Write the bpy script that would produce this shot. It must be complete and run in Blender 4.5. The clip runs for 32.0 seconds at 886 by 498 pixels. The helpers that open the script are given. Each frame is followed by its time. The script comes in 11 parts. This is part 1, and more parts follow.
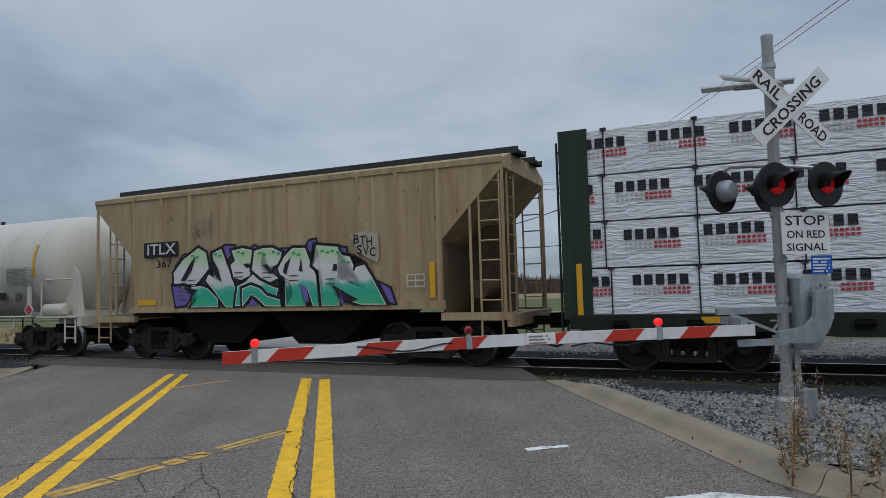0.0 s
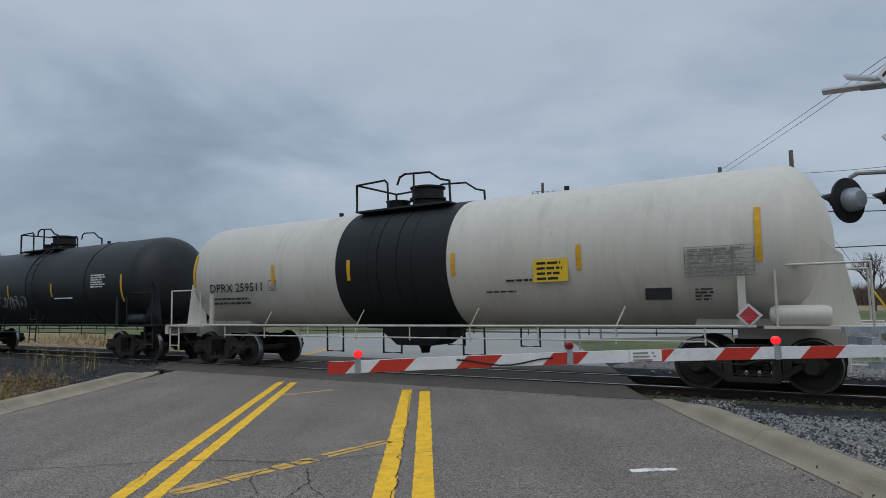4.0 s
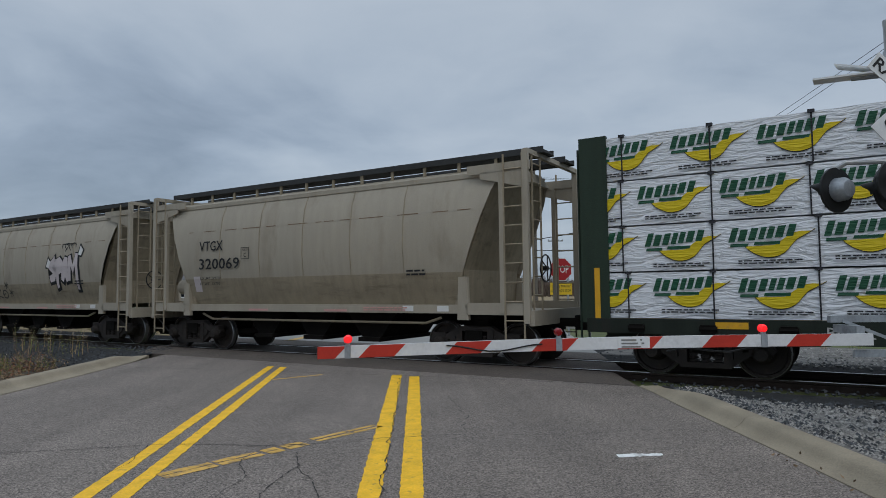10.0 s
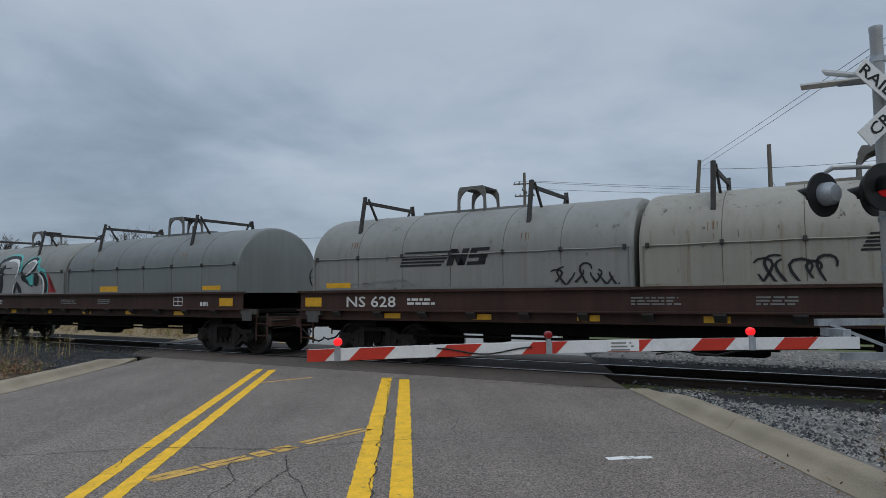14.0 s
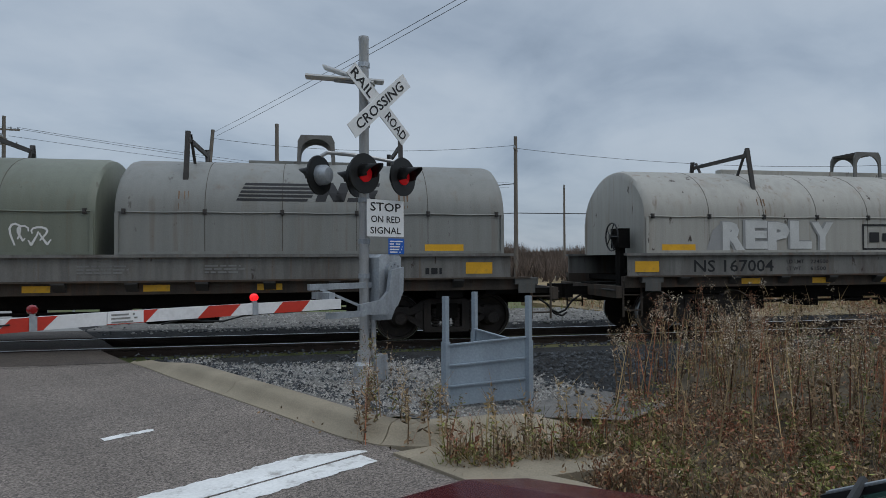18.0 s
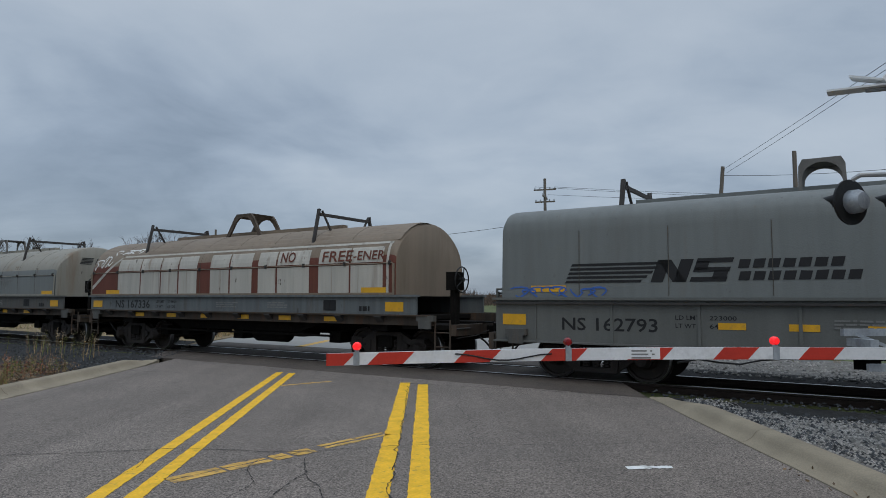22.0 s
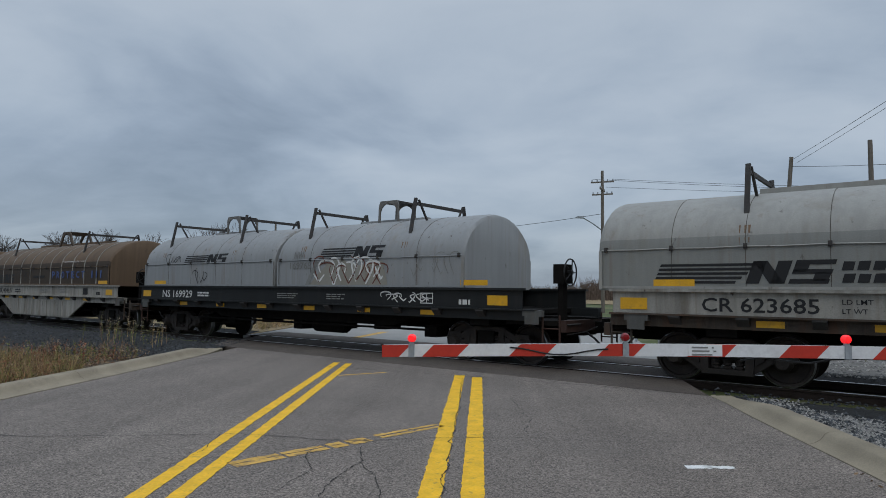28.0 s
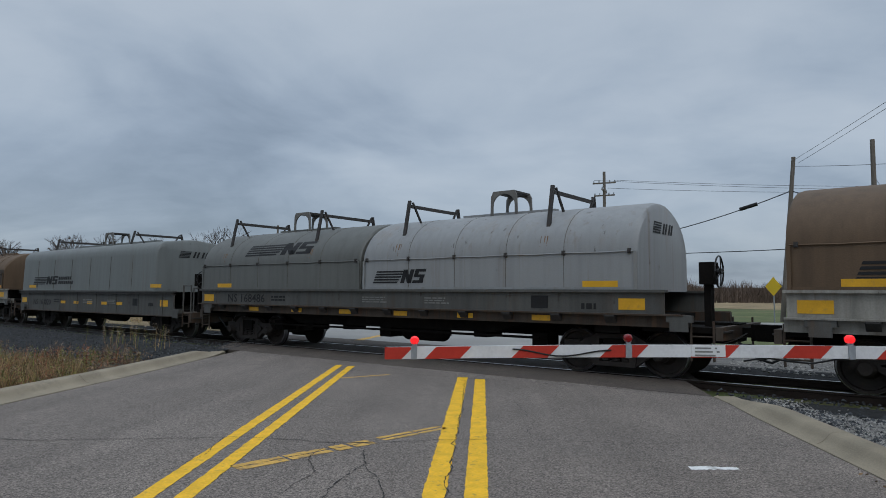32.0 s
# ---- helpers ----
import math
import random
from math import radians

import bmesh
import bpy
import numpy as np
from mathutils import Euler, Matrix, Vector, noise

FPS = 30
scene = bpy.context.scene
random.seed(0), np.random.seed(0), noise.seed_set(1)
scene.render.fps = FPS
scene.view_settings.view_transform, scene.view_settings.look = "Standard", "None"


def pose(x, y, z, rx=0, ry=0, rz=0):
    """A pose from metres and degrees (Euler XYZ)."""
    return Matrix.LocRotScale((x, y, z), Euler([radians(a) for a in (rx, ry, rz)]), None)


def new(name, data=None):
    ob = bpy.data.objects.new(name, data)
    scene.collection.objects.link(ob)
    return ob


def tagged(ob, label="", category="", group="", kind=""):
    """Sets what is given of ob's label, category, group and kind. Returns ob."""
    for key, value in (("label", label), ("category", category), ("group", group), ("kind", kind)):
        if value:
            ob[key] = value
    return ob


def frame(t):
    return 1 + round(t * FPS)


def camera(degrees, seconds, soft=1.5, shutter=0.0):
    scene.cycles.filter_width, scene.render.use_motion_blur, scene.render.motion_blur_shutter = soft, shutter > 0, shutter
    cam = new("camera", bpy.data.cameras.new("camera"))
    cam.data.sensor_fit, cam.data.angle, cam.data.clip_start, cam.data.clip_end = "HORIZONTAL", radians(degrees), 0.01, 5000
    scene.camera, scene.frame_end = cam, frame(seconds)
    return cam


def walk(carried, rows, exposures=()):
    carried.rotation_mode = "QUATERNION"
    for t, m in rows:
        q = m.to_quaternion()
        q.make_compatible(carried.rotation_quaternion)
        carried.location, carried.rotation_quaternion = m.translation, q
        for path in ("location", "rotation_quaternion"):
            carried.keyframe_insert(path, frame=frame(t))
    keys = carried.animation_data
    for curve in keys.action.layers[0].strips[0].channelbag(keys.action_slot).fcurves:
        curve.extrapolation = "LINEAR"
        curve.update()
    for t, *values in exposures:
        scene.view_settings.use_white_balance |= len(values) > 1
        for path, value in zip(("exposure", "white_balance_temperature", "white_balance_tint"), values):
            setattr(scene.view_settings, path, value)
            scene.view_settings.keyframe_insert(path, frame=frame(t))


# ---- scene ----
cam = camera(68.95, 32.0, soft=0.9)
PATH = [
    (0.0, pose(0, 0, 1.57, 93.52, 1.58, -9.54)),
    (0.5, pose(0, 0, 1.57, 93.45, 1.26, -23.09)),
    (1.0, pose(0, 0, 1.57, 93.68, 0.64, -20.55)),
    (1.5, pose(0, 0, 1.57, 93.99, 0.66, -11.34)),
    (2.0, pose(0, 0, 1.57, 94.16, 1.28, -4.75)),
    (2.5, pose(0, 0, 1.57, 94.70, 1.30, -0.62)),
    (3.0, pose(0, 0, 1.57, 94.90, 1.49, -0.08)),
    (3.5, pose(0, 0, 1.57, 94.98, 1.39, -0.30)),
    (5.5, pose(0, 0, 1.57, 94.36, -0.02, -2.13)),
    (6.0, pose(0, 0, 1.57, 94.16, -0.02, -2.20)),
    (6.5, pose(0, 0, 1.57, 93.93, 0.05, -2.15)),
    (7.0, pose(0, 0, 1.57, 93.83, 0.24, -1.81)),
    (7.5, pose(0, 0, 1.57, 93.75, 0.45, -1.14)),
    (8.0, pose(0, 0, 1.57, 93.73, 0.60, -0.66)),
    (8.5, pose(0, 0, 1.57, 93.72, 0.72, -0.31)),
    (9.0, pose(0, 0, 1.57, 93.69, 0.72, -0.70)),
    (9.5, pose(0, 0, 1.57, 93.68, 0.72, -0.77)),
    (10.0, pose(0, 0, 1.57, 93.66, 0.64, -1.64)),
    (10.5, pose(0, 0, 1.57, 93.69, 0.61, -1.96)),
    (11.0, pose(0, 0, 1.57, 93.73, 0.52, -1.46)),
    (11.5, pose(0, 0, 1.57, 93.77, 0.38, -1.10)),
    (12.0, pose(0, 0, 1.57, 93.80, 0.40, -1.75)),
    (12.5, pose(0, 0, 1.57, 93.81, 0.43, -2.29)),
    (13.0, pose(0, 0, 1.57, 93.90, 0.44, -2.55)),
    (13.5, pose(0, 0, 1.57, 93.90, 0.51, -2.57)),
    (15.5, pose(0, 0, 1.57, 93.77, 0.45, -2.25)),
    (16.0, pose(0, 0, 1.57, 92.92, 0.55, -2.60)),
    (16.5, pose(0, 0, 1.57, 91.51, 0.92, -13.04)),
    (17.0, pose(0, 0, 1.57, 90.45, 0.67, -36.11)),
    (17.5, pose(0, 0, 1.57, 89.95, 0.49, -50.89)),
    (18.0, pose(0, 0, 1.57, 90.80, 0.25, -44.13)),
    (18.5, pose(0, 0, 1.57, 92.39, -0.05, -28.64)),
    (19.0, pose(0, 0, 1.57, 92.52, -0.38, -16.36)),
    (19.5, pose(0, 0, 1.57, 92.86, -0.45, -9.12)),
    (20.0, pose(0, 0, 1.57, 93.17, -0.28, -5.21)),
    (20.5, pose(0, 0, 1.57, 93.52, -0.19, -2.06)),
    (21.0, pose(0, 0, 1.57, 93.99, -0.04, -0.95)),
    (21.5, pose(0, 0, 1.57, 94.43, 0.05, -1.07)),
    (22.0, pose(0, 0, 1.57, 94.38, -0.07, -0.80)),
    (22.5, pose(0, 0, 1.57, 93.79, -0.05, 0.21)),
    (23.0, pose(0, 0, 1.57, 93.09, 0.23, 0.67)),
    (23.5, pose(0, 0, 1.57, 92.54, 0.46, 1.31)),
    (24.0, pose(0, 0, 1.57, 92.75, 0.26, 2.10)),
    (24.5, pose(0, 0, 1.57, 93.08, -0.48, 2.75)),
    (26.5, pose(0, 0, 1.57, 93.71, -0.60, 3.53)),
    (27.0, pose(0, 0, 1.57, 93.71, -0.51, 3.80)),
    (27.5, pose(0, 0, 1.57, 93.73, -0.60, 3.93)),
    (28.0, pose(0, 0, 1.57, 93.73, -0.63, 4.04)),
    (28.5, pose(0, 0, 1.57, 93.79, -0.56, 4.12)),
    (29.0, pose(0, 0, 1.57, 93.73, -0.56, 4.12)),
    (29.5, pose(0, 0, 1.57, 93.72, -0.44, 4.00)),
    (30.0, pose(0, 0, 1.57, 93.71, -0.47, 4.01)),
    (30.5, pose(0, 0, 1.57, 93.76, -0.35, 4.16)),
    (31.0, pose(0, 0, 1.57, 93.81, -0.30, 4.24)),
    (31.5, pose(0, 0, 1.57, 93.86, -0.30, 4.23)),
    (32.0, pose(0, 0, 1.57, 93.90, -0.33, 4.25)),
]
walk(cam, PATH)

# ---- sky and light: a low, broken overcast ----
world = bpy.data.worlds.new("overcast_sky")
scene.world = world
world.use_nodes = True
wt = world.node_tree
wt.nodes.clear()


def wnode(kind, **vals):
    n = wt.nodes.new(kind)
    for k, v in vals.items():
        if k in n.inputs:
            n.inputs[k].default_value = v
    return n


def wmath(op, a, b=0.0, clamp=False):
    n = wt.nodes.new("ShaderNodeMath")
    n.operation, n.use_clamp = op, clamp
    for i, v in enumerate((a, b)):
        if isinstance(v, (int, float)):
            n.inputs[i].default_value = v
        else:
            wt.links.new(v, n.inputs[i])
    return n.outputs[0]


SUN_EL, SUN_AZ = radians(50), radians(162)
sky = wt.nodes.new("ShaderNodeTexSky")
sky.sky_type, sky.sun_disc = "NISHITA", False
sky.sun_elevation, sky.sun_rotation = SUN_EL, SUN_AZ
tc = wt.nodes.new("ShaderNodeTexCoord")
sep = wt.nodes.new("ShaderNodeSeparateXYZ")
wt.links.new(tc.outputs["Generated"], sep.inputs[0])
up = wmath("MAXIMUM", sep.outputs[2], 0.0)
den = wmath("ADD", up, 0.25)
flat = wt.nodes.new("ShaderNodeCombineXYZ")
wt.links.new(wmath("ADD", wmath("DIVIDE", sep.outputs[0], den), 0.60), flat.inputs[0])
wt.links.new(wmath("MULTIPLY", wmath("DIVIDE", sep.outputs[1], den), 1.15), flat.inputs[1])
flat.inputs[2].default_value = 3.7
big = wnode("ShaderNodeTexNoise", Scale=1.15, Detail=8.0, Roughness=0.50, Distortion=0.45)
small = wnode("ShaderNodeTexNoise", Scale=4.2, Detail=8.0, Roughness=0.56, Distortion=0.4)
wt.links.new(flat.outputs[0], big.inputs["Vector"])
wt.links.new(flat.outputs[0], small.inputs["Vector"])
mixed = wmath("ADD", wmath("MULTIPLY", big.outputs["Fac"], 0.83), wmath("MULTIPLY", small.outputs["Fac"], 0.17))
# the cloud is thinner overhead and to the east
lift = wmath("ADD", mixed, wmath("MULTIPLY", wmath("MINIMUM", up, 0.5), 0.40))
lift = wmath("ADD", lift, wmath("MULTIPLY", wmath("MINIMUM", sep.outputs[0], 0.12), 0.07))
ramp = wt.nodes.new("ShaderNodeValToRGB")
wt.links.new(lift, ramp.inputs[0])
cr = ramp.color_ramp
cr.elements[0].position, cr.elements[0].color = 0.36, (0.215, 0.270, 0.345, 1)
cr.elements[1].position, cr.elements[1].color = 0.80, (0.445, 0.506, 0.580, 1)
for pos, c in ((0.47, (0.280, 0.343, 0.428, 1)), (0.56, (0.340, 0.406, 0.490, 1)), (0.66, (0.393, 0.457, 0.536, 1))):
    cr.elements.new(pos).color = c
mx = wt.nodes.new("ShaderNodeMix")
mx.data_type = "RGBA"
mx.inputs[0].default_value = 0.012
wt.links.new(ramp.outputs[0], mx.inputs[6])
wt.links.new(sky.outputs[0], mx.inputs[7])
# an overcast sky grows brighter towards the zenith
rise = wt.nodes.new("ShaderNodeMapRange")
rise.interpolation_type = "SMOOTHSTEP"
wt.links.new(up, rise.inputs[0])
for i, v in ((1, 0.5), (2, 1.0), (3, 1.0), (4, 2.1)):
    rise.inputs[i].default_value = v
bg = wt.nodes.new("ShaderNodeBackground")
wt.links.new(mx.outputs[2], bg.inputs[0])
low = wt.nodes.new("ShaderNodeMapRange")
wt.links.new(up, low.inputs[0])
for i, v in ((1, 0.0), (2, 0.2), (3, 0.88), (4, 1.0)):
    low.inputs[i].default_value = v
wt.links.new(wmath("MULTIPLY", rise.outputs[0], low.outputs[0]), bg.inputs[1])
wo = wt.nodes.new("ShaderNodeOutputWorld")
wt.links.new(bg.outputs[0], wo.inputs[0])

sun = new("sun", bpy.data.lights.new("sun", "SUN"))
sun.data.energy, sun.data.angle, sun.data.color = 0.60, radians(35), (1.0, 0.96, 0.90)
sun.rotation_euler = (SUN_EL - radians(90), 0, -SUN_AZ)
scene.view_settings.exposure = 0.0

# ---- materials ----
def mat(name, col, rough=0.6, metal=0.0, var=0.14, scale=1.5, fine=45.0, bump=0.15, stain=None, amount=0.0,
        stretch=(1, 1, 1), spec=0.35, rand=0.0, island=0.0, emit=0.0, spot=0.55, speck=0.0, streak=0.0, crease=0.0, chip=0.0, grit=0.0):
    m = bpy.data.materials.new(name)
    m.use_nodes = True
    nt = m.node_tree
    b = nt.nodes["Principled BSDF"]
    L = nt.links.new
    b.inputs["Roughness"].default_value, b.inputs["Metallic"].default_value = rough, metal
    b.inputs["Specular IOR Level"].default_value = spec
    tcn = nt.nodes.new("ShaderNodeTexCoord")
    mp = nt.nodes.new("ShaderNodeMapping")
    mp.inputs["Scale"].default_value = stretch
    vec = tcn.outputs["Object"]
    if chip:
        # every painted piece has weathered in its own way
        off = nt.nodes.new("ShaderNodeVectorMath")
        off.operation = "MULTIPLY_ADD"
        L(nt.nodes.new("ShaderNodeObjectInfo").outputs["Random"], off.inputs[0])
        off.inputs[1].default_value = (41, 0, 17)
        L(vec, off.inputs[2])
        vec = off.outputs[0]
    L(vec, mp.inputs[0])
    n1 = nt.nodes.new("ShaderNodeTexNoise")
    n1.inputs["Scale"].default_value, n1.inputs["Detail"].default_value = scale, 6
    L(mp.outputs[0], n1.inputs["Vector"])
    n2 = nt.nodes.new("ShaderNodeTexNoise")
    n2.inputs["Scale"].default_value, n2.inputs["Detail"].default_value = fine, 4
    L(vec, n2.inputs["Vector"])
    r1 = nt.nodes.new("ShaderNodeMapRange")
    L(n1.outputs["Fac"], r1.inputs[0])
    for i, v in ((1, 0.3), (2, 0.7), (3, 1 - var), (4, 1 + var)):
        r1.inputs[i].default_value = v
    r2 = nt.nodes.new("ShaderNodeMapRange")
    L(n2.outputs["Fac"], r2.inputs[0])
    for i, v in ((1, 0.3), (2, 0.7), (3, 1 - var * 0.7), (4, 1 + var * 0.7)):
        r2.inputs[i].default_value = v
    mu = nt.nodes.new("ShaderNodeMath")
    mu.operation = "MULTIPLY"
    L(r1.outputs[0], mu.inputs[0])
    L(r2.outputs[0], mu.inputs[1])
    fac = mu.outputs[0]
    if speck:
        n4 = nt.nodes.new("ShaderNodeTexNoise")
        n4.inputs["Scale"].default_value, n4.inputs["Detail"].default_value = 48, 4
        n4.inputs["Roughness"].default_value = 0.75
        L(vec, n4.inputs["Vector"])
        r4 = nt.nodes.new("ShaderNodeMapRange")
        L(n4.outputs["Fac"], r4.inputs[0])
        for i, v in ((1, 0.36), (2, 0.66), (3, 1 - speck), (4, 1 + speck * 1.2)):
            r4.inputs[i].default_value = v
        m4 = nt.nodes.new("ShaderNodeMath")
        m4.operation = "MULTIPLY"
        L(fac, m4.inputs[0])
        L(r4.outputs[0], m4.inputs[1])
        fac = m4.outputs[0]
    if streak:
        ms = nt.nodes.new("ShaderNodeMapping")
        ms.inputs["Scale"].default_value = (1, 1, 0.07)
        L(vec, ms.inputs[0])
        n5 = nt.nodes.new("ShaderNodeTexNoise")
        n5.inputs["Scale"].default_value, n5.inputs["Detail"].default_value = 7.0, 5
        L(ms.outputs[0], n5.inputs["Vector"])
        r5 = nt.nodes.new("ShaderNodeMapRange")
        L(n5.outputs["Fac"], r5.inputs[0])
        for i, v in ((1, 0.32), (2, 0.6), (3, 1 - 1.6 * streak), (4, 1 + 0.6 * streak)):
            r5.inputs[i].default_value = v
        m5 = nt.nodes.new("ShaderNodeMath")
        m5.operation = "MULTIPLY"
        L(fac, m5.inputs[0])
        L(r5.outputs[0], m5.inputs[1])
        fac = m5.outputs[0]
    if grit:
        # single stones of the aggregate, and long wheel-worn streaks along the lane
        vo = nt.nodes.new("ShaderNodeTexVoronoi")
        vo.inputs["Scale"].default_value = 85
        L(vec, vo.inputs["Vector"])
        sx = nt.nodes.new("ShaderNodeSeparateXYZ")
        L(vo.outputs["Color"], sx.inputs[0])
        wm = nt.nodes.new("ShaderNodeMapping")
        wm.inputs["Scale"].default_value = (1.0, 0.045, 1.0)
        L(vec, wm.inputs[0])
        wn = nt.nodes.new("ShaderNodeTexNoise")
        wn.inputs["Scale"].default_value, wn.inputs["Detail"].default_value = 1.6, 4
        L(wm.outputs[0], wn.inputs["Vector"])
        for src, lo, hi, v0, v1 in ((sx.outputs[0], 0.0, 1.0, 1 - grit, 1 + grit), (wn.outputs["Fac"], 0.3, 0.7, 0.86, 1.14)):
            rg = nt.nodes.new("ShaderNodeMapRange")
            L(src, rg.inputs[0])
            for i, v in ((1, lo), (2, hi), (3, v0), (4, v1)):
                rg.inputs[i].default_value = v
            mg = nt.nodes.new("ShaderNodeMath")
            mg.operation = "MULTIPLY"
            L(fac, mg.inputs[0])
            L(rg.outputs[0], mg.inputs[1])
            fac = mg.outputs[0]
    if rand or island:
        src = nt.nodes.new("ShaderNodeObjectInfo").outputs["Random"] if rand else nt.nodes.new("ShaderNodeNewGeometry").outputs["Random Per Island"]
        rr = nt.nodes.new("ShaderNodeMapRange")
        L(src, rr.inputs[0])
        rr.inputs[3].default_value, rr.inputs[4].default_value = 1 - (rand or island), 1 + (rand or island)
        m2 = nt.nodes.new("ShaderNodeMath")
        m2.operation = "MULTIPLY"
        L(fac, m2.inputs[0])
        L(rr.outputs[0], m2.inputs[1])
        fac = m2.outputs[0]
    vm = nt.nodes.new("ShaderNodeVectorMath")
    vm.operation = "SCALE"
    vm.inputs[0].default_value = col
    L(fac, vm.inputs["Scale"])
    out = vm.outputs[0]
    if stain:
        n3 = nt.nodes.new("ShaderNodeTexNoise")
        n3.inputs["Scale"].default_value, n3.inputs["Detail"].default_value = scale * 1.7, 8
        n3.inputs["Roughness"].default_value = 0.65
        L(mp.outputs[0], n3.inputs["Vector"])
        r3 = nt.nodes.new("ShaderNodeMapRange")
        L(n3.outputs["Fac"], r3.inputs[0])
        for i, v in ((1, spot), (2, spot + 0.2), (3, 0.0), (4, amount)):
            r3.inputs[i].default_value = v
        mixn = nt.nodes.new("ShaderNodeMix")
        mixn.data_type = "RGBA"
        L(r3.outputs[0], mixn.inputs[0])
        L(out, mixn.inputs[6])
        mixn.inputs[7].default_value = (*stain, 1)
        out = mixn.outputs[2]
    if chip:
        # flaked paint with rust showing, and thin rusty runs below
        spots = []
        for sc, fq, lo, hi in (((1, 1, 0.45), 5.5, 0.645, 0.685), ((1, 1, 0.035), 6.5, 0.575, 0.73)):
            cm = nt.nodes.new("ShaderNodeMapping")
            cm.inputs["Scale"].default_value = sc
            L(vec, cm.inputs[0])
            cn = nt.nodes.new("ShaderNodeTexNoise")
            cn.inputs["Scale"].default_value, cn.inputs["Detail"].default_value, cn.inputs["Roughness"].default_value = fq, 9, 0.62
            L(cm.outputs[0], cn.inputs["Vector"])
            cg = nt.nodes.new("ShaderNodeMapRange")
            L(cn.outputs["Fac"], cg.inputs[0])
            for i, v in ((1, lo), (2, hi), (3, 0.0), (4, chip if sc[2] > 0.1 else chip * 0.75)):
                cg.inputs[i].default_value = v
            spots.append(cg.outputs[0])
        for fc, tone in zip(spots, ((0.040, 0.024, 0.017), (0.150, 0.085, 0.045))):
            cx = nt.nodes.new("ShaderNodeMix")
            cx.data_type = "RGBA"
            L(fc, cx.inputs[0])
            L(out, cx.inputs[6])
            cx.inputs[7].default_value = (*tone, 1)
            out = cx.outputs[2]
    L(out, b.inputs["Base Color"])
    if bump:
        bp = nt.nodes.new("ShaderNodeBump")
        bp.inputs["Strength"].default_value, bp.inputs["Distance"].default_value = bump, 0.02
        L(n2.outputs["Fac"], bp.inputs["Height"])
        L(bp.outputs[0], b.inputs["Normal"])
    if crease:
        mc = nt.nodes.new("ShaderNodeMapping")
        mc.inputs["Scale"].default_value, mc.inputs["Rotation"].default_value = (0.8, 1, 4.5), (0, radians(6), 0)
        L(vec, mc.inputs[0])
        n6 = nt.nodes.new("ShaderNodeTexNoise")
        n6.inputs["Scale"].default_value, n6.inputs["Detail"].default_value, n6.inputs["Distortion"].default_value = 2.6, 7, 1.4
        L(mc.outputs[0], n6.inputs["Vector"])
        bc = nt.nodes.new("ShaderNodeBump")
        bc.inputs["Strength"].default_value, bc.inputs["Distance"].default_value = crease, 0.09
        L(n6.outputs["Fac"], bc.inputs["Height"])
        if bump:
            L(bp.outputs[0], bc.inputs["Normal"])
        L(bc.outputs[0], b.inputs["Normal"])
    if emit:
        b.inputs["Emission Color"].default_value = (*col, 1)
        b.inputs["Emission Strength"].default_value = emit
    return m


RUST, GRIME, SOOT = (0.16, 0.065, 0.03), (0.09, 0.075, 0.06), (0.03, 0.028, 0.026)
V = (1, 1, 0.18)  # stains that run down
asphalt = mat("asphalt", (0.176, 0.150, 0.130), 0.85, var=0.13, scale=0.5, fine=150, bump=0.22, stain=(0.125, 0.108, 0.096), amount=0.5, speck=0.30, grit=0.62)
asphalt_dark = mat("asphalt_patch", (0.092, 0.075, 0.063), 0.85, var=0.12, scale=0.7, fine=60, bump=0.25, stain=(0.06, 0.055, 0.05), amount=0.5, speck=0.25, grit=0.45)
asphalt_far = mat("pale_asphalt", (0.29, 0.285, 0.27), 0.9, var=0.08, scale=0.4, fine=40, bump=0.2)
concrete = mat("kerb_concrete", (0.292, 0.248, 0.180), 0.85, var=0.16, scale=1.4, fine=60, bump=0.35, stain=(0.15, 0.13, 0.10), amount=0.6)
yellow_paint = mat("yellow_road_paint", (0.86, 0.49, 0.022), 0.7, var=0.12, scale=6, fine=40, bump=0.3, stain=(0.16, 0.13, 0.09), amount=0.9, spot=0.57)
yellow_worn = mat("worn_yellow_paint", (0.60, 0.36, 0.085), 0.75, var=0.2, scale=5, fine=30, bump=0.4, stain=(0.13, 0.12, 0.11), amount=0.95, spot=0.5)
white_paint = mat("white_road_paint", (0.74, 0.74, 0.72), 0.7, var=0.1, scale=3, fine=40, bump=0.3, stain=(0.165, 0.142, 0.122), amount=0.95, spot=0.52)
crack_fill = mat("crack", (0.03, 0.029, 0.028), 0.9, var=0.1)
stone = mat("ballast_stone", (0.250, 0.240, 0.222), 0.9, var=0.25, scale=8, fine=60, bump=0.4, island=0.55)
stone_dark = mat("dark_ballast_stone", (0.052, 0.056, 0.060), 0.9, var=0.25, scale=8, fine=60, bump=0.4, island=0.6)
gravel_bed = mat("gravel_bed", (0.155, 0.147, 0.135), 0.95, var=0.3, scale=2.5, fine=28, bump=1.0, stain=(0.09, 0.088, 0.085), amount=0.7)
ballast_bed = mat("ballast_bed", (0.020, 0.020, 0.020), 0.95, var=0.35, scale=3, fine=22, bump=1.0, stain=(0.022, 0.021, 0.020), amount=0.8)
grass_ground = mat("field_grass", (0.085, 0.105, 0.035), 0.95, var=0.3, scale=0.12, fine=3.0, bump=0.6, stain=(0.2, 0.165, 0.085), amount=0.75, spot=0.5)
dry_field = mat("dry_field_grass", (0.26, 0.195, 0.105), 0.95, var=0.3, scale=0.3, fine=6.0, bump=0.6, stain=(0.12, 0.1, 0.055), amount=0.6)
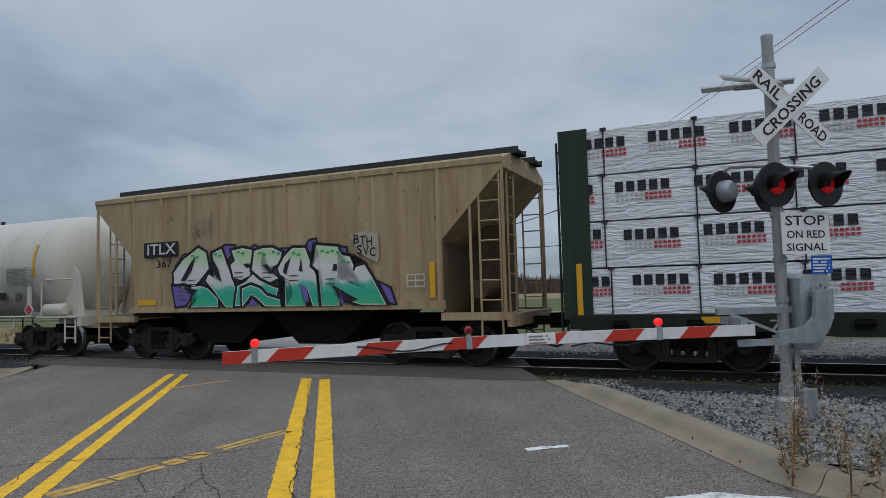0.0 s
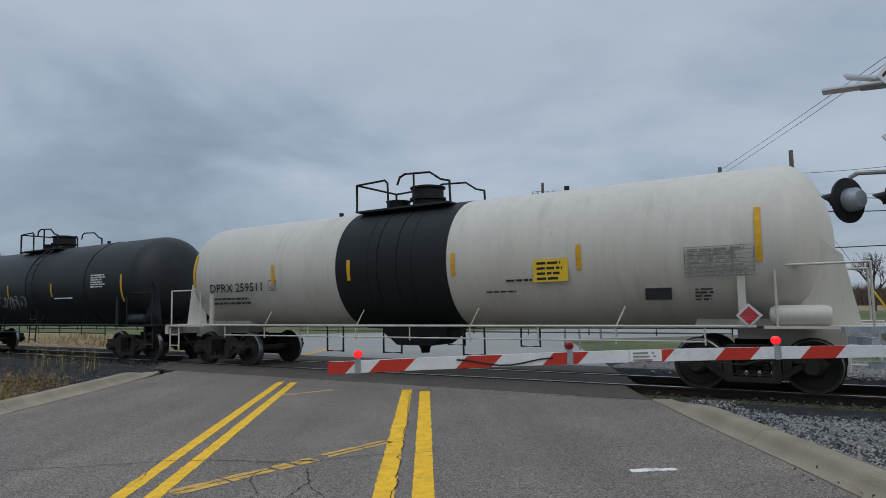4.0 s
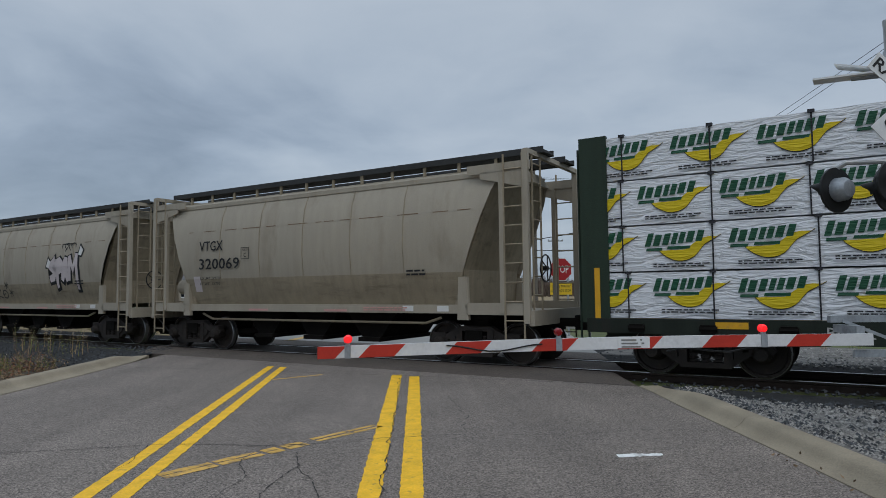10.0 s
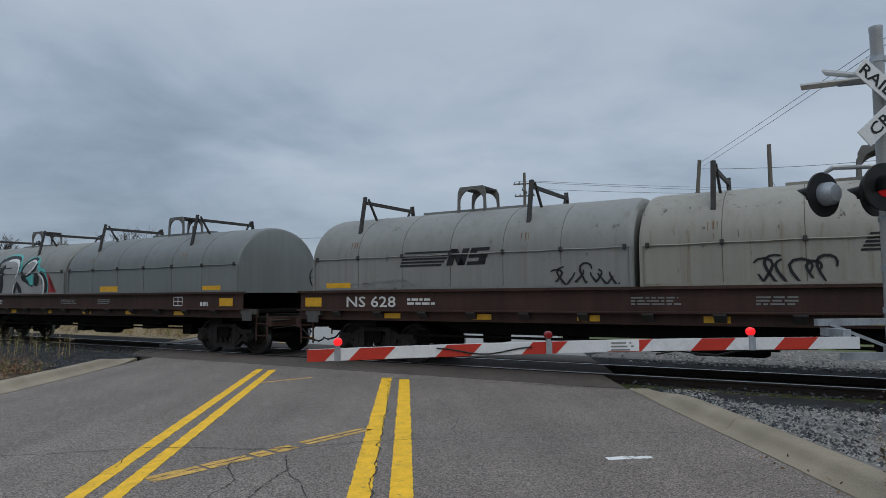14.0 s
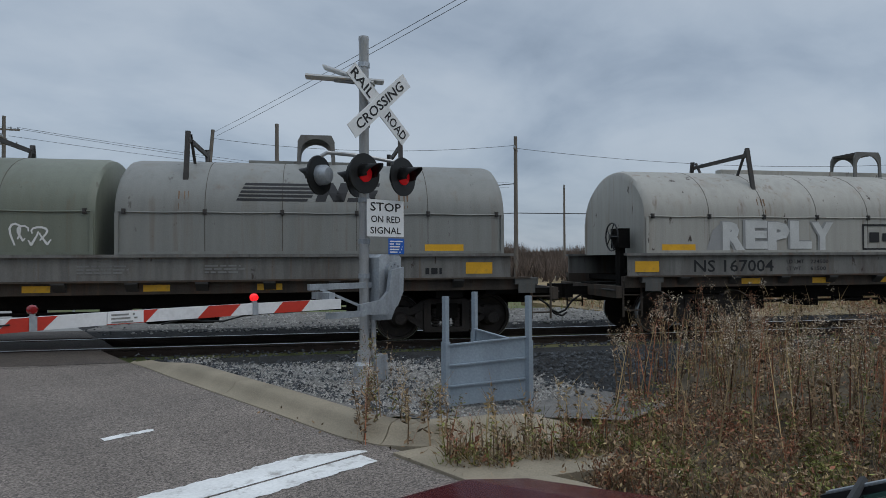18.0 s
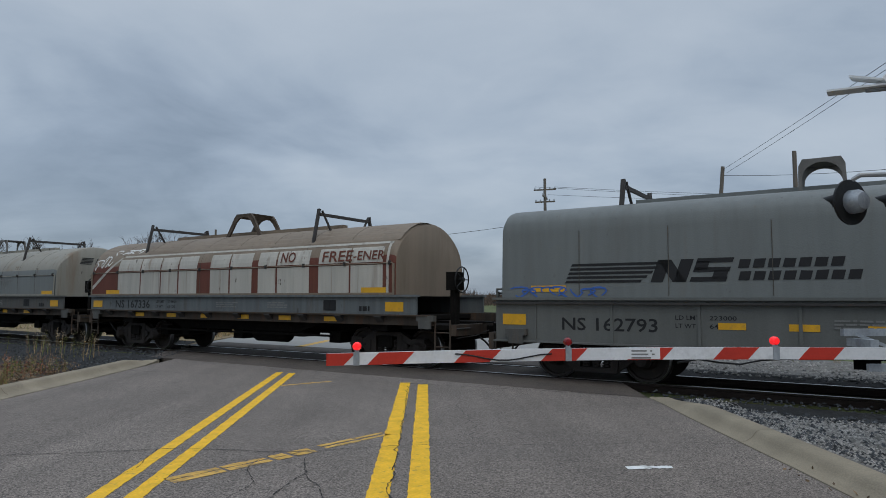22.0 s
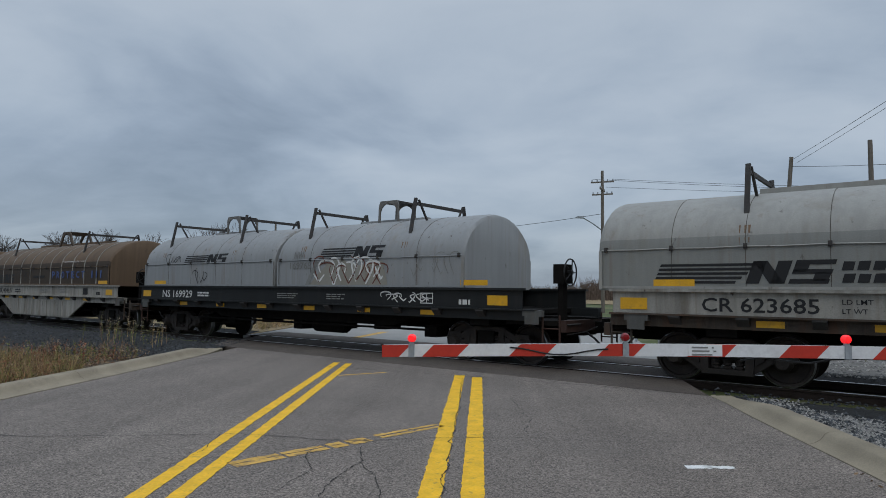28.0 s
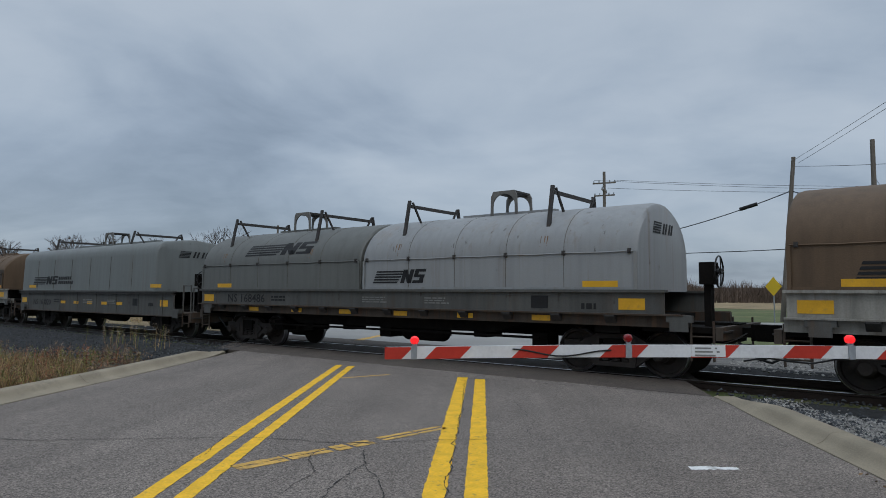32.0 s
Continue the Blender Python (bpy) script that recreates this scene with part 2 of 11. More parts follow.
soil = mat("verge_soil", (0.075, 0.058, 0.036), 0.95, var=0.3, scale=2, fine=20, bump=0.8)
rail_steel = mat("rail_steel", (0.034, 0.023, 0.018), 0.6, 0.4, var=0.2, scale=6, bump=0.2)
rail_top = mat("polished_rail_head", (0.55, 0.55, 0.56), 0.3, 1.0, var=0.08, scale=4, bump=0.05)
tie_wood = mat("tie_wood", (0.028, 0.021, 0.017), 0.9, var=0.3, scale=4, fine=30, bump=0.6, stretch=(1, 6, 6), rand=0.25)
galv = mat("galvanised_steel", (0.34, 0.365, 0.39), 0.5, 0.5, var=0.16, scale=5, fine=30, bump=0.10, stain=(0.16, 0.165, 0.17), amount=0.65, stretch=(1, 1, 0.4), streak=0.10)
guard_steel = mat("guard_steel", (0.30, 0.355, 0.405), 0.55, 0.35, var=0.12, scale=3, bump=0.1, stain=(0.17, 0.2, 0.24), amount=0.5, stretch=V)
alu = mat("aluminium_mast", (0.42, 0.425, 0.43), 0.45, 0.6, var=0.1, scale=4, bump=0.08, stain=(0.22, 0.21, 0.19), amount=0.5, stretch=V)
sign_white = mat("sign_white", (0.70, 0.71, 0.71), 0.5, var=0.05, scale=3, bump=0.03)
sign_black = mat("sign_black", (0.012, 0.012, 0.013), 0.5, var=0.05, bump=0)
sign_blue = mat("sign_blue", (0.012, 0.10, 0.42), 0.5, var=0.05, bump=0)
sign_red = mat("sign_red", (0.36, 0.018, 0.02), 0.5, var=0.06, bump=0)
sign_green = mat("sign_green", (0.008, 0.16, 0.115), 0.5, var=0.06, bump=0)
sign_yellow = mat("sign_yellow", (0.72, 0.48, 0.025), 0.5, var=0.06, bump=0)
lamp_black = mat("lamp_black", (0.011, 0.011, 0.011), 0.45, var=0.1, bump=0.05)
lamp_red = mat("lit_red_lens", (0.9, 0.018, 0.022), 0.2, var=0.0, bump=0, emit=0.7)
lamp_dark_red = mat("red_lens", (0.22, 0.008, 0.01), 0.15, var=0.0, bump=0)
lamp_glow = mat("glowing_red_lens", (0.55, 0.015, 0.02), 0.2, var=0.0, bump=0, emit=0.16)
arm_white = mat("arm_white_sheeting", (0.66, 0.665, 0.67), 0.45, var=0.06, scale=4, bump=0.05, stain=(0.4, 0.4, 0.4), amount=0.5)
arm_red = mat("arm_red_sheeting", (0.47, 0.035, 0.02), 0.45, var=0.08, scale=4, bump=0.05)
rubber = mat("black_rubber", (0.015, 0.015, 0.015), 0.7, var=0.1, bump=0.1)
pole_wood = mat("pole_wood", (0.155, 0.135, 0.115), 0.9, var=0.2, scale=3, fine=25, bump=0.5, stretch=(4, 4, 0.3), stain=(0.08, 0.07, 0.06), amount=0.5)
bark = mat("bare_twigs", (0.075, 0.062, 0.055), 0.95, var=0.25, scale=3, bump=0.3)
brush = mat("leafless_brush", (0.105, 0.078, 0.062), 0.95, var=0.3, scale=0.5, bump=0.3, island=0.45)
stalk_brown = mat("dry_stalk", (0.225, 0.152, 0.090), 0.9, var=0.2, scale=4, bump=0.1, island=0.75)
stalk_red = mat("rusty_weed", (0.265, 0.110, 0.062), 0.9, var=0.2, scale=4, bump=0.1, island=0.75)
stalk_green = mat("weed_leaf", (0.165, 0.170, 0.048), 0.85, var=0.2, scale=4, bump=0.1, island=0.7)
seed_fluff = mat("seed_fluff", (0.50, 0.42, 0.32), 0.95, var=0.2, scale=6, bump=0.1, island=0.4)
straw = mat("straw_grass", (0.396, 0.286, 0.143), 0.9, var=0.2, scale=4, bump=0.1, island=0.4)
house_wall = mat("house_siding", (0.30, 0.27, 0.24), 0.8, var=0.08)
roof_grey = mat("shingle_roof", (0.12, 0.115, 0.115), 0.9, var=0.15)
glass_dark = mat("dark_glass", (0.02, 0.025, 0.03), 0.08, var=0.0, bump=0)
car_red = mat("dark_red_car_paint", (0.13, 0.012, 0.018), 0.22, 0.35, var=0.05, scale=3, bump=0.0)
car_trim = mat("black_car_trim", (0.012, 0.012, 0.013), 0.5, var=0.1, bump=0.05)
car_glass = mat("tinted_windscreen", (0.02, 0.05, 0.042), 0.05, 0.0, var=0.0, bump=0.0, spec=1.0)
box_blue = mat("blue_cabinet", (0.03, 0.16, 0.36), 0.5, var=0.1)
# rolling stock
# grime taken near black, with the deep shade below the cars in its colour
under = mat("underframe_grime_and_shade", (0.008, 0.007, 0.006), 0.9, var=0.3, scale=3, bump=0.3, stain=(0.020, 0.014, 0.011), amount=0.6, spec=0.12)
wheel_mat = mat("wheel_steel", (0.030, 0.023, 0.019), 0.7, 0.0, var=0.25, scale=4, bump=0.2, stain=(0.075, 0.047, 0.032), amount=0.6)
truck_steel = mat("cast_truck_steel", (0.026, 0.021, 0.018), 0.75, 0.0, var=0.3, scale=3, bump=0.25, stain=(0.062, 0.042, 0.030), amount=0.6)
tread = mat("wheel_tread", (0.32, 0.32, 0.33), 0.35, 0.9, var=0.1, bump=0.05)
tan_paint = mat("tan_hopper_paint", (0.390, 0.292, 0.170), 0.65, var=0.12, scale=0.8, stain=(0.27, 0.125, 0.05), amount=0.8, stretch=V, spot=0.53, streak=0.12, chip=0.6)
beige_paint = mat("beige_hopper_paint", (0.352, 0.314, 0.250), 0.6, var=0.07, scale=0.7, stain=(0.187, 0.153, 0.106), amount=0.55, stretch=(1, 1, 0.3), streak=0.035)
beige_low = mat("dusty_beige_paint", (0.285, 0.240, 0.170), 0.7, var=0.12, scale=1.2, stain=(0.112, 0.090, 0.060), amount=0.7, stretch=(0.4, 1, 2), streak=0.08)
white_tank = mat("white_tank_paint", (0.570, 0.538, 0.474), 0.45, var=0.05, scale=0.7, stain=(0.33, 0.29, 0.22), amount=0.55, stretch=(1.6, 0.3, 0.3), spot=0.55, streak=0.03, chip=0.10)
black_tank = mat("black_tank_paint", (0.014, 0.017, 0.019), 0.5, var=0.15, scale=0.8, stain=(0.04, 0.042, 0.045), amount=0.5)
band_black = mat("black_band_paint", (0.008, 0.010, 0.011), 0.6, var=0.15, scale=1)
green_paint = mat("dark_green_paint", (0.017, 0.032, 0.019), 0.65, var=0.15, scale=1.2, stain=GRIME, amount=0.75, stretch=V, streak=0.10)
deck_red = mat("grimy_red_deck_paint", (0.048, 0.018, 0.014), 0.75, var=0.2, scale=1.5, stain=(0.026, 0.017, 0.014), amount=0.8, stretch=V, streak=0.12)
deck_green = mat("grimy_green_deck_paint", (0.012, 0.018, 0.012), 0.75, var=0.2, scale=1.5, stain=(0.022, 0.019, 0.016), amount=0.8, stretch=V, streak=0.12)
red_paint = mat("oxide_red_paint", (0.102, 0.020, 0.013), 0.65, var=0.14, scale=1.2, stain=(0.07, 0.028, 0.02), amount=0.75, stretch=V, streak=0.10)
coil_brown = mat("brown_coil_paint", (0.084, 0.020, 0.015), 0.6, var=0.12, scale=1.0, stain=(0.053, 0.022, 0.017), amount=0.6, stretch=V, streak=0.045, chip=0.5)
sill_brown = mat("rusty_sill_paint", (0.050, 0.025, 0.018), 0.75, var=0.2, scale=1.5, stain=(0.038, 0.022, 0.017), amount=0.75, stretch=V, streak=0.10)
wrap = mat("white_lumber_wrap", (0.735, 0.755, 0.785), 0.42, var=0.04, scale=1.2, fine=9, bump=0.55, crease=0.75)
lumber = mat("sawn_lumber", (0.42, 0.30, 0.17), 0.8, var=0.15, scale=4, fine=30, stretch=(0.3, 6, 6))
wrap_yellow = mat("yellow_print", (0.66, 0.50, 0.008), 0.5, var=0.03, bump=0.1, crease=0.5)
wrap_green = mat("green_print", (0.008, 0.075, 0.036), 0.5, var=0.03, bump=0.1, crease=0.5)
wrap_black = mat("black_print", (0.015, 0.015, 0.02), 0.5, var=0.03, bump=0.1, crease=0.5)
wrap_red = mat("red_print", (0.48, 0.05, 0.06), 0.5, var=0.03, bump=0.1, crease=0.5)
hood_grey = mat("grey_hood_paint", (0.216, 0.218, 0.202), 0.5, var=0.06, scale=0.9, stain=(0.163, 0.136, 0.095), amount=0.6, stretch=V, spot=0.56, streak=0.045, chip=0.5)
hood_white = mat("white_hood_paint", (0.262, 0.270, 0.272), 0.5, var=0.05, scale=0.9, stain=(0.224, 0.177, 0.122), amount=0.6, stretch=V, spot=0.56, streak=0.045, chip=0.55)
hood_cream = mat("cream_hood_paint", (0.275, 0.262, 0.222), 0.55, var=0.06, scale=0.9, stain=(0.190, 0.109, 0.054), amount=0.6, stretch=V, spot=0.56, streak=0.045, chip=0.85)
hood_pale = mat("pale_chipped_hood_paint", (0.350, 0.338, 0.302), 0.55, var=0.06, scale=0.9, stain=(0.230, 0.160, 0.095), amount=0.6, stretch=V, spot=0.56, streak=0.05, chip=0.95)
lift_brown = mat("brown_rusty_lifting_steel", (0.085, 0.064, 0.047), 0.7, var=0.25, scale=4, bump=0.2, stain=(0.20, 0.17, 0.14), amount=0.6)
hood_green = mat("grey_green_hood_paint", (0.160, 0.174, 0.136), 0.5, var=0.06, scale=0.9, stain=(0.116, 0.119, 0.088), amount=0.6, stretch=V, streak=0.045, chip=0.4)
hood_chalk = mat("chalky_grey_hood_paint", (0.300, 0.295, 0.272), 0.55, var=0.06, scale=0.9, stain=(0.215, 0.190, 0.150), amount=0.6, stretch=V, spot=0.55, streak=0.06, chip=0.45)
hood_dark = mat("dark_grey_hood_paint", (0.128, 0.132, 0.123), 0.55, var=0.08, scale=0.9, stain=(0.08, 0.08, 0.07), amount=0.6, stretch=V, streak=0.045)
hood_cool = mat("cool_grey_hood_paint", (0.165, 0.178, 0.172), 0.5, var=0.05, scale=0.9, stain=(0.136, 0.136, 0.129), amount=0.6, stretch=V, streak=0.045, chip=0.25)
hood_tan = mat("brown_weathered_hood", (0.120, 0.078, 0.046), 0.65, var=0.1, scale=0.9, stain=(0.064, 0.042, 0.027), amount=0.7, stretch=V, streak=0.07, chip=0.25)
hood_rust = mat("rust_brown_paint", (0.124, 0.038, 0.024), 0.65, var=0.12, scale=1.2, stain=(0.068, 0.026, 0.019), amount=0.6, stretch=V, streak=0.045, chip=0.5)
sill_grey = mat("grey_sill_paint", (0.088, 0.088, 0.082), 0.65, var=0.12, scale=1.3, stain=(0.082, 0.058, 0.041), amount=0.75, stretch=V, streak=0.10, chip=0.5)
sill_white = mat("white_sill_paint", (0.285, 0.272, 0.240), 0.6, var=0.12, scale=1.3, stain=(0.110, 0.078, 0.052), amount=0.8, stretch=V, spot=0.53, streak=0.16, chip=0.85)
sill_mid = mat("dirty_grey_sill_paint", (0.160, 0.155, 0.143), 0.65, var=0.12, scale=1.3, stain=(0.075, 0.056, 0.042), amount=0.8, stretch=V, spot=0.52, streak=0.14, chip=0.8)
sill_blue = mat("blue_grey_sill_paint", (0.124, 0.138, 0.141), 0.6, var=0.1, scale=1.3, stain=(0.095, 0.075, 0.054), amount=0.75, stretch=V, streak=0.10, chip=0.5)
sill_black = mat("black_sill_paint", (0.011, 0.012, 0.012), 0.6, var=0.15, scale=1.3, stain=(0.030, 0.027, 0.024), amount=0.75, stretch=V, streak=0.10)
grating = mat("dark_grating", (0.035, 0.036, 0.036), 0.7, var=0.2)
reflect = mat("yellow_reflector", (0.68, 0.36, 0.02), 0.4, var=0.08, scale=5, bump=0, stain=(0.3, 0.2, 0.08), amount=0.5)
ink_black = mat("black_lettering", (0.015, 0.015, 0.016), 0.6, var=0.1, bump=0)
ink_white = mat("white_lettering", (0.62, 0.62, 0.60), 0.6, var=0.1, bump=0)
ink_soft = mat("thin_black_spray", (0.055, 0.050, 0.044), 0.7, var=0.2, scale=6, bump=0)
ink_worn = mat("worn_white_lettering", (0.38, 0.38, 0.36), 0.65, var=0.2, scale=8, bump=0, stain=(0.10, 0.09, 0.08), amount=0.7)
ink_grey = mat("faded_lettering", (0.20, 0.20, 0.19), 0.6, var=0.15, bump=0)
spray_white = mat("white_spray_paint", (0.66, 0.66, 0.64), 0.6, var=0.08, bump=0)
spray_chalk = mat("chalky_spray_paint", (0.54, 0.54, 0.52), 0.65, var=0.12, scale=3, bump=0, stain=(0.36, 0.35, 0.32), amount=0.6)
spray_green = mat("green_spray_paint", (0.05, 0.36, 0.20), 0.6, var=0.15, scale=1.2, bump=0)
spray_purple = mat("purple_spray_paint", (0.15, 0.11, 0.36), 0.6, var=0.1, bump=0)
spray_teal = mat("teal_spray_paint", (0.09, 0.42, 0.40), 0.6, var=0.1, bump=0)
spray_red = mat("red_spray_paint", (0.38, 0.045, 0.05), 0.6, var=0.1, bump=0)
spray_blue = mat("blue_spray_paint", (0.05, 0.13, 0.42), 0.6, var=0.1, bump=0)
spray_grey = mat("grey_spray_paint", (0.290, 0.290, 0.285), 0.6, var=0.1, bump=0)
pink_bar = mat("pink_marking", (0.55, 0.30, 0.27), 0.6, var=0.1, bump=0)
spray_pale = mat("pale_spray_paint", (0.52, 0.46, 0.46), 0.6, var=0.08, bump=0)
pink_print = mat("pale_grey_print", (0.50, 0.48, 0.48), 0.5, var=0.03, bump=0.1)
galv_dull = mat("dull_grey_steel", (0.15, 0.145, 0.135), 0.65, 0.0, var=0.15, scale=4, bump=0.15, stain=(0.09, 0.06, 0.04), amount=0.6)
arm_steel = mat("dark_rusty_arm_steel", (0.045, 0.042, 0.04), 0.7, var=0.2, scale=4, bump=0.2, stain=(0.10, 0.055, 0.035), amount=0.6)
# hopper tan darkened, so the shade of its open ends is in the colour
shaded_tan = mat("shaded_tan_paint", (0.10, 0.072, 0.045), 0.8, var=0.2, scale=1.5, bump=0.2, stain=(0.05, 0.035, 0.025), amount=0.6, streak=0.1)
sill_rusty = mat("rust_streaked_sill", (0.060, 0.047, 0.036), 0.75, var=0.2, scale=2.0, stain=(0.09, 0.045, 0.025), amount=0.8, stretch=V, spot=0.5, streak=0.12, chip=0.6)


def faded(name, stops, z0, z1):
    """Spray paint that fades from colour to colour with height."""
    m = mat(name, (0.5, 0.5, 0.5), 0.6, var=0.08, bump=0)
    nt = m.node_tree
    tcn, sp, mr, rp = [nt.nodes.new("ShaderNode" + k) for k in ("TexCoord", "SeparateXYZ", "MapRange", "ValToRGB")]
    nz = nt.nodes.new("ShaderNodeTexNoise")
    nz.inputs["Scale"].default_value = 3.0
    ad = nt.nodes.new("ShaderNodeMath")
    ad.operation, ad.inputs[1].default_value = "MULTIPLY_ADD", 0.35
    nt.links.new(tcn.outputs["Object"], sp.inputs[0])
    nt.links.new(tcn.outputs["Object"], nz.inputs["Vector"])
    nt.links.new(nz.outputs["Fac"], ad.inputs[0])
    nt.links.new(sp.outputs[2], ad.inputs[2])
    nt.links.new(ad.outputs[0], mr.inputs[0])
    mr.inputs[1].default_value, mr.inputs[2].default_value = z0 + 0.17, z1 + 0.17
    nt.links.new(mr.outputs[0], rp.inputs[0])
    el = rp.color_ramp.elements
    el[0].position, el[0].color = stops[0][0], (*stops[0][1], 1)
    el[1].position, el[1].color = stops[-1][0], (*stops[-1][1], 1)
    for t, c in stops[1:-1]:
        el.new(t).color = (*c, 1)
    nt.links.new(rp.outputs[0], nt.nodes["Principled BSDF"].inputs["Base Color"])
    return m


spray_fade = faded("mint_to_green_spray", ((0.0, (0.06, 0.42, 0.22)), (0.18, (0.03, 0.38, 0.26)), (0.32, (0.10, 0.46, 0.36)), (0.40, (0.60, 0.62, 0.60)), (0.66, (0.66, 0.64, 0.66)), (0.82, (0.48, 0.64, 0.40)), (1.0, (0.40, 0.62, 0.30))), 1.32, 2.61)
fade_blue = mat("weathered_blue_lettering", (0.055, 0.095, 0.24), 0.65, var=0.3, scale=5, bump=0, stain=(0.20, 0.21, 0.24), amount=0.6)
halo_grey = mat("pale_spray_halo", (0.40, 0.36, 0.29), 0.7, var=0.15, scale=4, bump=0)
seam_dirt = mat("dirty_plate_seam", (0.085, 0.075, 0.06), 0.8, var=0.3, scale=3, bump=0.1, stain=(0.13, 0.065, 0.035), amount=0.7)
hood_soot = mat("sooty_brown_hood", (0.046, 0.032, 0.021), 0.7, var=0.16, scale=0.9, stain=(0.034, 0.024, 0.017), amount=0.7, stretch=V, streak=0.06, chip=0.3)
stain_run = mat("rusty_run", (0.17, 0.105, 0.062), 0.75, var=0.25, scale=6, bump=0)
hood_beige = mat("faded_beige_hood_paint", (0.21, 0.165, 0.12), 0.6, var=0.1, scale=1.0, stain=(0.11, 0.065, 0.04), amount=0.6, stretch=V, spot=0.55, streak=0.05, chip=0.5)
panel_white = mat("chalky_white_panel_paint", (0.46, 0.44, 0.39), 0.65, var=0.1, scale=1.4, stain=(0.24, 0.15, 0.09), amount=0.7, stretch=V, spot=0.58, streak=0.06, chip=0.8)

# ---- mesh helpers ----
def thing(name, label, category, group="", at=None, kind=""):
    ob = new(name)
    ob.empty_display_size = 0.2
    if at is not None:
        ob.matrix_basis = at
    return tagged(ob, label, category, group, kind)


def mesh_of(bm, name, *mats):
    me = bpy.data.meshes.new(name)
    bm.to_mesh(me)
    bm.free()
    for m in mats:
        me.materials.append(m)
    return me


def part(name, bm, material, parent, label="", at=None, smooth=False):
    """Links a bmesh, or a mesh already made, as one mesh object under a thing or a part."""
    if isinstance(bm, bmesh.types.BMesh):
        bmesh.ops.recalc_face_normals(bm, faces=bm.faces)
        if smooth:
            for f in bm.faces:
                f.smooth = True
        bm = mesh_of(bm, name, *(material if isinstance(material, tuple) else (material,)))
        if smooth:
            bm.set_sharp_from_angle(angle=radians(38))
    ob = new(name, bm)
    ob.parent = parent
    if at is not None:
        ob.matrix_basis = at
    if label:
        ob["label"] = label
    return ob


def solid(name, bm, material, label, category, group="", kind="", smooth=False):
    return tagged(part(name, bm, material, None, smooth=smooth), label, category, group, kind)


def box(bm, x0, x1, y0, y1, z0, z1, mi=0):
    v = [bm.verts.new(p) for p in ((x0, y0, z0), (x1, y0, z0), (x1, y1, z0), (x0, y1, z0), (x0, y0, z1), (x1, y0, z1), (x1, y1, z1), (x0, y1, z1))]
    for q in ((0, 3, 2, 1), (4, 5, 6, 7), (0, 1, 5, 4), (1, 2, 6, 5), (2, 3, 7, 6), (3, 0, 4, 7)):
        bm.faces.new([v[i] for i in q]).material_index = mi
    return bm


def B(*args):
    return box(bmesh.new(), *args)


def frame_of(p, q):
    d = (Vector(q) - Vector(p))
    length = d.length
    d.normalize()
    side = d.cross(Vector((0, 0, 1)))
    if side.length < 1e-3:
        side = Vector((1, 0, 0))
    side.normalize()
    return d, side, side.cross(d), length


def beam(bm, p, q, w, h, mi=0):
    d, s, u, n = frame_of(p, q)
    vs = []
    for e in (Vector(p), Vector(q)):
        for a, b in ((-1, -1), (1, -1), (1, 1), (-1, 1)):
            vs.append(bm.verts.new(e + s * a * w / 2 + u * b * h / 2))
    for f in ((0, 1, 2, 3), (7, 6, 5, 4), (0, 4, 5, 1), (1, 5, 6, 2), (2, 6, 7, 3), (3, 7, 4, 0)):
        bm.faces.new([vs[i] for i in f]).material_index = mi
    return bm


def rod(bm, p, q, r, n=6, r2=None, mi=0):
    d, s, u, ln = frame_of(p, q)
    r2 = r if r2 is None else r2
    a = [bm.verts.new(Vector(p) + (s * math.cos(i * math.tau / n) + u * math.sin(i * math.tau / n)) * r) for i in range(n)]
    b = [bm.verts.new(Vector(q) + (s * math.cos(i * math.tau / n) + u * math.sin(i * math.tau / n)) * r2) for i in range(n)]
    for i in range(n):
        bm.faces.new((a[i], a[(i + 1) % n], b[(i + 1) % n], b[i])).material_index = mi
    bm.faces.new(a[::-1]).material_index = mi
    bm.faces.new(b).material_index = mi
    return bm


def rods(bm, pts, r, n=6, mi=0):
    """One bent tube through the points."""
    pts = [Vector(p) for p in pts]
    d, s, u, _ = frame_of(pts[0], pts[1])
    rings = []
    for i, p in enumerate(pts):
        into = (p - pts[i - 1]).normalized() if i else (pts[1] - p).normalized()
        away = (pts[i + 1] - p).normalized() if i + 1 < len(pts) else into
        t = (into + away).normalized() if (into + away).length > 1e-3 else away
        s = (s - t * s.dot(t))
        s = s.normalized() if s.length > 1e-3 else t.orthogonal().normalized()
        u = t.cross(s).normalized()
        k = 1.0 / max(0.6, t.dot(away))
        rings.append([bm.verts.new(p + (s * math.cos(j * math.tau / n) + u * math.sin(j * math.tau / n)) * r * k) for j in range(n)])
    for g, h in zip(rings, rings[1:]):
        for i in range(n):
            bm.faces.new((g[i], g[(i + 1) % n], h[(i + 1) % n], h[i])).material_index = mi
    bm.faces.new(rings[0][::-1]).material_index = mi
    bm.faces.new(rings[-1]).material_index = mi
    return bm


def prism(bm, pts, lo, hi, axis="y", mi=0):
    """A closed outline, extruded along one axis; outline points are the two other axes in order."""
    def at(p, e):
        return {"x": (e, p[0], p[1]), "y": (p[0], e, p[1]), "z": (p[0], p[1], e)}[axis]
    a = [bm.verts.new(at(p, lo)) for p in pts]
    b = [bm.verts.new(at(p, hi)) for p in pts]
    n = len(pts)
    for i in range(n):
        bm.faces.new((a[i], a[(i + 1) % n], b[(i + 1) % n], b[i])).material_index = mi
    bm.faces.new(a[::-1]).material_index = mi
    bm.faces.new(b).material_index = mi
    return bm


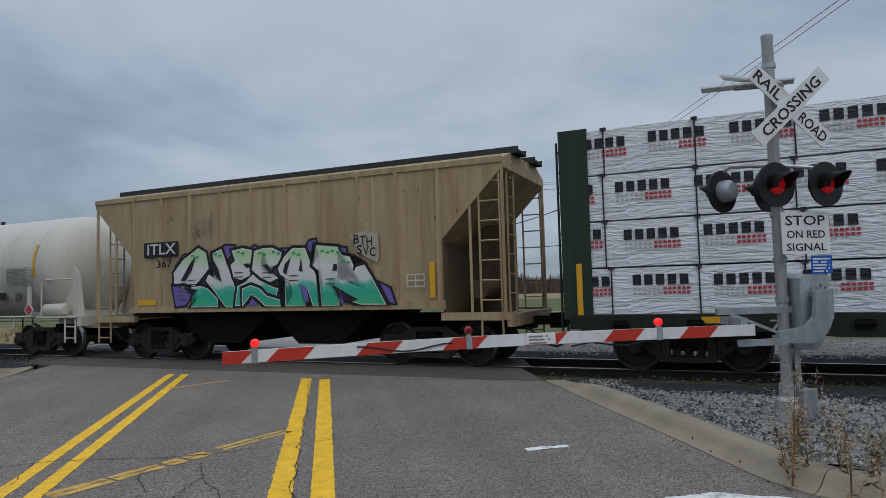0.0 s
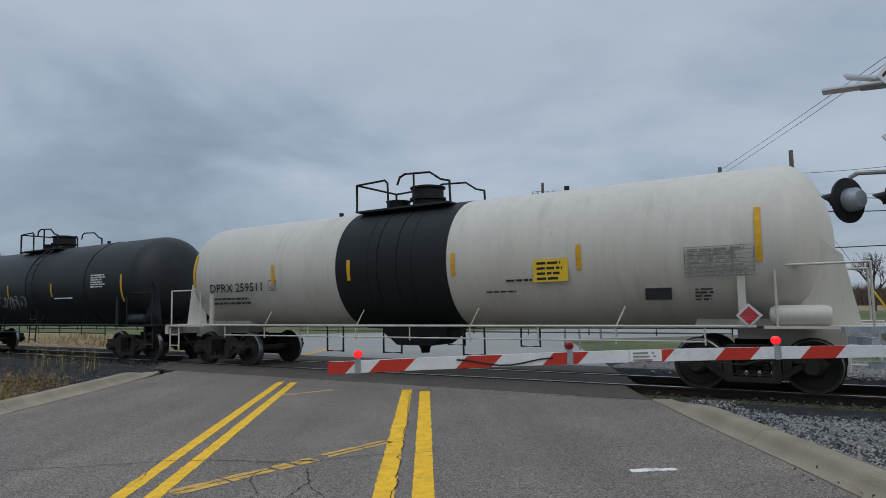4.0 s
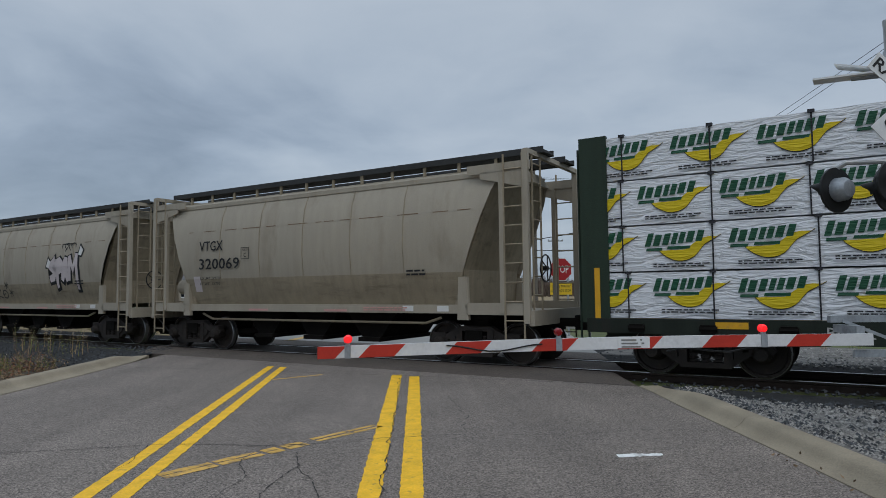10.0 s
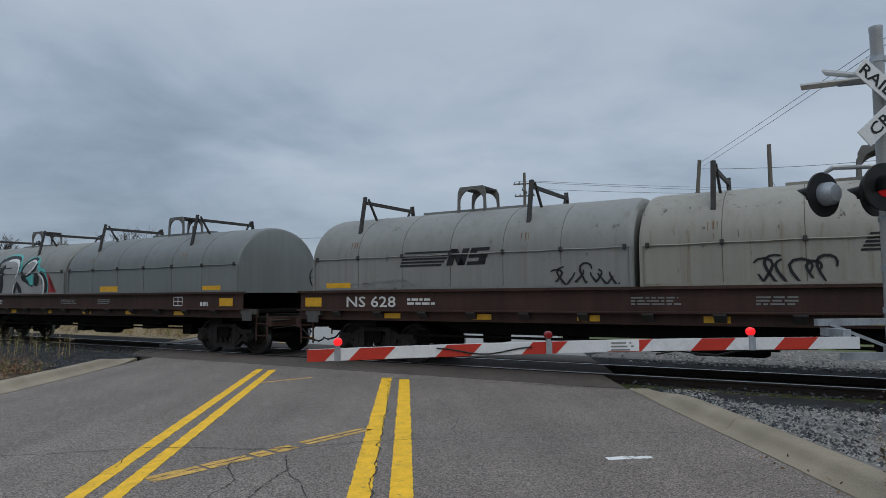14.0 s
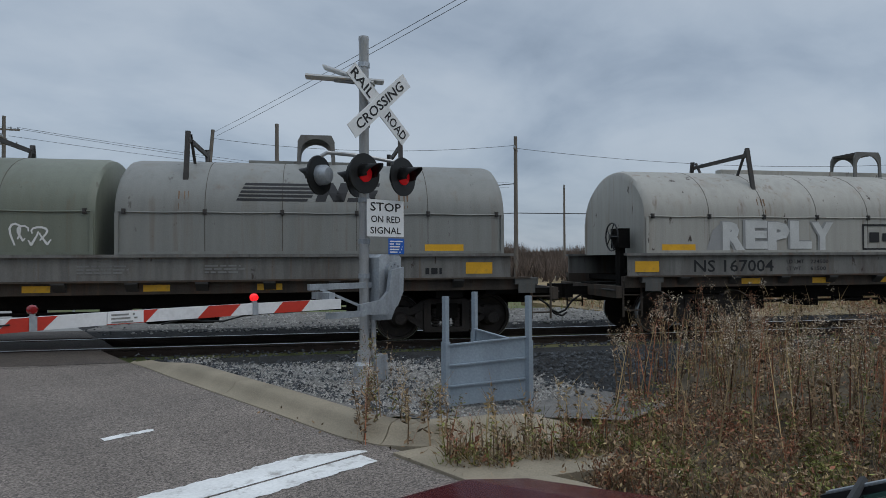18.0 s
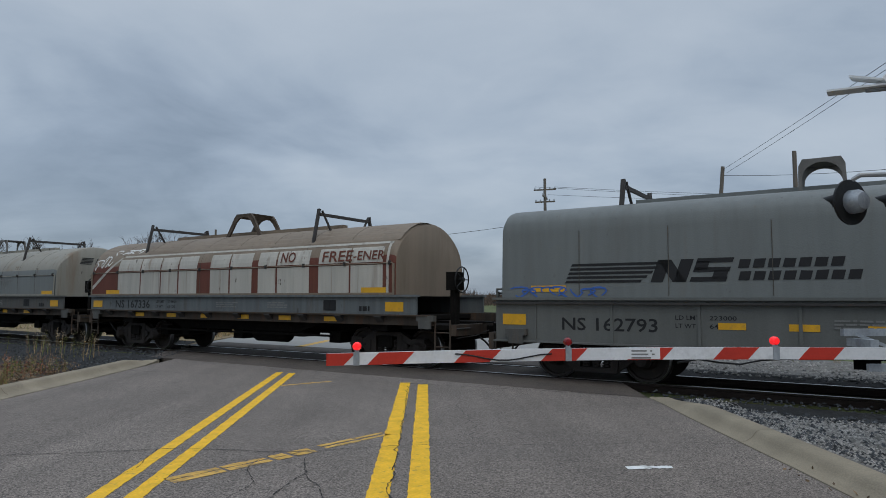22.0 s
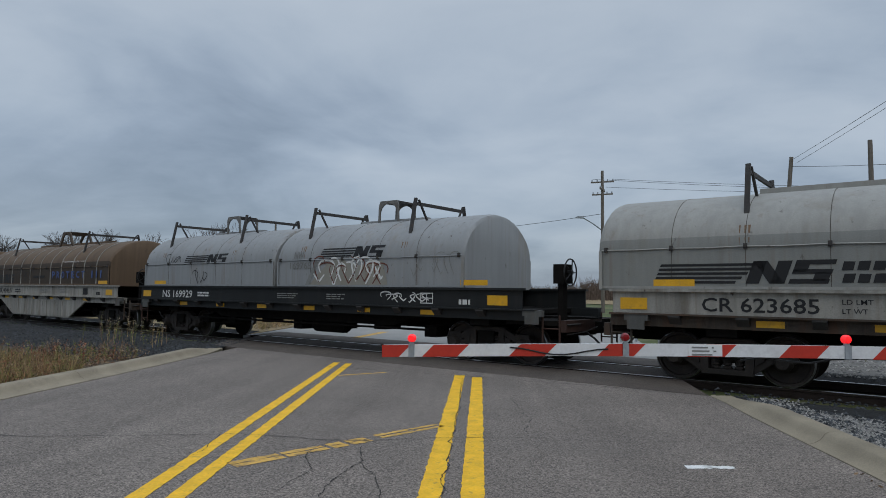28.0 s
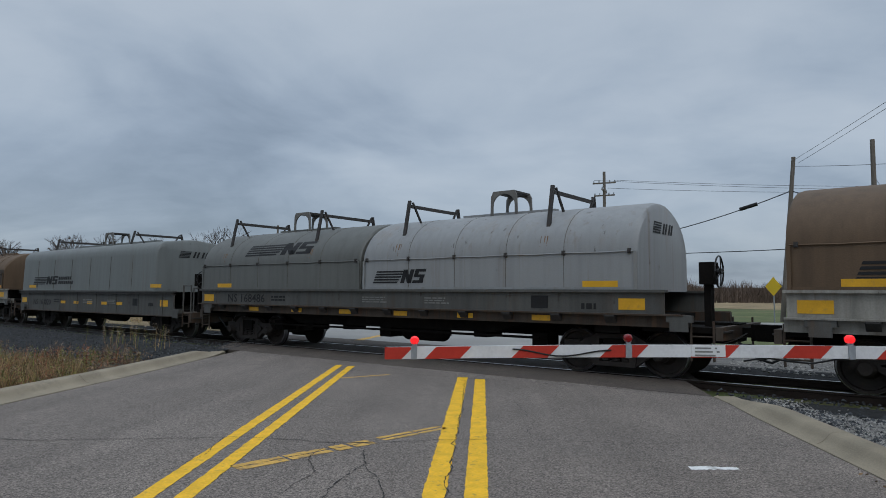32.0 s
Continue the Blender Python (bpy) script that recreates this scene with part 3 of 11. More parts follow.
def revolve(bm, prof, n=24, centre=(0, 0, 0), axis="x", mi=0, arc=(0, math.tau)):
    """A profile of (along, radius) turned round an axis."""
    rings = []
    full = arc[1] - arc[0] > 6.28
    cnt = n if full else n + 1
    for a, r in prof:
        ring = []
        for i in range(cnt):
            t = arc[0] + (arc[1] - arc[0]) * i / n
            c, s = r * math.cos(t), r * math.sin(t)
            p = {"x": (a, c, s), "y": (c, a, s), "z": (c, s, a)}[axis]
            ring.append(bm.verts.new(Vector(centre) + Vector(p)))
        rings.append(ring)
    for g, h in zip(rings, rings[1:]):
        for i in range(cnt if full else cnt - 1):
            j = (i + 1) % cnt
            bm.faces.new((g[i], g[j], h[j], h[i])).material_index = mi
    for ring, (a, r) in ((rings[0], prof[0]), (rings[-1], prof[-1])):
        if full and r > 1e-4:
            bm.faces.new(ring).material_index = mi
    bmesh.ops.remove_doubles(bm, verts=bm.verts, dist=1e-4)
    return bm


def flat_poly(bm, pts, y, mi=0):
    """A thin upright plate with its face to -y."""
    return prism(bm, pts, y - 0.002, y + 0.004, "y", mi)


TEXTS = {}


def text_mesh(s, width, height, material, bold=0.0):
    key = (s, width, height, material.name, bold)
    if key not in TEXTS:
        cu = bpy.data.curves.new("writing", "FONT")
        cu.body, cu.offset, cu.resolution_u = s, bold, 2
        tmp = new("writing", cu)
        me = bpy.data.meshes.new_from_object(tmp)
        bpy.data.objects.remove(tmp)
        co = np.empty(len(me.vertices) * 3)
        me.vertices.foreach_get("co", co)
        co = co.reshape(-1, 3)
        lo, hi = co.min(0), co.max(0)
        co = (co - lo) / np.maximum(hi - lo, 1e-6)
        co[:, 0] *= width
        co[:, 1] *= height
        co[:, 2] = 0
        me.vertices.foreach_set("co", co.ravel())
        me.materials.clear()
        me.materials.append(material)
        me.name = "writing"
        TEXTS[key] = me
    return TEXTS[key]


def write(s, parent, x, y, z, width, height, material, tilt=90, turn=0, name="lettering", bold=0.012):
    """Writing whose lower left corner is at (x, y, z), upright and facing -y."""
    return part(name, text_mesh(s, width, height, material, bold), material, parent, at=pose(x, y, z, tilt, 0, turn))

# ---- the plan ----
TRACK_TURN = -33.3
TU = Vector((math.cos(radians(TRACK_TURN)), math.sin(radians(TRACK_TURN)), 0))
TN = Vector((-TU.y, TU.x, 0))  # away from the viewer
TRACK = pose(*(TN * 13.06), 0, 0, TRACK_TURN)  # x along the line, z = 0 on top of the rails


def on_track(x, y, z=0.0):
    return TRACK @ Vector((x, y, z))


def sheet(bm, pts, z, mi=0):
    bm.faces.new([bm.verts.new((p[0], p[1], p[2] if len(p) > 2 else z)) for p in pts]).material_index = mi
    return bm


def strip(bm, line, z0, z1, mi=0):
    """A low solid between z0 and z1 over an outline."""
    return prism(bm, [(p[0], p[1]) for p in line], z0, z1, "z", mi)


# ground: one sheet out to the horizon
bm = bmesh.new()
n = 40
xs = sorted({round(math.copysign((abs(i) / 20) ** 3 * 1500, i), 2) for i in range(-20, 21)})
grid = [[bm.verts.new((x, y + 60, -0.16 + (0.0 if math.hypot(x, y + 60) < 60 else 0.35 * noise.noise((x * 0.01, y * 0.01, 0))))) for y in xs] for x in xs]
for i in range(len(xs) - 1):
    for j in range(len(xs) - 1):
        bm.faces.new((grid[i][j], grid[i + 1][j], grid[i + 1][j + 1], grid[i][j + 1]))
solid("ground", bm, grass_ground, "green and straw coloured field grass beyond the railway", "ground", kind="structure", smooth=True)

# the carriageway: near part, darker patch along the rails, pale part beyond
RK, LK = 3.42, -6.70   # kerb faces
def road_y(x, off):
    """y on the line that runs beside the track at a distance off from its centre (towards the viewer if negative)."""
    return (on_track(0, off).y - on_track(0, off).x * TU.y / TU.x) + x * TU.y / TU.x


near_edge, far_edge = -0.98, 0.98
bm = bmesh.new()
cols = [LK - 1.2, LK, -4, -2, 0, 2, RK, RK + 1.0]
for a, b in zip(cols, cols[1:]):
    if a < LK or b > RK:
        continue
    sheet(bm, [(a, -26), (b, -26), (b, road_y(b, -2.55)), (a, road_y(a, -2.55))], 0.0)
solid("road", bm, asphalt, "worn grey asphalt road with fine cracks", "road", kind="structure")
bm = bmesh.new()
strip(bm, [(LK - 0.9, road_y(LK - 0.9, -2.55)), (RK - 0.02, road_y(RK - 0.02, -2.55)), (RK + 0.1, road_y(RK + 0.1, near_edge)), (LK - 1.3, road_y(LK - 1.3, near_edge))], -0.14, 0.004)
solid("crossing_patch", bm, asphalt_dark, "darker newer asphalt patch laid along the rails", "road", kind="structure")
bm = bmesh.new()
strip(bm, [(LK - 1.2, road_y(LK - 1.2, -0.62)), (RK + 0.4, road_y(RK + 0.4, -0.62)), (RK + 0.6, road_y(RK + 0.6, 0.62)), (LK - 1.0, road_y(LK - 1.0, 0.62))], -0.14, -0.004)
solid("crossing_patch", bm, asphalt_dark, "darker newer asphalt patch laid along the rails", "road", kind="structure")
bm = bmesh.new()
strip(bm, [(LK - 1.2, road_y(LK - 1.2, far_edge)), (RK + 0.6, road_y(RK + 0.6, far_edge)), (RK + 0.8, road_y(RK + 0.8, 2.4)), (LK - 1.0, road_y(LK - 1.0, 2.4))], -0.14, 0.004)
solid("crossing_patch", bm, asphalt_dark, "darker newer asphalt patch laid along the rails", "road", kind="structure")
bm = bmesh.new()
strip(bm, [(LK - 1.0, road_y(LK - 1.0, 2.4)), (RK + 0.8, road_y(RK + 0.8, 2.4)), (RK + 2.2, 27.5), (44, 31.5), (44, 38), (-7.6, 38), (-8.0, 33), (-8.1, 24), (-8.3, 21.5)], -0.15, 0.0)
solid("far_road", bm, asphalt_far, "pale asphalt of the side road beyond the rails", "road", kind="structure")


def line_paint(name, pts, w, material, label, z=0.004):
    bm = bmesh.new()
    for p, q in zip(pts, pts[1:]):
        d = (Vector(q) - Vector(p)).normalized()
        s = Vector((-d.y, d.x)) * w / 2
        k = max(1, int((Vector(q) - Vector(p)).length / 0.05))
        rag = 2.6 if w < 0.12 else 1.0
        for i in range(k):
            a, b = Vector(p).lerp(Vector(q), i / k), Vector(p).lerp(Vector(q), (i + 1) / k)
            ja, jb = [1 + rag * (0.13 * noise.noise((c.x * 9, c.y * 9, 3)) + 0.10 * noise.noise((c.x * 31, c.y * 31, 7))) for c in (a, b)]
            sheet(bm, [a - s * ja, a + s * ja, b + s * jb, b - s * jb][::-1], z)
    bmesh.ops.remove_doubles(bm, verts=bm.verts, dist=1e-4)
    return solid(name, bm, material, label, "road marking", kind="structure")


for x in (-0.43, -0.10):
    line_paint("yellow_line", [(x - 0.10, 11.95 + (0.25 if x < -0.3 else 0)), (x, 4.0), (x + 0.14, -24)], 0.185, yellow_paint, "solid bright yellow centre line, cracked along its edge")
for o in (0.0, 0.30):
    line_paint("yellow_line", [(-3.27 + o, 13.9 - o * 0.5), (-2.66 + o, 5.17), (-0.6 + o, -24)], 0.145, yellow_paint, "solid bright yellow line bounding the painted median")
for off in (-0.055, 0.055):
    for p, q, w in (((-2.28, 5.72), (-1.95, 6.09), 0.095), ((-1.93, 6.12), (-1.62, 6.46), 0.085), ((-1.58, 6.50), (-1.46, 6.63), 0.10), ((-1.43, 6.67), (-1.26, 6.85), 0.09), ((-1.18, 6.98), (-0.86, 7.33), 0.07), ((-0.84, 7.35), (-0.56, 7.66), 0.065)):
        line_paint("hatch_line", [(p[0] - off * 0.74, p[1] + off * 0.67), (q[0] - off * 0.74, q[1] + off * 0.67)], w, yellow_worn, "faded flaking yellow hatch line, worn through along its middle")
line_paint("hatch_line", [(-2.75, 11.8), (-1.95, 12.40)], 0.10, yellow_worn, "faded flaking yellow hatch line across the median")
line_paint("hatch_line", [(-4.4, 21.0), (-3.9, 24.5)], 0.3, yellow_worn, "worn yellow line beyond the rails")
def ragged(x, y, seed):
    return y + 0.028 * noise.noise((x * 7, y, seed)) + 0.022 * noise.noise((x * 27, y, seed + 3))


bm = bmesh.new()
for seed, lo, hi in ((1, lambda x: 4.085 + 0.036 * x, lambda x: 4.42 + 0.028 * x - max(0.0, x - 2.78) * 0.62), (5, lambda x: 3.86 + 0.025 * x, lambda x: 4.062 + 0.034 * x)):
    for k in range(152):
        xa, xb = 0.2 + 0.02 * k, 0.22 + 0.02 * k
        if hi(xb) - lo(xb) > 0.03 and (seed == 1 or xb < 3.13):
            tops = [hi(x) if seed == 5 else ragged(x, hi(x), seed + 9) for x in (xa, xb)]
            feet = [lo(x) if seed == 1 else ragged(x, lo(x), seed) for x in (xa, xb)]
            sheet(bm, [(xa, feet[0]), (xb, feet[1]), (xb, tops[1]), (xa, tops[0])], 0.005)
bmesh.ops.remove_doubles(bm, verts=bm.verts, dist=1e-4)
solid("stop_line", bm, white_paint, "worn white stop line painted across the lane", "road marking", kind="structure")
bm = bmesh.new()
for k in range(22):
    xa, xb = 1.79 + 0.02 * k, 1.81 + 0.02 * k
    sheet(bm, [(xa, ragged(xa * 2, 6.05 + 0.10 * (xa - 1.8), 2)), (xb, ragged(xb * 2, 6.05 + 0.10 * (xb - 1.8), 2)), (xb, ragged(xb * 2, 6.17, 6)), (xa, ragged(xa * 2, 6.17, 6))], 0.005)
bmesh.ops.remove_doubles(bm, verts=bm.verts, dist=1e-4)
solid("paint_blot", bm, white_paint, "splash of white paint on the asphalt", "road marking", kind="structure")


def crack(pts, w=0.018):
    bm = bmesh.new()
    fine = []
    for p, q in zip(pts, pts[1:]):
        k = max(2, int((Vector(q) - Vector(p)).length / 0.055))
        for i in range(k):
            c = Vector(p).lerp(Vector(q), i / k)
            fine.append(Vector((c.x + 0.05 * noise.noise((c.x * 3, c.y * 3, 1)) + 0.030 * noise.noise((c.x * 14, c.y * 14, 2)), c.y + 0.05 * noise.noise((c.x * 3, c.y * 3, 9)) + 0.030 * noise.noise((c.x * 14, c.y * 14, 4)))))
    fine.append(Vector(pts[-1]))
    for a, b in zip(fine, fine[1:]):
        d = (b - a).normalized()
        s = Vector((-d.y, d.x)) * w * random.uniform(0.15, 0.7)
        sheet(bm, [a - s, b - s, b + s, a + s], 0.0065)
    solid("road_crack", bm, crack_fill, "thin dark crack in the asphalt", "crack", kind="structure")


crack([(-6.6, 6.5), (-4.5, 6.6), (-2.6, 6.9), (-1.5, 6.75), (-0.5, 7.0)], 0.012)
crack([(-1.25, 6.5), (-1.15, 5.9), (-1.3, 5.2), (-1.2, 4.2)], 0.010)
crack([(-0.46, 11.8), (-0.40, 9.0), (-0.385, 7.5), (-0.36, 5.0), (-0.345, 3)], 0.011)
crack([(-1.15, 5.9), (-0.95, 5.5), (-0.80, 4.9)], 0.008)
crack([(-1.6, 6.75), (-1.75, 6.2), (-1.55, 5.7), (-1.62, 5.1)], 0.007)
crack([(-2.9, 6.85), (-2.75, 6.2), (-2.85, 5.6)], 0.007)
crack([(-0.5, 7.0), (0.4, 7.15), (1.5, 7.0), (2.4, 7.2), (3.3, 7.1)], 0.007)
crack([(0.35, 9.6), (0.5, 8.2), (0.42, 7.2)], 0.006)
crack([(-4.7, 9.4), (-3.9, 9.1), (-3.4, 9.2)], 0.008)
crack([(-5.2, 11.2), (-4.6, 11.9), (-4.0, 12.4)], 0.008)
crack([(2.3, 11.0), (3.0, 10.4)], 0.012)
crack([(-6.6, 14.2), (-4, 13.4), (0, 11.9), (RK, 10.45)], 0.02)

# kerbs: rolled concrete with a gutter pan, swept smoothly, with thin joints every few metres
def bend(line, step=0.22):
    """A smooth line through the given corners (Catmull-Rom)."""
    pts = [Vector(p) for p in line]
    ext = [pts[0] * 2 - pts[1]] + pts + [pts[-1] * 2 - pts[-2]]
    out = []
    for a, b, c, d in zip(ext, ext[1:], ext[2:], ext[3:]):
        k = max(1, int((c - b).length / (step if (c - b).length < 4 else 1.0)))
        for i in range(k):
            t = i / k
            out.append(0.5 * ((2 * b) + (c - a) * t + (2 * a - 5 * b + 4 * c - d) * t * t + (3 * b - a - 3 * c + d) * t ** 3))
    return out + [pts[-1]]


def kerb(line, side=1, gut=0.30, w=0.36, full=0.13, start=0.0, end=0.0, joint=3.0):
    """start and end: lengths over which the kerb sinks to the road."""
    root = thing("kerb", "pale weathered concrete kerb with a rounded top and gutter pan", "kerb", kind="structure")
    pts = bend(line)
    run = [0.0]
    for p, q in zip(pts, pts[1:]):
        run.append(run[-1] + (q - p).length)
    rows, total = [], run[-1]
    for i, p in enumerate(pts):
        d = (pts[min(i + 1, len(pts) - 1)] - pts[max(i - 1, 0)]).normalized()
        s = Vector((-d.y, d.x)) * side
        k = min(1.0, run[i] / start if start else 1.0, (total - run[i]) / end if end else 1.0)
        k = max(0.04, k * k * (3 - 2 * k))
        h, g = full * k, gut * (0.35 + 0.65 * k)
        h += 0.004 * noise.noise((p.x * 1.3, p.y * 1.3, 5))
        prof = [(-g, -0.1), (-g, 0.010), (-0.03, 0.014 + 0.004 * k), (0.02, 0.03 + h * 0.12), (0.055, 0.012 + h * 0.5), (0.085, 0.012 + h * 0.82), (0.125, 0.012 + h * 0.97), (0.18, 0.012 + h), (w - 0.04, 0.012 + h), (w, h), (w, -0.1)]
        rows.append([(*(p + s * a), b) for a, b in prof])
    cuts = [0] + [i for i in range(1, len(pts) - 1) if int(run[i] / joint) != int(run[i - 1] / joint)] + [len(pts) - 1]
    for i0, i1 in zip(cuts, cuts[1:]):
        bm = bmesh.new()
        rings = [[Vector(v) for v in r] for r in rows[i0:i1 + 1]]
        for ring, other in ((rings[0], rings[1]), (rings[-1], rings[-2])):
            for n, v in enumerate(ring):
                ring[n] = v + (other[n] - v).normalized() * 0.005
        rings = [[bm.verts.new(v) for v in r] for r in rings]
        for r, q in zip(rings, rings[1:]):
            for i in range(len(r)):
                bm.faces.new((r[i], r[(i + 1) % len(r)], q[(i + 1) % len(r)], q[i]))
        bm.faces.new(rings[0][::-1])
        bm.faces.new(rings[-1])
        part("kerb_piece", bm, concrete, root, smooth=True)
    return root


kerb([(3.44, 10.3), (3.47, 9.4), (3.45, 7.65), (3.43, 6.0), (3.40, 5.1), (3.40, 4.65), (3.47, 4.30), (3.66, 4.05), (3.92, 3.90), (4.35, 3.66), (4.8, 3.36), (5.15, 3.02)], start=1.8, end=0.9, gut=0.09, w=0.31)
kerb([(3.6, 2.98), (3.34, 2.80), (3.23, 2.45), (3.2, 1.0), (3.2, -8), (3.2, -20)], start=0.5, gut=0.1, w=0.31)
kerb([(-7.02, 16.6), (-6.92, 15.4), (-6.86, 12.9), (-6.86, 10.6), (-6.90, 8.4), (-6.90, 4), (-6.85, -6), (-6.85, -20)], side=-1, start=1.6, gut=0.19, w=0.30)
bm = bmesh.new()
strip(bm, [(3.3, 3.98), (3.92, 3.84), (4.75, 3.32), (5.2, 2.95), (4.7, 2.35), (3.8, 2.75), (3.25, 3.0)], -0.1, 0.024)
solid("concrete_flume", bm, concrete, "concrete drain apron where the kerb opens", "kerb", kind="structure")

# verges of gravel and soil
def verge_z(x, y):
    """The gravel is banked up to the top of the kerb."""
    k = max(0.0, 1 - max(0.0, x - 3.70) / 0.95) if y > 4.55 else max(0.0, 1 - max(0.0, ((x - 3.9) * 0.53 + (y - 4.2) * 0.85)) / 0.7)
    far_k = min(1.0, max(0.0, (10.0 - y) / 1.6))
    return 0.012 + 0.105 * k * k * (3 - 2 * k) * far_k


bm = bmesh.new()
cols = [3.70, 3.85, 4.0, 4.2, 4.45, 4.75, 5.2, 6, 6.6]
grid = []
for x in cols:
    lo = 4.6 if x < 3.9 else (4.2 - (x - 4.0) * 0.66 if x < 5.4 else (3.3 + (x - 5.4) * 0.22 if x < 9.5 else 4.2 - (x - 9.5) * 0.6))
    lo -= 0.4 * max(0.0, min(1.0, (x - 4.6) / 0.6))
    hi = min(road_y(x, -3.7), 8.5 + 0.25 * math.sin(x * 3))
    grid.append([bm.verts.new((x, lo + (hi - lo) * t / 12, verge_z(x, lo + (hi - lo) * t / 12))) for t in range(13)])
for g, q in zip(grid, grid[1:]):
    for i in range(12):
        bm.faces.new((g[i], q[i], q[i + 1], g[i + 1]))
solid("gravel_verge", bm, gravel_bed, "light grey crushed gravel beside the signal mast", "gravel", kind="structure", smooth=True)
bm = bmesh.new()
strip(bm, [(5.4, 3.3), (9.5, 4.2), (16, 2.0), (26, -6), (40, -20), (3.56, -20), (3.56, 2.5), (4.2, 2.6), (5.1, 2.9)], -0.3, 0.03)
strip(bm, [(-7.03, -20), (-7.03, 12.5), (-9, 13.4), (-30, 27), (-60, 45), (-60, -20)], -0.3, 0.10)
solid("verge", bm, soil, "dry soil and thatch under the roadside weeds", "verge", kind="structure")
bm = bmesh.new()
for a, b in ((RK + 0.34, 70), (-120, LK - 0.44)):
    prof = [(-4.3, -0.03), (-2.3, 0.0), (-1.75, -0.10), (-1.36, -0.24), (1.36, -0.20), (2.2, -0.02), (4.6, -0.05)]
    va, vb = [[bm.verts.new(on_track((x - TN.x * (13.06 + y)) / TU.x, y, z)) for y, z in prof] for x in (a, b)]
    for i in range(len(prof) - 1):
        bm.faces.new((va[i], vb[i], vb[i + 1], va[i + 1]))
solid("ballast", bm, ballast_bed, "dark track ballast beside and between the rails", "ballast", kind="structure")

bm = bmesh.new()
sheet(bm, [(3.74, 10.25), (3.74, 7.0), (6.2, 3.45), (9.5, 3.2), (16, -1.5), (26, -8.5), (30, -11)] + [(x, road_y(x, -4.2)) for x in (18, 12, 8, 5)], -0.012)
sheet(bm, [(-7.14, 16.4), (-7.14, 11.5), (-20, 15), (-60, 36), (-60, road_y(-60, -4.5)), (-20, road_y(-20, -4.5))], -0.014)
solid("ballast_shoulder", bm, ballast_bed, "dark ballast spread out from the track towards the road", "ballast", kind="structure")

# the track
track = thing("railway_track", "single railway track of worn rails on dark timber ties", "railway track", kind="structure")
RAIL = [(-0.07, -0.17), (0.07, -0.17), (0.07, -0.155), (0.012, -0.14), (0.012, -0.045), (0.037, -0.035), (0.037, 0.0), (-0.037, 0.0), (-0.037, -0.035), (-0.012, -0.045), (-0.012, -0.14), (-0.07, -0.155)]
for y in (-0.755, 0.755):
    bm = bmesh.new()
    prism(bm, [(y + a, b) for a, b in RAIL], -180, 90, "x")
    part("rail", bm, rail_steel, track, at=TRACK)
    part("rail_head", B(-180, 90, y - 0.03, y + 0.03, -0.006, 0.003), rail_top, track, "polished running surface", at=TRACK)
tie = mesh_of(B(-0.115, 0.115, -1.3, 1.3, -0.33, -0.165), "tie", tie_wood)
for i in range(-130, 90):
    s = i * 0.52
    if -13.8 < s < -4.3:
        continue
    part("tie", tie, tie_wood, track, at=TRACK @ pose(s + 0.03 * math.sin(i * 3.1), 0.03 * math.sin(i * 1.7), 0.0, 0, 0, 1.2 * math.sin(i * 2.3)))


def stones(name, spots, material, label, lo, hi):
    """A scatter of broken stone in one mesh."""
    vs, fs = [], []
    base = np.array([(1, 0, 0), (-1, 0, 0), (0, 1, 0), (0, -1, 0), (0, 0, 1), (0, 0, -0.6)])
    tri = [(0, 2, 4), (2, 1, 4), (1, 3, 4), (3, 0, 4), (2, 0, 5), (1, 2, 5), (3, 1, 5), (0, 3, 5)]
    for x, y, z in spots:
        r = random.uniform(lo, hi)
        a = random.uniform(0, 6.28)
        rot = np.array([[math.cos(a), -math.sin(a), 0], [math.sin(a), math.cos(a), 0], [0, 0, 0.75]])
        pts = (base * np.random.uniform(0.6, 1.25, (6, 3)) * r) @ rot.T + (x, y, z)
        k = len(vs)
        vs += pts.tolist()
        fs += [tuple(k + i for i in f) for f in tri]
    me = bpy.data.meshes.new(name)
    me.from_pydata(vs, [], fs)
    me.materials.append(material)
    return tagged(new(name, me), label, "gravel", kind="stuff")


spots = []
for _ in range(2600):
    y = random.uniform(4.7, 10.1)
    x = 3.80 + abs(random.gauss(0, 0.30))
    spots.append((x, y, verge_z(x, y) + 0.002))
while len(spots) < 19000:
    x, y = random.uniform(3.80, 11), random.uniform(3.2, 10.2)
    lim = min(road_y(x, -3.3), 8.5 + 0.3 * math.sin(x * 3)) + random.gauss(0, 0.15)
    if x > 6.6 + random.gauss(0, 0.25):
        continue
    if y < lim and y > 4.3 - 0.0 * x and (x > 4.2 or y > 4.6) and not (x > 7.5 and y < 5.5 and random.random() < 0.85):
        spots.append((x, y, verge_z(x, y)))
stones("gravel", spots, stone, "loose light grey gravel stones", 0.008, 0.028)
spots = []
for _ in range(500):
    y = random.uniform(4.7, 10.1)
    x = 3.80 + abs(random.gauss(0, 0.20))
    spots.append((x, y, verge_z(x, y) + 0.004))
for _ in range(900):
    x, y = random.uniform(3.85, 6.8), random.uniform(4.6, 8.6)
    spots.append((x, y, verge_z(x, y) + 0.004))
while len(spots) < 13000:
    s, y = random.uniform(-60, 30), random.choice((random.uniform(-4.4, -1.0), random.uniform(-4.4, -1.0), random.uniform(-4.4, -1.0), random.uniform(1.0, 4.4)))
    p = on_track(s, y)
    if LK - 1.1 < p.x < RK + 0.35:
        continue
    if p.x > 3 and random.random() < 0.15 or p.x < 0 and s < -25 and random.random() < 0.4:
        continue
    spots.append((p.x, p.y, -0.02 if abs(y) > 1.5 else -0.11))
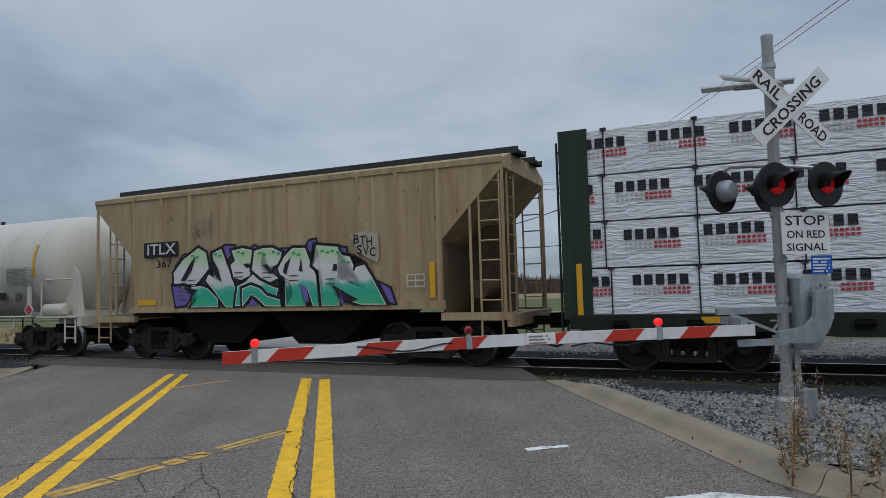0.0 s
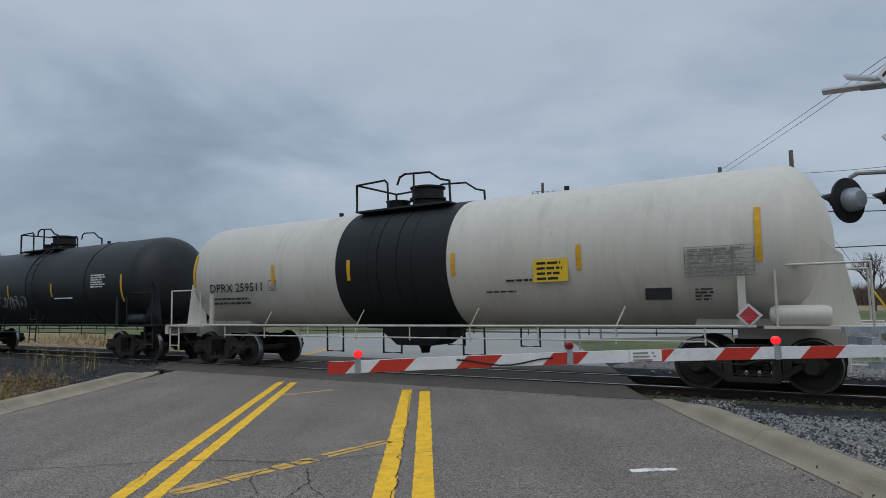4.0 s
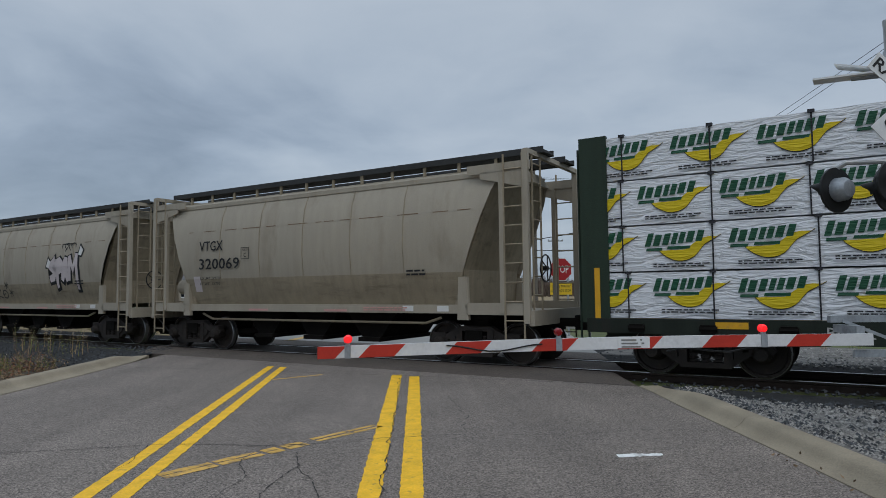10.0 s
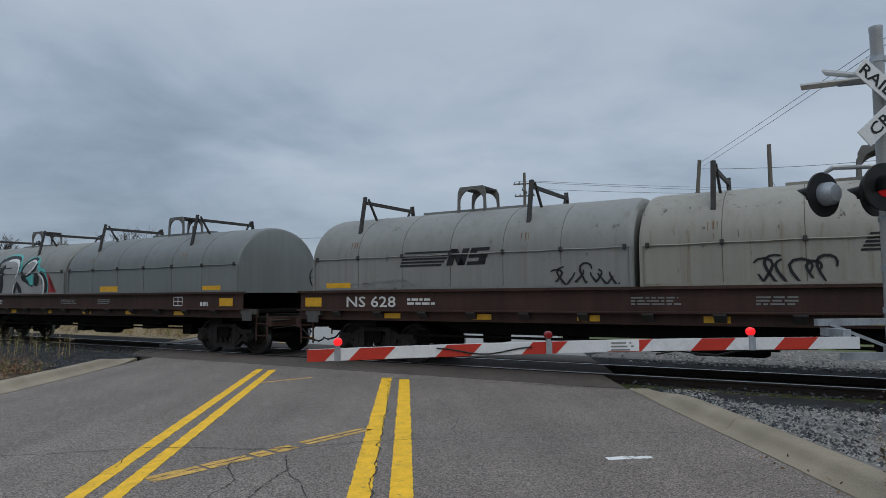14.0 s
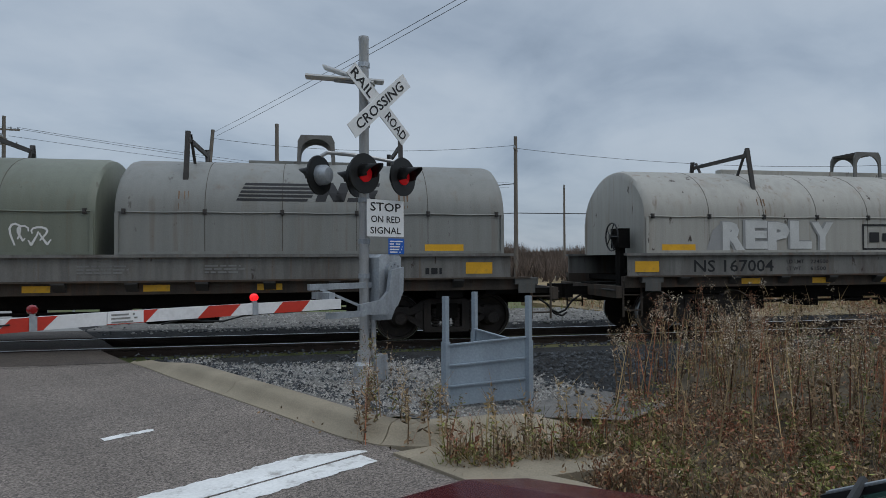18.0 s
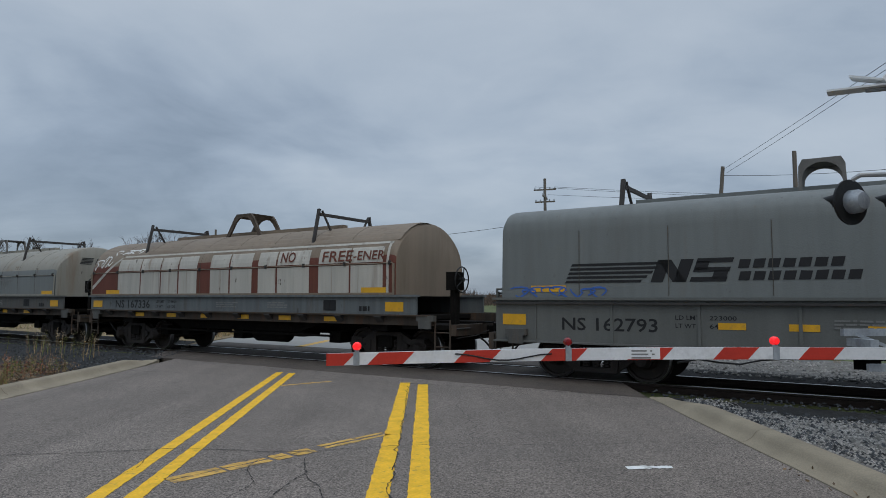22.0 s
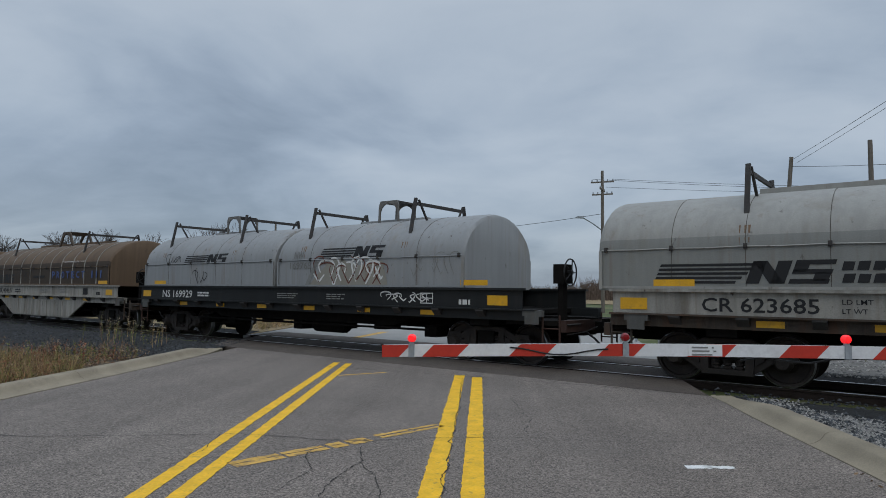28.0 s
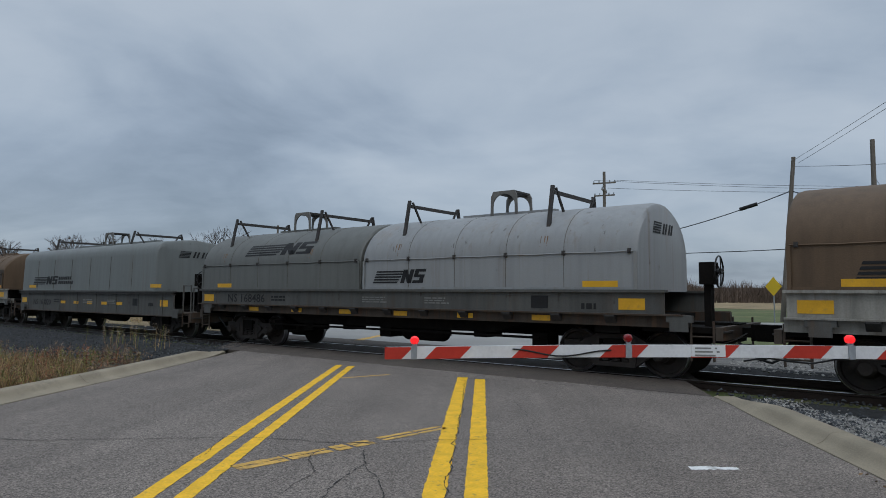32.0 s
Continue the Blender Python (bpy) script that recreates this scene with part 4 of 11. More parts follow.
for _ in range(9000):
    x, y = random.uniform(3.75, 13), random.uniform(3.3, 10.4)
    if y < road_y(x, -3.0) and (x > 6.5 + random.gauss(0, 0.25) or y > 8.4 + random.gauss(0, 0.25)) and y > 3.5 + (x - 5.3) * 0.2:
        spots.append((x, y, 0.02 if x > 4.6 else verge_z(x, y) * 0.6))
for _ in range(4500):
    x = -7.2 - 16 * random.random() ** 1.5
    spots.append((x, road_y(x, random.uniform(-7.0, -1.2)), 0.0))
stones("ballast_stones", spots, stone_dark, "dark angular ballast stones along the rails", 0.014, 0.042)
spots = []
for _ in range(2500):
    p = on_track(random.uniform(-4, 9), random.uniform(1.7, 6.0))
    spots.append((p.x, p.y, -0.02))
stones("pale_gravel", spots, stone, "pale gravel beyond the rails", 0.02, 0.055)
bm = bmesh.new()
strip(bm, [(on_track(s, y).x, on_track(s, y).y) for s, y in ((-5.2, 2.4), (9, 2.4), (7.5, 6.5), (-5, 6.5))], -0.2, -0.018)
verge_far = bmesh.new()
strip(verge_far, [(on_track(s, y).x, on_track(s, y).y) for s, y in ((8.8, 2.2), (60, 2.2), (60, 9.5), (7.2, 9.5))], -0.2, -0.012)
strip(verge_far, [(-8.6, road_y(-8.6, 2.3)), (-8.35, 22), (-8.2, 34), (-60, 72), (-60, road_y(-60, 2.3))], -0.2, -0.012)
solid("far_verge", verge_far, dry_field, "rough dry grass along the far side of the rails", "verge", kind="structure")
solid("far_gravel", bm, gravel_bed, "strip of pale gravel along the far side of the rails", "gravel", kind="structure")

# ---- rolling stock: x forward along the line, -y towards the road side, z up from the rail tops ----
RIDERS = []   # (object, distance along the train, pose on the car)
WHEELS = []   # (wheelset, distance along the train)
CACHE = {}


def cached(key, make):
    if key not in CACHE:
        CACHE[key] = make()
    return CACHE[key]


def mesh_from(bm, *mats, smooth=False, name="piece"):
    bmesh.ops.recalc_face_normals(bm, faces=bm.faces)
    if smooth:
        for f in bm.faces:
            f.smooth = True
    me = mesh_of(bm, name, *mats)
    if smooth:
        me.set_sharp_from_angle(angle=radians(38))
    return me


WHEEL_R = 0.44


def make_wheelset():
    bm = bmesh.new()
    for s in (-1, 1):
        prof = [(0.80, 0.07), (0.80, 0.15), (0.735, 0.20), (0.75, 0.36), (0.805, 0.375), (0.812, 0.420), (0.800, 0.440), (0.70, 0.441), (0.685, 0.468), (0.67, 0.468), (0.67, 0.07)]
        revolve(bm, [(s * a, r) for a, r in prof], 28, axis="y")
        for k in range(10):
            t = k * math.tau / 10
            box(bm, 0.42 * math.cos(t) - 0.008, 0.42 * math.cos(t) + 0.008, s * 0.812 - 0.004, s * 0.812 + 0.004, 0.42 * math.sin(t) - 0.008, 0.42 * math.sin(t) + 0.008)
    revolve(bm, [(-1.02, 0.0), (-1.02, 0.09), (-0.8, 0.09), (0.8, 0.09), (1.02, 0.09), (1.02, 0.0)], 10, axis="y")
    for f in bm.faces:
        c = f.calc_center_median()
        f.material_index = 1 if 0.424 < math.hypot(c.x, c.z) < 0.45 else 0
    return mesh_from(bm, wheel_mat, tread, smooth=True, name="wheelset")


def make_side_frame():
    bm = bmesh.new()
    # two tension members, two columns and a spring seat round the open windows
    for s in (-1, 1):
        prism(bm, [(s * 1.12, 0.50), (s * 1.02, 0.62), (s * 0.72, 0.62), (s * 0.38, 0.80), (s * 0.30, 0.80), (s * 0.30, 0.68), (s * 0.66, 0.51), (s * 1.04, 0.42)], -0.09, 0.09, "y")
        prism(bm, [(s * 0.98, 0.44), (s * 0.74, 0.42), (s * 0.42, 0.20), (s * 0.34, 0.20), (s * 0.34, 0.28), (s * 0.62, 0.47), (s * 0.80, 0.52)], -0.08, 0.08, "y")
        prism(bm, [(s * 0.30, 0.26), (s * 0.44, 0.26), (s * 0.44, 0.74), (s * 0.30, 0.76)], -0.11, 0.09, "y")
        prism(bm, [(s * 0.46, 0.36), (s * 0.46, 0.60), (s * 0.60, 0.54), (s * 0.60, 0.45)], -0.115, -0.06, "y")
        revolve(bm, [(-0.19, 0.0), (-0.19, 0.10), (-0.16, 0.115), (-0.08, 0.15), (0.05, 0.15)], 14, centre=(s * 0.885, 0, 0.44), axis="y")
        box(bm, s * 0.885 - 0.17, s * 0.885 + 0.17, -0.10, 0.09, 0.50, 0.66)
        for k in range(3):
            t = k * math.tau / 3 + 0.5
            rod(bm, (s * 0.885 + 0.06 * math.cos(t), -0.185, 0.44 + 0.06 * math.sin(t)), (s * 0.885 + 0.06 * math.cos(t), -0.205, 0.44 + 0.06 * math.sin(t)), 0.016, 6)
    box(bm, -0.32, 0.32, -0.10, 0.10, 0.70, 0.80)
    box(bm, -0.42, 0.42, -0.11, 0.10, 0.18, 0.27)
    return mesh_from(bm, truck_steel, name="side_frame")


def make_spring():
    prof = [(0.27, 0.0)]
    for k in range(6):
        prof += [(0.272 + k * 0.058, 0.055), (0.285 + k * 0.058, 0.080), (0.312 + k * 0.058, 0.080), (0.325 + k * 0.058, 0.055)]
    bm = revolve(bmesh.new(), prof + [(0.63, 0.0)], 9, axis="z")
    return mesh_from(bm, truck_steel, name="spring")


def truck(car, x, dist):
    bol = cached("bolster", lambda: mesh_from(box(box(bmesh.new(), -0.2, 0.2, -1.15, 1.15, 0.45, 0.72), -0.35, 0.35, -0.4, 0.4, 0.72, 0.86), under, name="truck"))
    t = part("truck", bol, under, car, at=pose(x, 0, 0))
    for y in (-1.0, 1.0):
        part("side_frame", cached("side_frame", make_side_frame), truck_steel, t, at=pose(0, y, 0, 0, 0, 0 if y < 0 else 180))
        for dx in (-0.20, 0.0, 0.20):
            part("spring", cached("spring", make_spring), truck_steel, t, at=pose(dx, y * 1.02, 0))
    for dx in (-0.885, 0.885):
        w = part("wheelset", cached("wheelset", make_wheelset), wheel_mat, t, at=pose(dx, 0, WHEEL_R))
        WHEELS.append((w, dist, dx))
    return t


def make_coupler():
    bm = bmesh.new()
    box(bm, 0.0, 0.42, -0.09, 0.09, 0.78, 0.96)
    prism(bm, [(0.42, -0.16), (0.42, 0.16), (0.60, 0.17), (0.70, 0.06), (0.62, 0.0), (0.66, -0.12), (0.56, -0.17)], 0.72, 1.02, "z")
    box(bm, -0.35, 0.05, -0.28, 0.28, 0.70, 1.04)
    return mesh_from(bm, under, name="coupler")


def make_hose():
    bm = bmesh.new()
    pts = [(0.0, -0.42, 0.75), (0.2, -0.43, 0.62), (0.38, -0.38, 0.42), (0.58, -0.30, 0.36), (0.7, -0.25, 0.42)]
    return mesh_from(rods(bm, pts, 0.022, 6), rubber, name="air_hose")


def couplings(car, L):
    for s in (1, -1):
        m = pose(s * (L / 2), 0, 0, 0, 0, 0 if s > 0 else 180)
        part("coupler", cached("coupler", make_coupler), under, car, at=m)
        part("air_hose", cached("hose", make_hose), rubber, car, at=m)


def ladder(bm, x, y, z0, z1, w=0.40, along="x", step=0.36, r=0.016):
    if along == "x":
        a, b = (x - w / 2, y), (x + w / 2, y)
    else:
        a, b = (x, y - w / 2), (x, y + w / 2)
    rod(bm, (*a, z0), (*a, z1), r * 1.4, 6)
    rod(bm, (*b, z0), (*b, z1), r * 1.4, 6)
    z = z0 + 0.12
    while z < z1:
        rod(bm, (*a, z), (*b, z), r, 5)
        z += step
    return bm


def make_brake_wheel():
    bm = bmesh.new()
    for i in range(20):
        a, b = i * math.tau / 20, (i + 1) * math.tau / 20
        rod(bm, (0, 0.28 * math.cos(a), 0.28 * math.sin(a)), (0, 0.28 * math.cos(b), 0.28 * math.sin(b)), 0.016, 5)
    for i in range(5):
        a = i * math.tau / 5
        rod(bm, (0.03, 0, 0), (0, 0.28 * math.cos(a), 0.28 * math.sin(a)), 0.013, 5)
    rod(bm, (-0.12, 0, 0), (0.05, 0, 0), 0.05, 8)
    return mesh_from(bm, lamp_black, name="brake_wheel")


def start_car(name, label, category, lead, trail, group="cars of the passing freight train"):
    dist, L = (lead + trail) / 2, lead - trail
    car = thing(name, label, category, group)
    RIDERS.append((car, dist, pose(0, 0, 0)))
    return car, dist, L


def plates(car, xs, z, y, material=reflect, w=0.55, h=0.11, name="reflector"):
    me = cached((name, w, h, material.name), lambda: mesh_from(flat_poly(bmesh.new(), [(0, 0), (w, 0), (w, h), (0, h)], 0.0), material, name=name))
    for x in xs:
        part(name, me, material, car, at=pose(x, y, z))


def small_print(car, x, y, z, rows, material, w=0.6, h=0.05, gap=0.085, seed=1, name="stencilled_data"):
    """Writing too small to read, as plain bars."""
    rnd = random.Random(seed)
    bm = bmesh.new()
    for r in range(rows):
        c, end = x, x + w * rnd.uniform(0.75, 1.0)
        while c < end:
            k = rnd.uniform(0.05, 0.22)
            flat_poly(bm, [(c, z - r * gap), (min(c + k, end), z - r * gap), (min(c + k, end), z - r * gap + h), (c, z - r * gap + h)], y)
            c += k + 0.035
    return part(name, bm, material, car)


def slanted(bm, x, z, w, h, lean, y):
    return flat_poly(bm, [(x, z), (x + w, z), (x + w + lean * h, z + h), (x + lean * h, z + h)], y)


def scrawl(car, x, y, z, w, h, material, seed, strokes=9, r=0.016, tilt=0.0, name="graffiti"):
    """Illegible tag: looping strokes of spray paint."""
    rnd = random.Random(seed)
    bm = bmesh.new()
    for k in range(strokes):
        cx = w * (k + 0.5) / strokes
        a0, sweep = rnd.uniform(0, 6.28), rnd.uniform(2.5, 5.2)
        rx, rz = w / strokes * rnd.uniform(0.45, 0.95), h * rnd.uniform(0.22, 0.5)
        prev = None
        for i in range(8):
            a = a0 + sweep * i / 7
            p = (cx + rx * math.cos(a), h / 2 + rz * math.sin(a))
            if prev:
                d = Vector((p[0] - prev[0], p[1] - prev[1])).normalized() * r
                flat_poly(bm, [(prev[0] + d.y, prev[1] - d.x), (p[0] + d.y, p[1] - d.x), (p[0] - d.y, p[1] + d.x), (prev[0] - d.y, prev[1] + d.x)], 0)
            prev = p
    return part(name, bm, material, car, at=pose(x, y, z, tilt, 0, 0))


def load_box(car, x, y, z, material, s=0.22):
    """The two-field maintenance stencil."""
    bm = bmesh.new()
    for a, b, c, d in ((0, 0, 1.5, 0.08), (0, 0.92, 1.5, 1), (0, 0, 0.06, 1), (1.44, 0, 1.5, 1), (0.72, 0, 0.78, 1), (0, 0.46, 1.5, 0.54)):
        flat_poly(bm, [(x + a * s, z + b * s), (x + c * s, z + b * s), (x + c * s, z + d * s), (x + a * s, z + d * s)], y)
    return part("maintenance_stencil", bm, material, car)


# -- coil cars --
def hood_profile(style):
    if style == "round":
        pts = [(-1.46, 1.62), (-1.46, 2.38)]
        for i in range(1, 18):
            a = math.pi - math.pi * i / 18
            pts.append((1.46 * math.cos(a), 2.38 + 1.04 * math.sin(a)))
        return pts + [(1.46, 2.38), (1.46, 1.62)]
    if style == "box":
        pts = [(-1.48, 1.55), (-1.44, 2.85)]
        for i in range(1, 7):
            a = math.pi - math.pi / 2 * i / 6
            pts.append((-0.94 + 0.50 * math.cos(a), 2.93 + 0.42 * math.sin(a)))
        pts.append((0, 3.45))
        return pts + [(-p[0], p[1]) for p in pts[-2::-1]]
    return [(-1.40, 1.30), (-1.42, 2.12), (-0.98, 2.72), (-0.4, 2.80), (0.4, 2.80), (0.98, 2.72), (1.42, 2.12), (1.40, 1.30)]


def make_hood(style, L, shell, low=None, slope=0.0):
    prof = hood_profile(style)
    bm = bmesh.new()
    ends = [(0.0, 0.94), (0.05, 0.985), (0.14, 1.0)] if style != "angular" else [(0.0, 0.93), (0.30, 1.0)]
    xs = [e[0] for e in ends] + [L - e[0] for e in reversed(ends)]
    sc = [e[1] for e in ends] + [e[1] for e in reversed(ends)]
    cz = prof[0][1]
    rings = []
    for x, k in zip(xs, sc):
        lean = 0.0
        rings.append([bm.verts.new((x + lean, y * (0.985 + 0.015 * (k - 0.94) / 0.06), cz + (z - cz) * k)) for y, z in prof])
    for g, h in zip(rings, rings[1:]):
        for i in range(len(prof) - 1):
            f = bm.faces.new((g[i], g[i + 1], h[i + 1], h[i]))
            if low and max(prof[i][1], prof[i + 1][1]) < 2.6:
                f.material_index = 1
    bm.faces.new(rings[0])
    bm.faces.new(rings[-1][::-1])
    return mesh_from(bm, *((shell, low) if low else (shell,)), smooth=True, name="hood")


def hoop(prof, x, w, t):
    """One flat band bent over a profile of (y, z)."""
    bm = bmesh.new()
    rings = []
    for i, (y, z) in enumerate(prof):
        a, b = prof[max(i - 1, 0)], prof[min(i + 1, len(prof) - 1)]
        d = Vector((b[0] - a[0], b[1] - a[1])).normalized()
        n = Vector((-d.y, d.x)) * t
        rings.append([bm.verts.new(p) for p in ((x - w / 2, y, z), (x + w / 2, y, z), (x + w / 2, y + n.x, z + n.y), (x - w / 2, y + n.x, z + n.y))])
    for g, h in zip(rings, rings[1:]):
        for i in range(4):
            bm.faces.new((g[i], g[(i + 1) % 4], h[(i + 1) % 4], h[i]))
    bm.faces.new(rings[0][::-1])
    bm.faces.new(rings[-1])
    return bm


LIMITS = {"NS 167004": ("224500", "61500"), "NS 167336": ("224900", "61100"), "CR 623685": ("221700", "64300"), "AOK 494560": ("227100", "58900"), "NS 162793": ("223000", "64000")}


def coil_car(label, lead, trail, style, hoods, sill, extra=None, belly=None, front=1.25, back=0.5, brake=-1, steel=None, number=None, num_mat=ink_black, ribs=0, rib_mat=None, lift="double", low_sill=None, num_x=1.55):
    car, dist, L = start_car("coil_car", label, "freight car", lead, trail)
    h = L / 2
    if low_sill is None and not belly and sill in (sill_grey, sill_white, sill_blue):
        low_sill = sill_rusty
    steel = steel or (sill_grey if sill in (sill_white, sill_mid) else sill)
    for s in (-1, 1):
        truck(car, s * (h - 2.03), dist)
    couplings(car, L)
    z0, z1 = {"round": (0.98, 1.60), "box": (0.76, 1.54), "angular": (0.62, 1.18)}[style]
    shelved = style == "round"
    for y in (-1, 1):
        part("side_plate", B(-h + 0.15, h - 0.9, y * 1.50 - 0.02, y * 1.50 + 0.02, z0 + {"round": 0.22, "angular": 0.42, "box": 0.0}[style], z1), sill, car)
        part("top_rail", B(-h + 0.1, h - 0.85, y * 1.50 - 0.09, y * 1.50 + 0.05, z1, z1 + 0.05), sill, car)
        low_y = 1.505 if style != "angular" else 1.56
        if style != "box":
            part("side_sill", B(-h + 0.1, h - 0.5, *sorted((y * 1.34, y * low_y)), z0, z0 + (0.22 if shelved else 0.42)), low_sill or sill, car)
        if shelved:
            part("shelf_flange", B(-h + 0.12, h - 0.55, *sorted((y * 1.50, y * 1.635)), z0 + 0.205, z0 + 0.235), low_sill or sill, car)
            k = int((L - 2.4) / 1.08)
            gus = cached(("gusset", z0), lambda: mesh_from(prism(bmesh.new(), [(1.50, z0 + 0.205), (1.63, z0 + 0.205), (1.63, z0 + 0.175), (1.51, z0 + 0.05)], -0.10, 0.10, "x"), arm_steel, name="gusset"))
            for i in range(k):
                part("gusset", gus, arm_steel, car, at=pose(-h + 1.3 + i * (L - 3.2) / (k - 1), 0, 0, 0, 0, 0 if y > 0 else 180))
        elif style == "box":
            rib = cached(("stiffener", sill.name, z0), lambda: mesh_from(B(-0.025, 0.025, -low_y - 0.035, -1.50, z0 + 0.01, z1 - 0.01), sill, name="stiffener"))
            k = 7
            for i in range(k + 1):
                part("stiffener", rib, sill, car, at=pose(-h + 1.0 + i * (L - 2.6) / k, 0, 0, 0, 0, 0 if y < 0 else 180))
            part("bottom_flange", B(-h + 0.12, h - 0.55, *sorted((y * 1.40, y * 1.60)), z0 - 0.03, z0), low_sill or sill, car)
            # dark strip modelled in place of the shadow gap below the hood lip
            part("hood_ledge", B(-h + 0.12, h - 0.9, *sorted((y * 1.44, y * 1.60)), z1 - 0.075, z1 - 0.04), arm_steel, car)
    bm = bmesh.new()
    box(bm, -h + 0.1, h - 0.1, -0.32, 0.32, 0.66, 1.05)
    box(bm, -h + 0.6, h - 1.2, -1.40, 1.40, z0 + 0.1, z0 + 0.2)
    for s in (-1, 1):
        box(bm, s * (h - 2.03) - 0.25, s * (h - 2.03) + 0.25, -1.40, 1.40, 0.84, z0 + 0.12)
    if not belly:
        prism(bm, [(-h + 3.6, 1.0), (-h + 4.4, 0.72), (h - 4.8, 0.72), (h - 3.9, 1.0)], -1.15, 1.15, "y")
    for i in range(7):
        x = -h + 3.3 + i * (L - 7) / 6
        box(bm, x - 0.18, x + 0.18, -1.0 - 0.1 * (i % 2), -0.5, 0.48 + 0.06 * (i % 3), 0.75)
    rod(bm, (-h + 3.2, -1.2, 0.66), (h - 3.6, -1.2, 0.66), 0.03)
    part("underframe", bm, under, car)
    if belly:
        for y in (-1.52, 1.46):
            part("well_side", prism(bmesh.new(), [(-h + 2.0, 1.05), (-h + 3.55, 0.36), (h - 4.8, 0.36), (h - 3.3, 1.05)], y, y + 0.06, "y"), belly, car, "deep fish-belly well plate")
        part("well_floor", B(-h + 3.55, h - 4.8, -1.5, 1.5, 0.33, 0.38), belly, car)
        me = mesh_from(B(-0.03, 0.03, -1.545, -1.52, 0.38, 1.02), belly, name="well_rib")
        for i in range(7):
            part("well_rib", me, belly, car, at=pose(-h + 4.2 + i * (L - 9.6) / 6, 0, 0))
    # end platforms
    plat = sill_rusty if sill not in (sill_black, sill_brown) else sill_brown
    drop = 0.0 if style != "round" else 0.10
    for s in (-1, 1):
        d = front if s > 0 else back
        a, b = sorted((s * (h - d - 0.1), s * h))
        part("end_platform", B(a, b, -1.42, 1.42, z0 + 0.02 - drop, z0 + 0.12 - drop), under if style == "round" else plat, car)
        part("end_sill", B(s * h - 0.06, s * h + 0.06, -1.45, 1.45, z0 - 0.20, z0 + 0.13 - drop), plat, car)
        for y in (-1.44, 1.44):
            part("step_ladder", ladder(bmesh.new(), s * (h - 0.28), y, 0.42, z0 + 0.13, w=0.38, step=0.30), plat, car)
            part("grab_iron", rods(bmesh.new(), [(s * (h - 0.09), y * 0.98, z0 - 0.05), (s * (h - 0.02) + s * 0.10, y * 0.98, z0 - 0.05), (s * (h - 0.02) + s * 0.10, y * 0.60, z0 - 0.05), (s * (h - 0.09), y * 0.60, z0 - 0.05)], 0.014, 5), arm_steel, car)
        if style == "box" or (style == "angular" and s > 0):
            for y in (-1.38, 1.38):
                part("handrail", rods(bmesh.new(), [(s * (h - 0.55), y, z0 + 0.1), (s * (h - 0.55), y, z0 + 1.0), (s * (h - 0.1), y, z0 + 1.0), (s * (h - 0.1), y, z0 + 0.1)], 0.022), steel, car)
            part("handrail", rods(bmesh.new(), [(s * (h - 0.08), -1.3, z0 + 0.1), (s * (h - 0.08), -1.3, z0 + 0.92), (s * (h - 0.08), -0.35, z0 + 0.92), (s * (h - 0.08), -0.35, z0 + 0.1)], 0.022), steel, car)
    part("uncoupling_lever", rods(bmesh.new(), [(h + 0.02, -1.35, z0 - 0.25), (h + 0.06, -0.6, z0 - 0.22), (h + 0.16, -0.2, z0 - 0.12)], 0.014, 5), arm_steel, car)
    part("air_reservoir", revolve(bmesh.new(), [(-0.65, 0.0), (-0.63, 0.16), (-0.55, 0.20), (0.55, 0.20), (0.63, 0.16), (0.65, 0.0)], 14), under, car, at=pose(0.9, -0.85, 0.62), smooth=True)
    bs = brake if brake else 1
    part("brake_stand", box(box(bmesh.new(), bs * (h - 0.30) - 0.06, bs * (h - 0.30) + 0.06, -1.0, -0.8, z0, 2.05), bs * (h - 0.3) - 0.12, bs * (h - 0.3) + 0.12, -1.08, -0.72, 1.75, 2.15), under, car)
    part("brake_wheel", cached("brake_wheel", make_brake_wheel), lamp_black, car, at=pose(bs * (h - 0.12), -0.9, 1.98, 0, 0, 0 if bs > 0 else 180))
    # hoods
    for x0, x1, m_hood, *rest in hoods:
        low = rest[0] if rest else None
        wl = x1 - x0
        hood = part("hood", make_hood(style, wl, m_hood, low), m_hood, car, at=pose(x0, 0, 0))
        if style == "round":
            nseg = max(2, int(wl / 1.25))
            clamp = cached("hood_clamp", lambda: mesh_from(box(box(bmesh.new(), -0.03, 0.03, -1.50, -1.455, 2.33, 2.42), -0.018, 0.018, -1.515, -1.49, 2.35, 2.40), arm_steel, name="clamp"))
            for y in (-1, 1):
                pts = [(0.06 + (wl - 0.12) * i / (nseg * 2), y * 1.476, 2.372 - (0.012 if i % 2 else 0.0)) for i in range(nseg * 2 + 1)]
                part("seam_rail", rods(bmesh.new(), pts, 0.013, 5), m_hood, hood)
                for i in range(nseg + 1):
                    part("clamp", clamp, arm_steel, hood, at=pose(0.15 + (wl - 0.3) * i / nseg, 0, 0, 0, 0, 0 if y < 0 else 180))
                for x in (0.04, wl - 0.04):
                    part("corner_strap", B(x - 0.03, x + 0.03, *sorted((y * 1.472, y * 1.486)), 1.64, 2.36), m_hood, hood)
                part("hood_lip", B(0.02, wl - 0.02, *sorted((y * 1.462, y * 1.482)), 1.655, 1.70), m_hood, hood)
            if not ribs:
                for i in range(1, nseg):
                    part("plate_seam", hoop(hood_profile(style), 0.15 + (wl - 0.3) * i / nseg, 0.010, 0.004), seam_dirt, hood)
        elif style == "box":
            nseg = max(2, int(wl / 1.45))
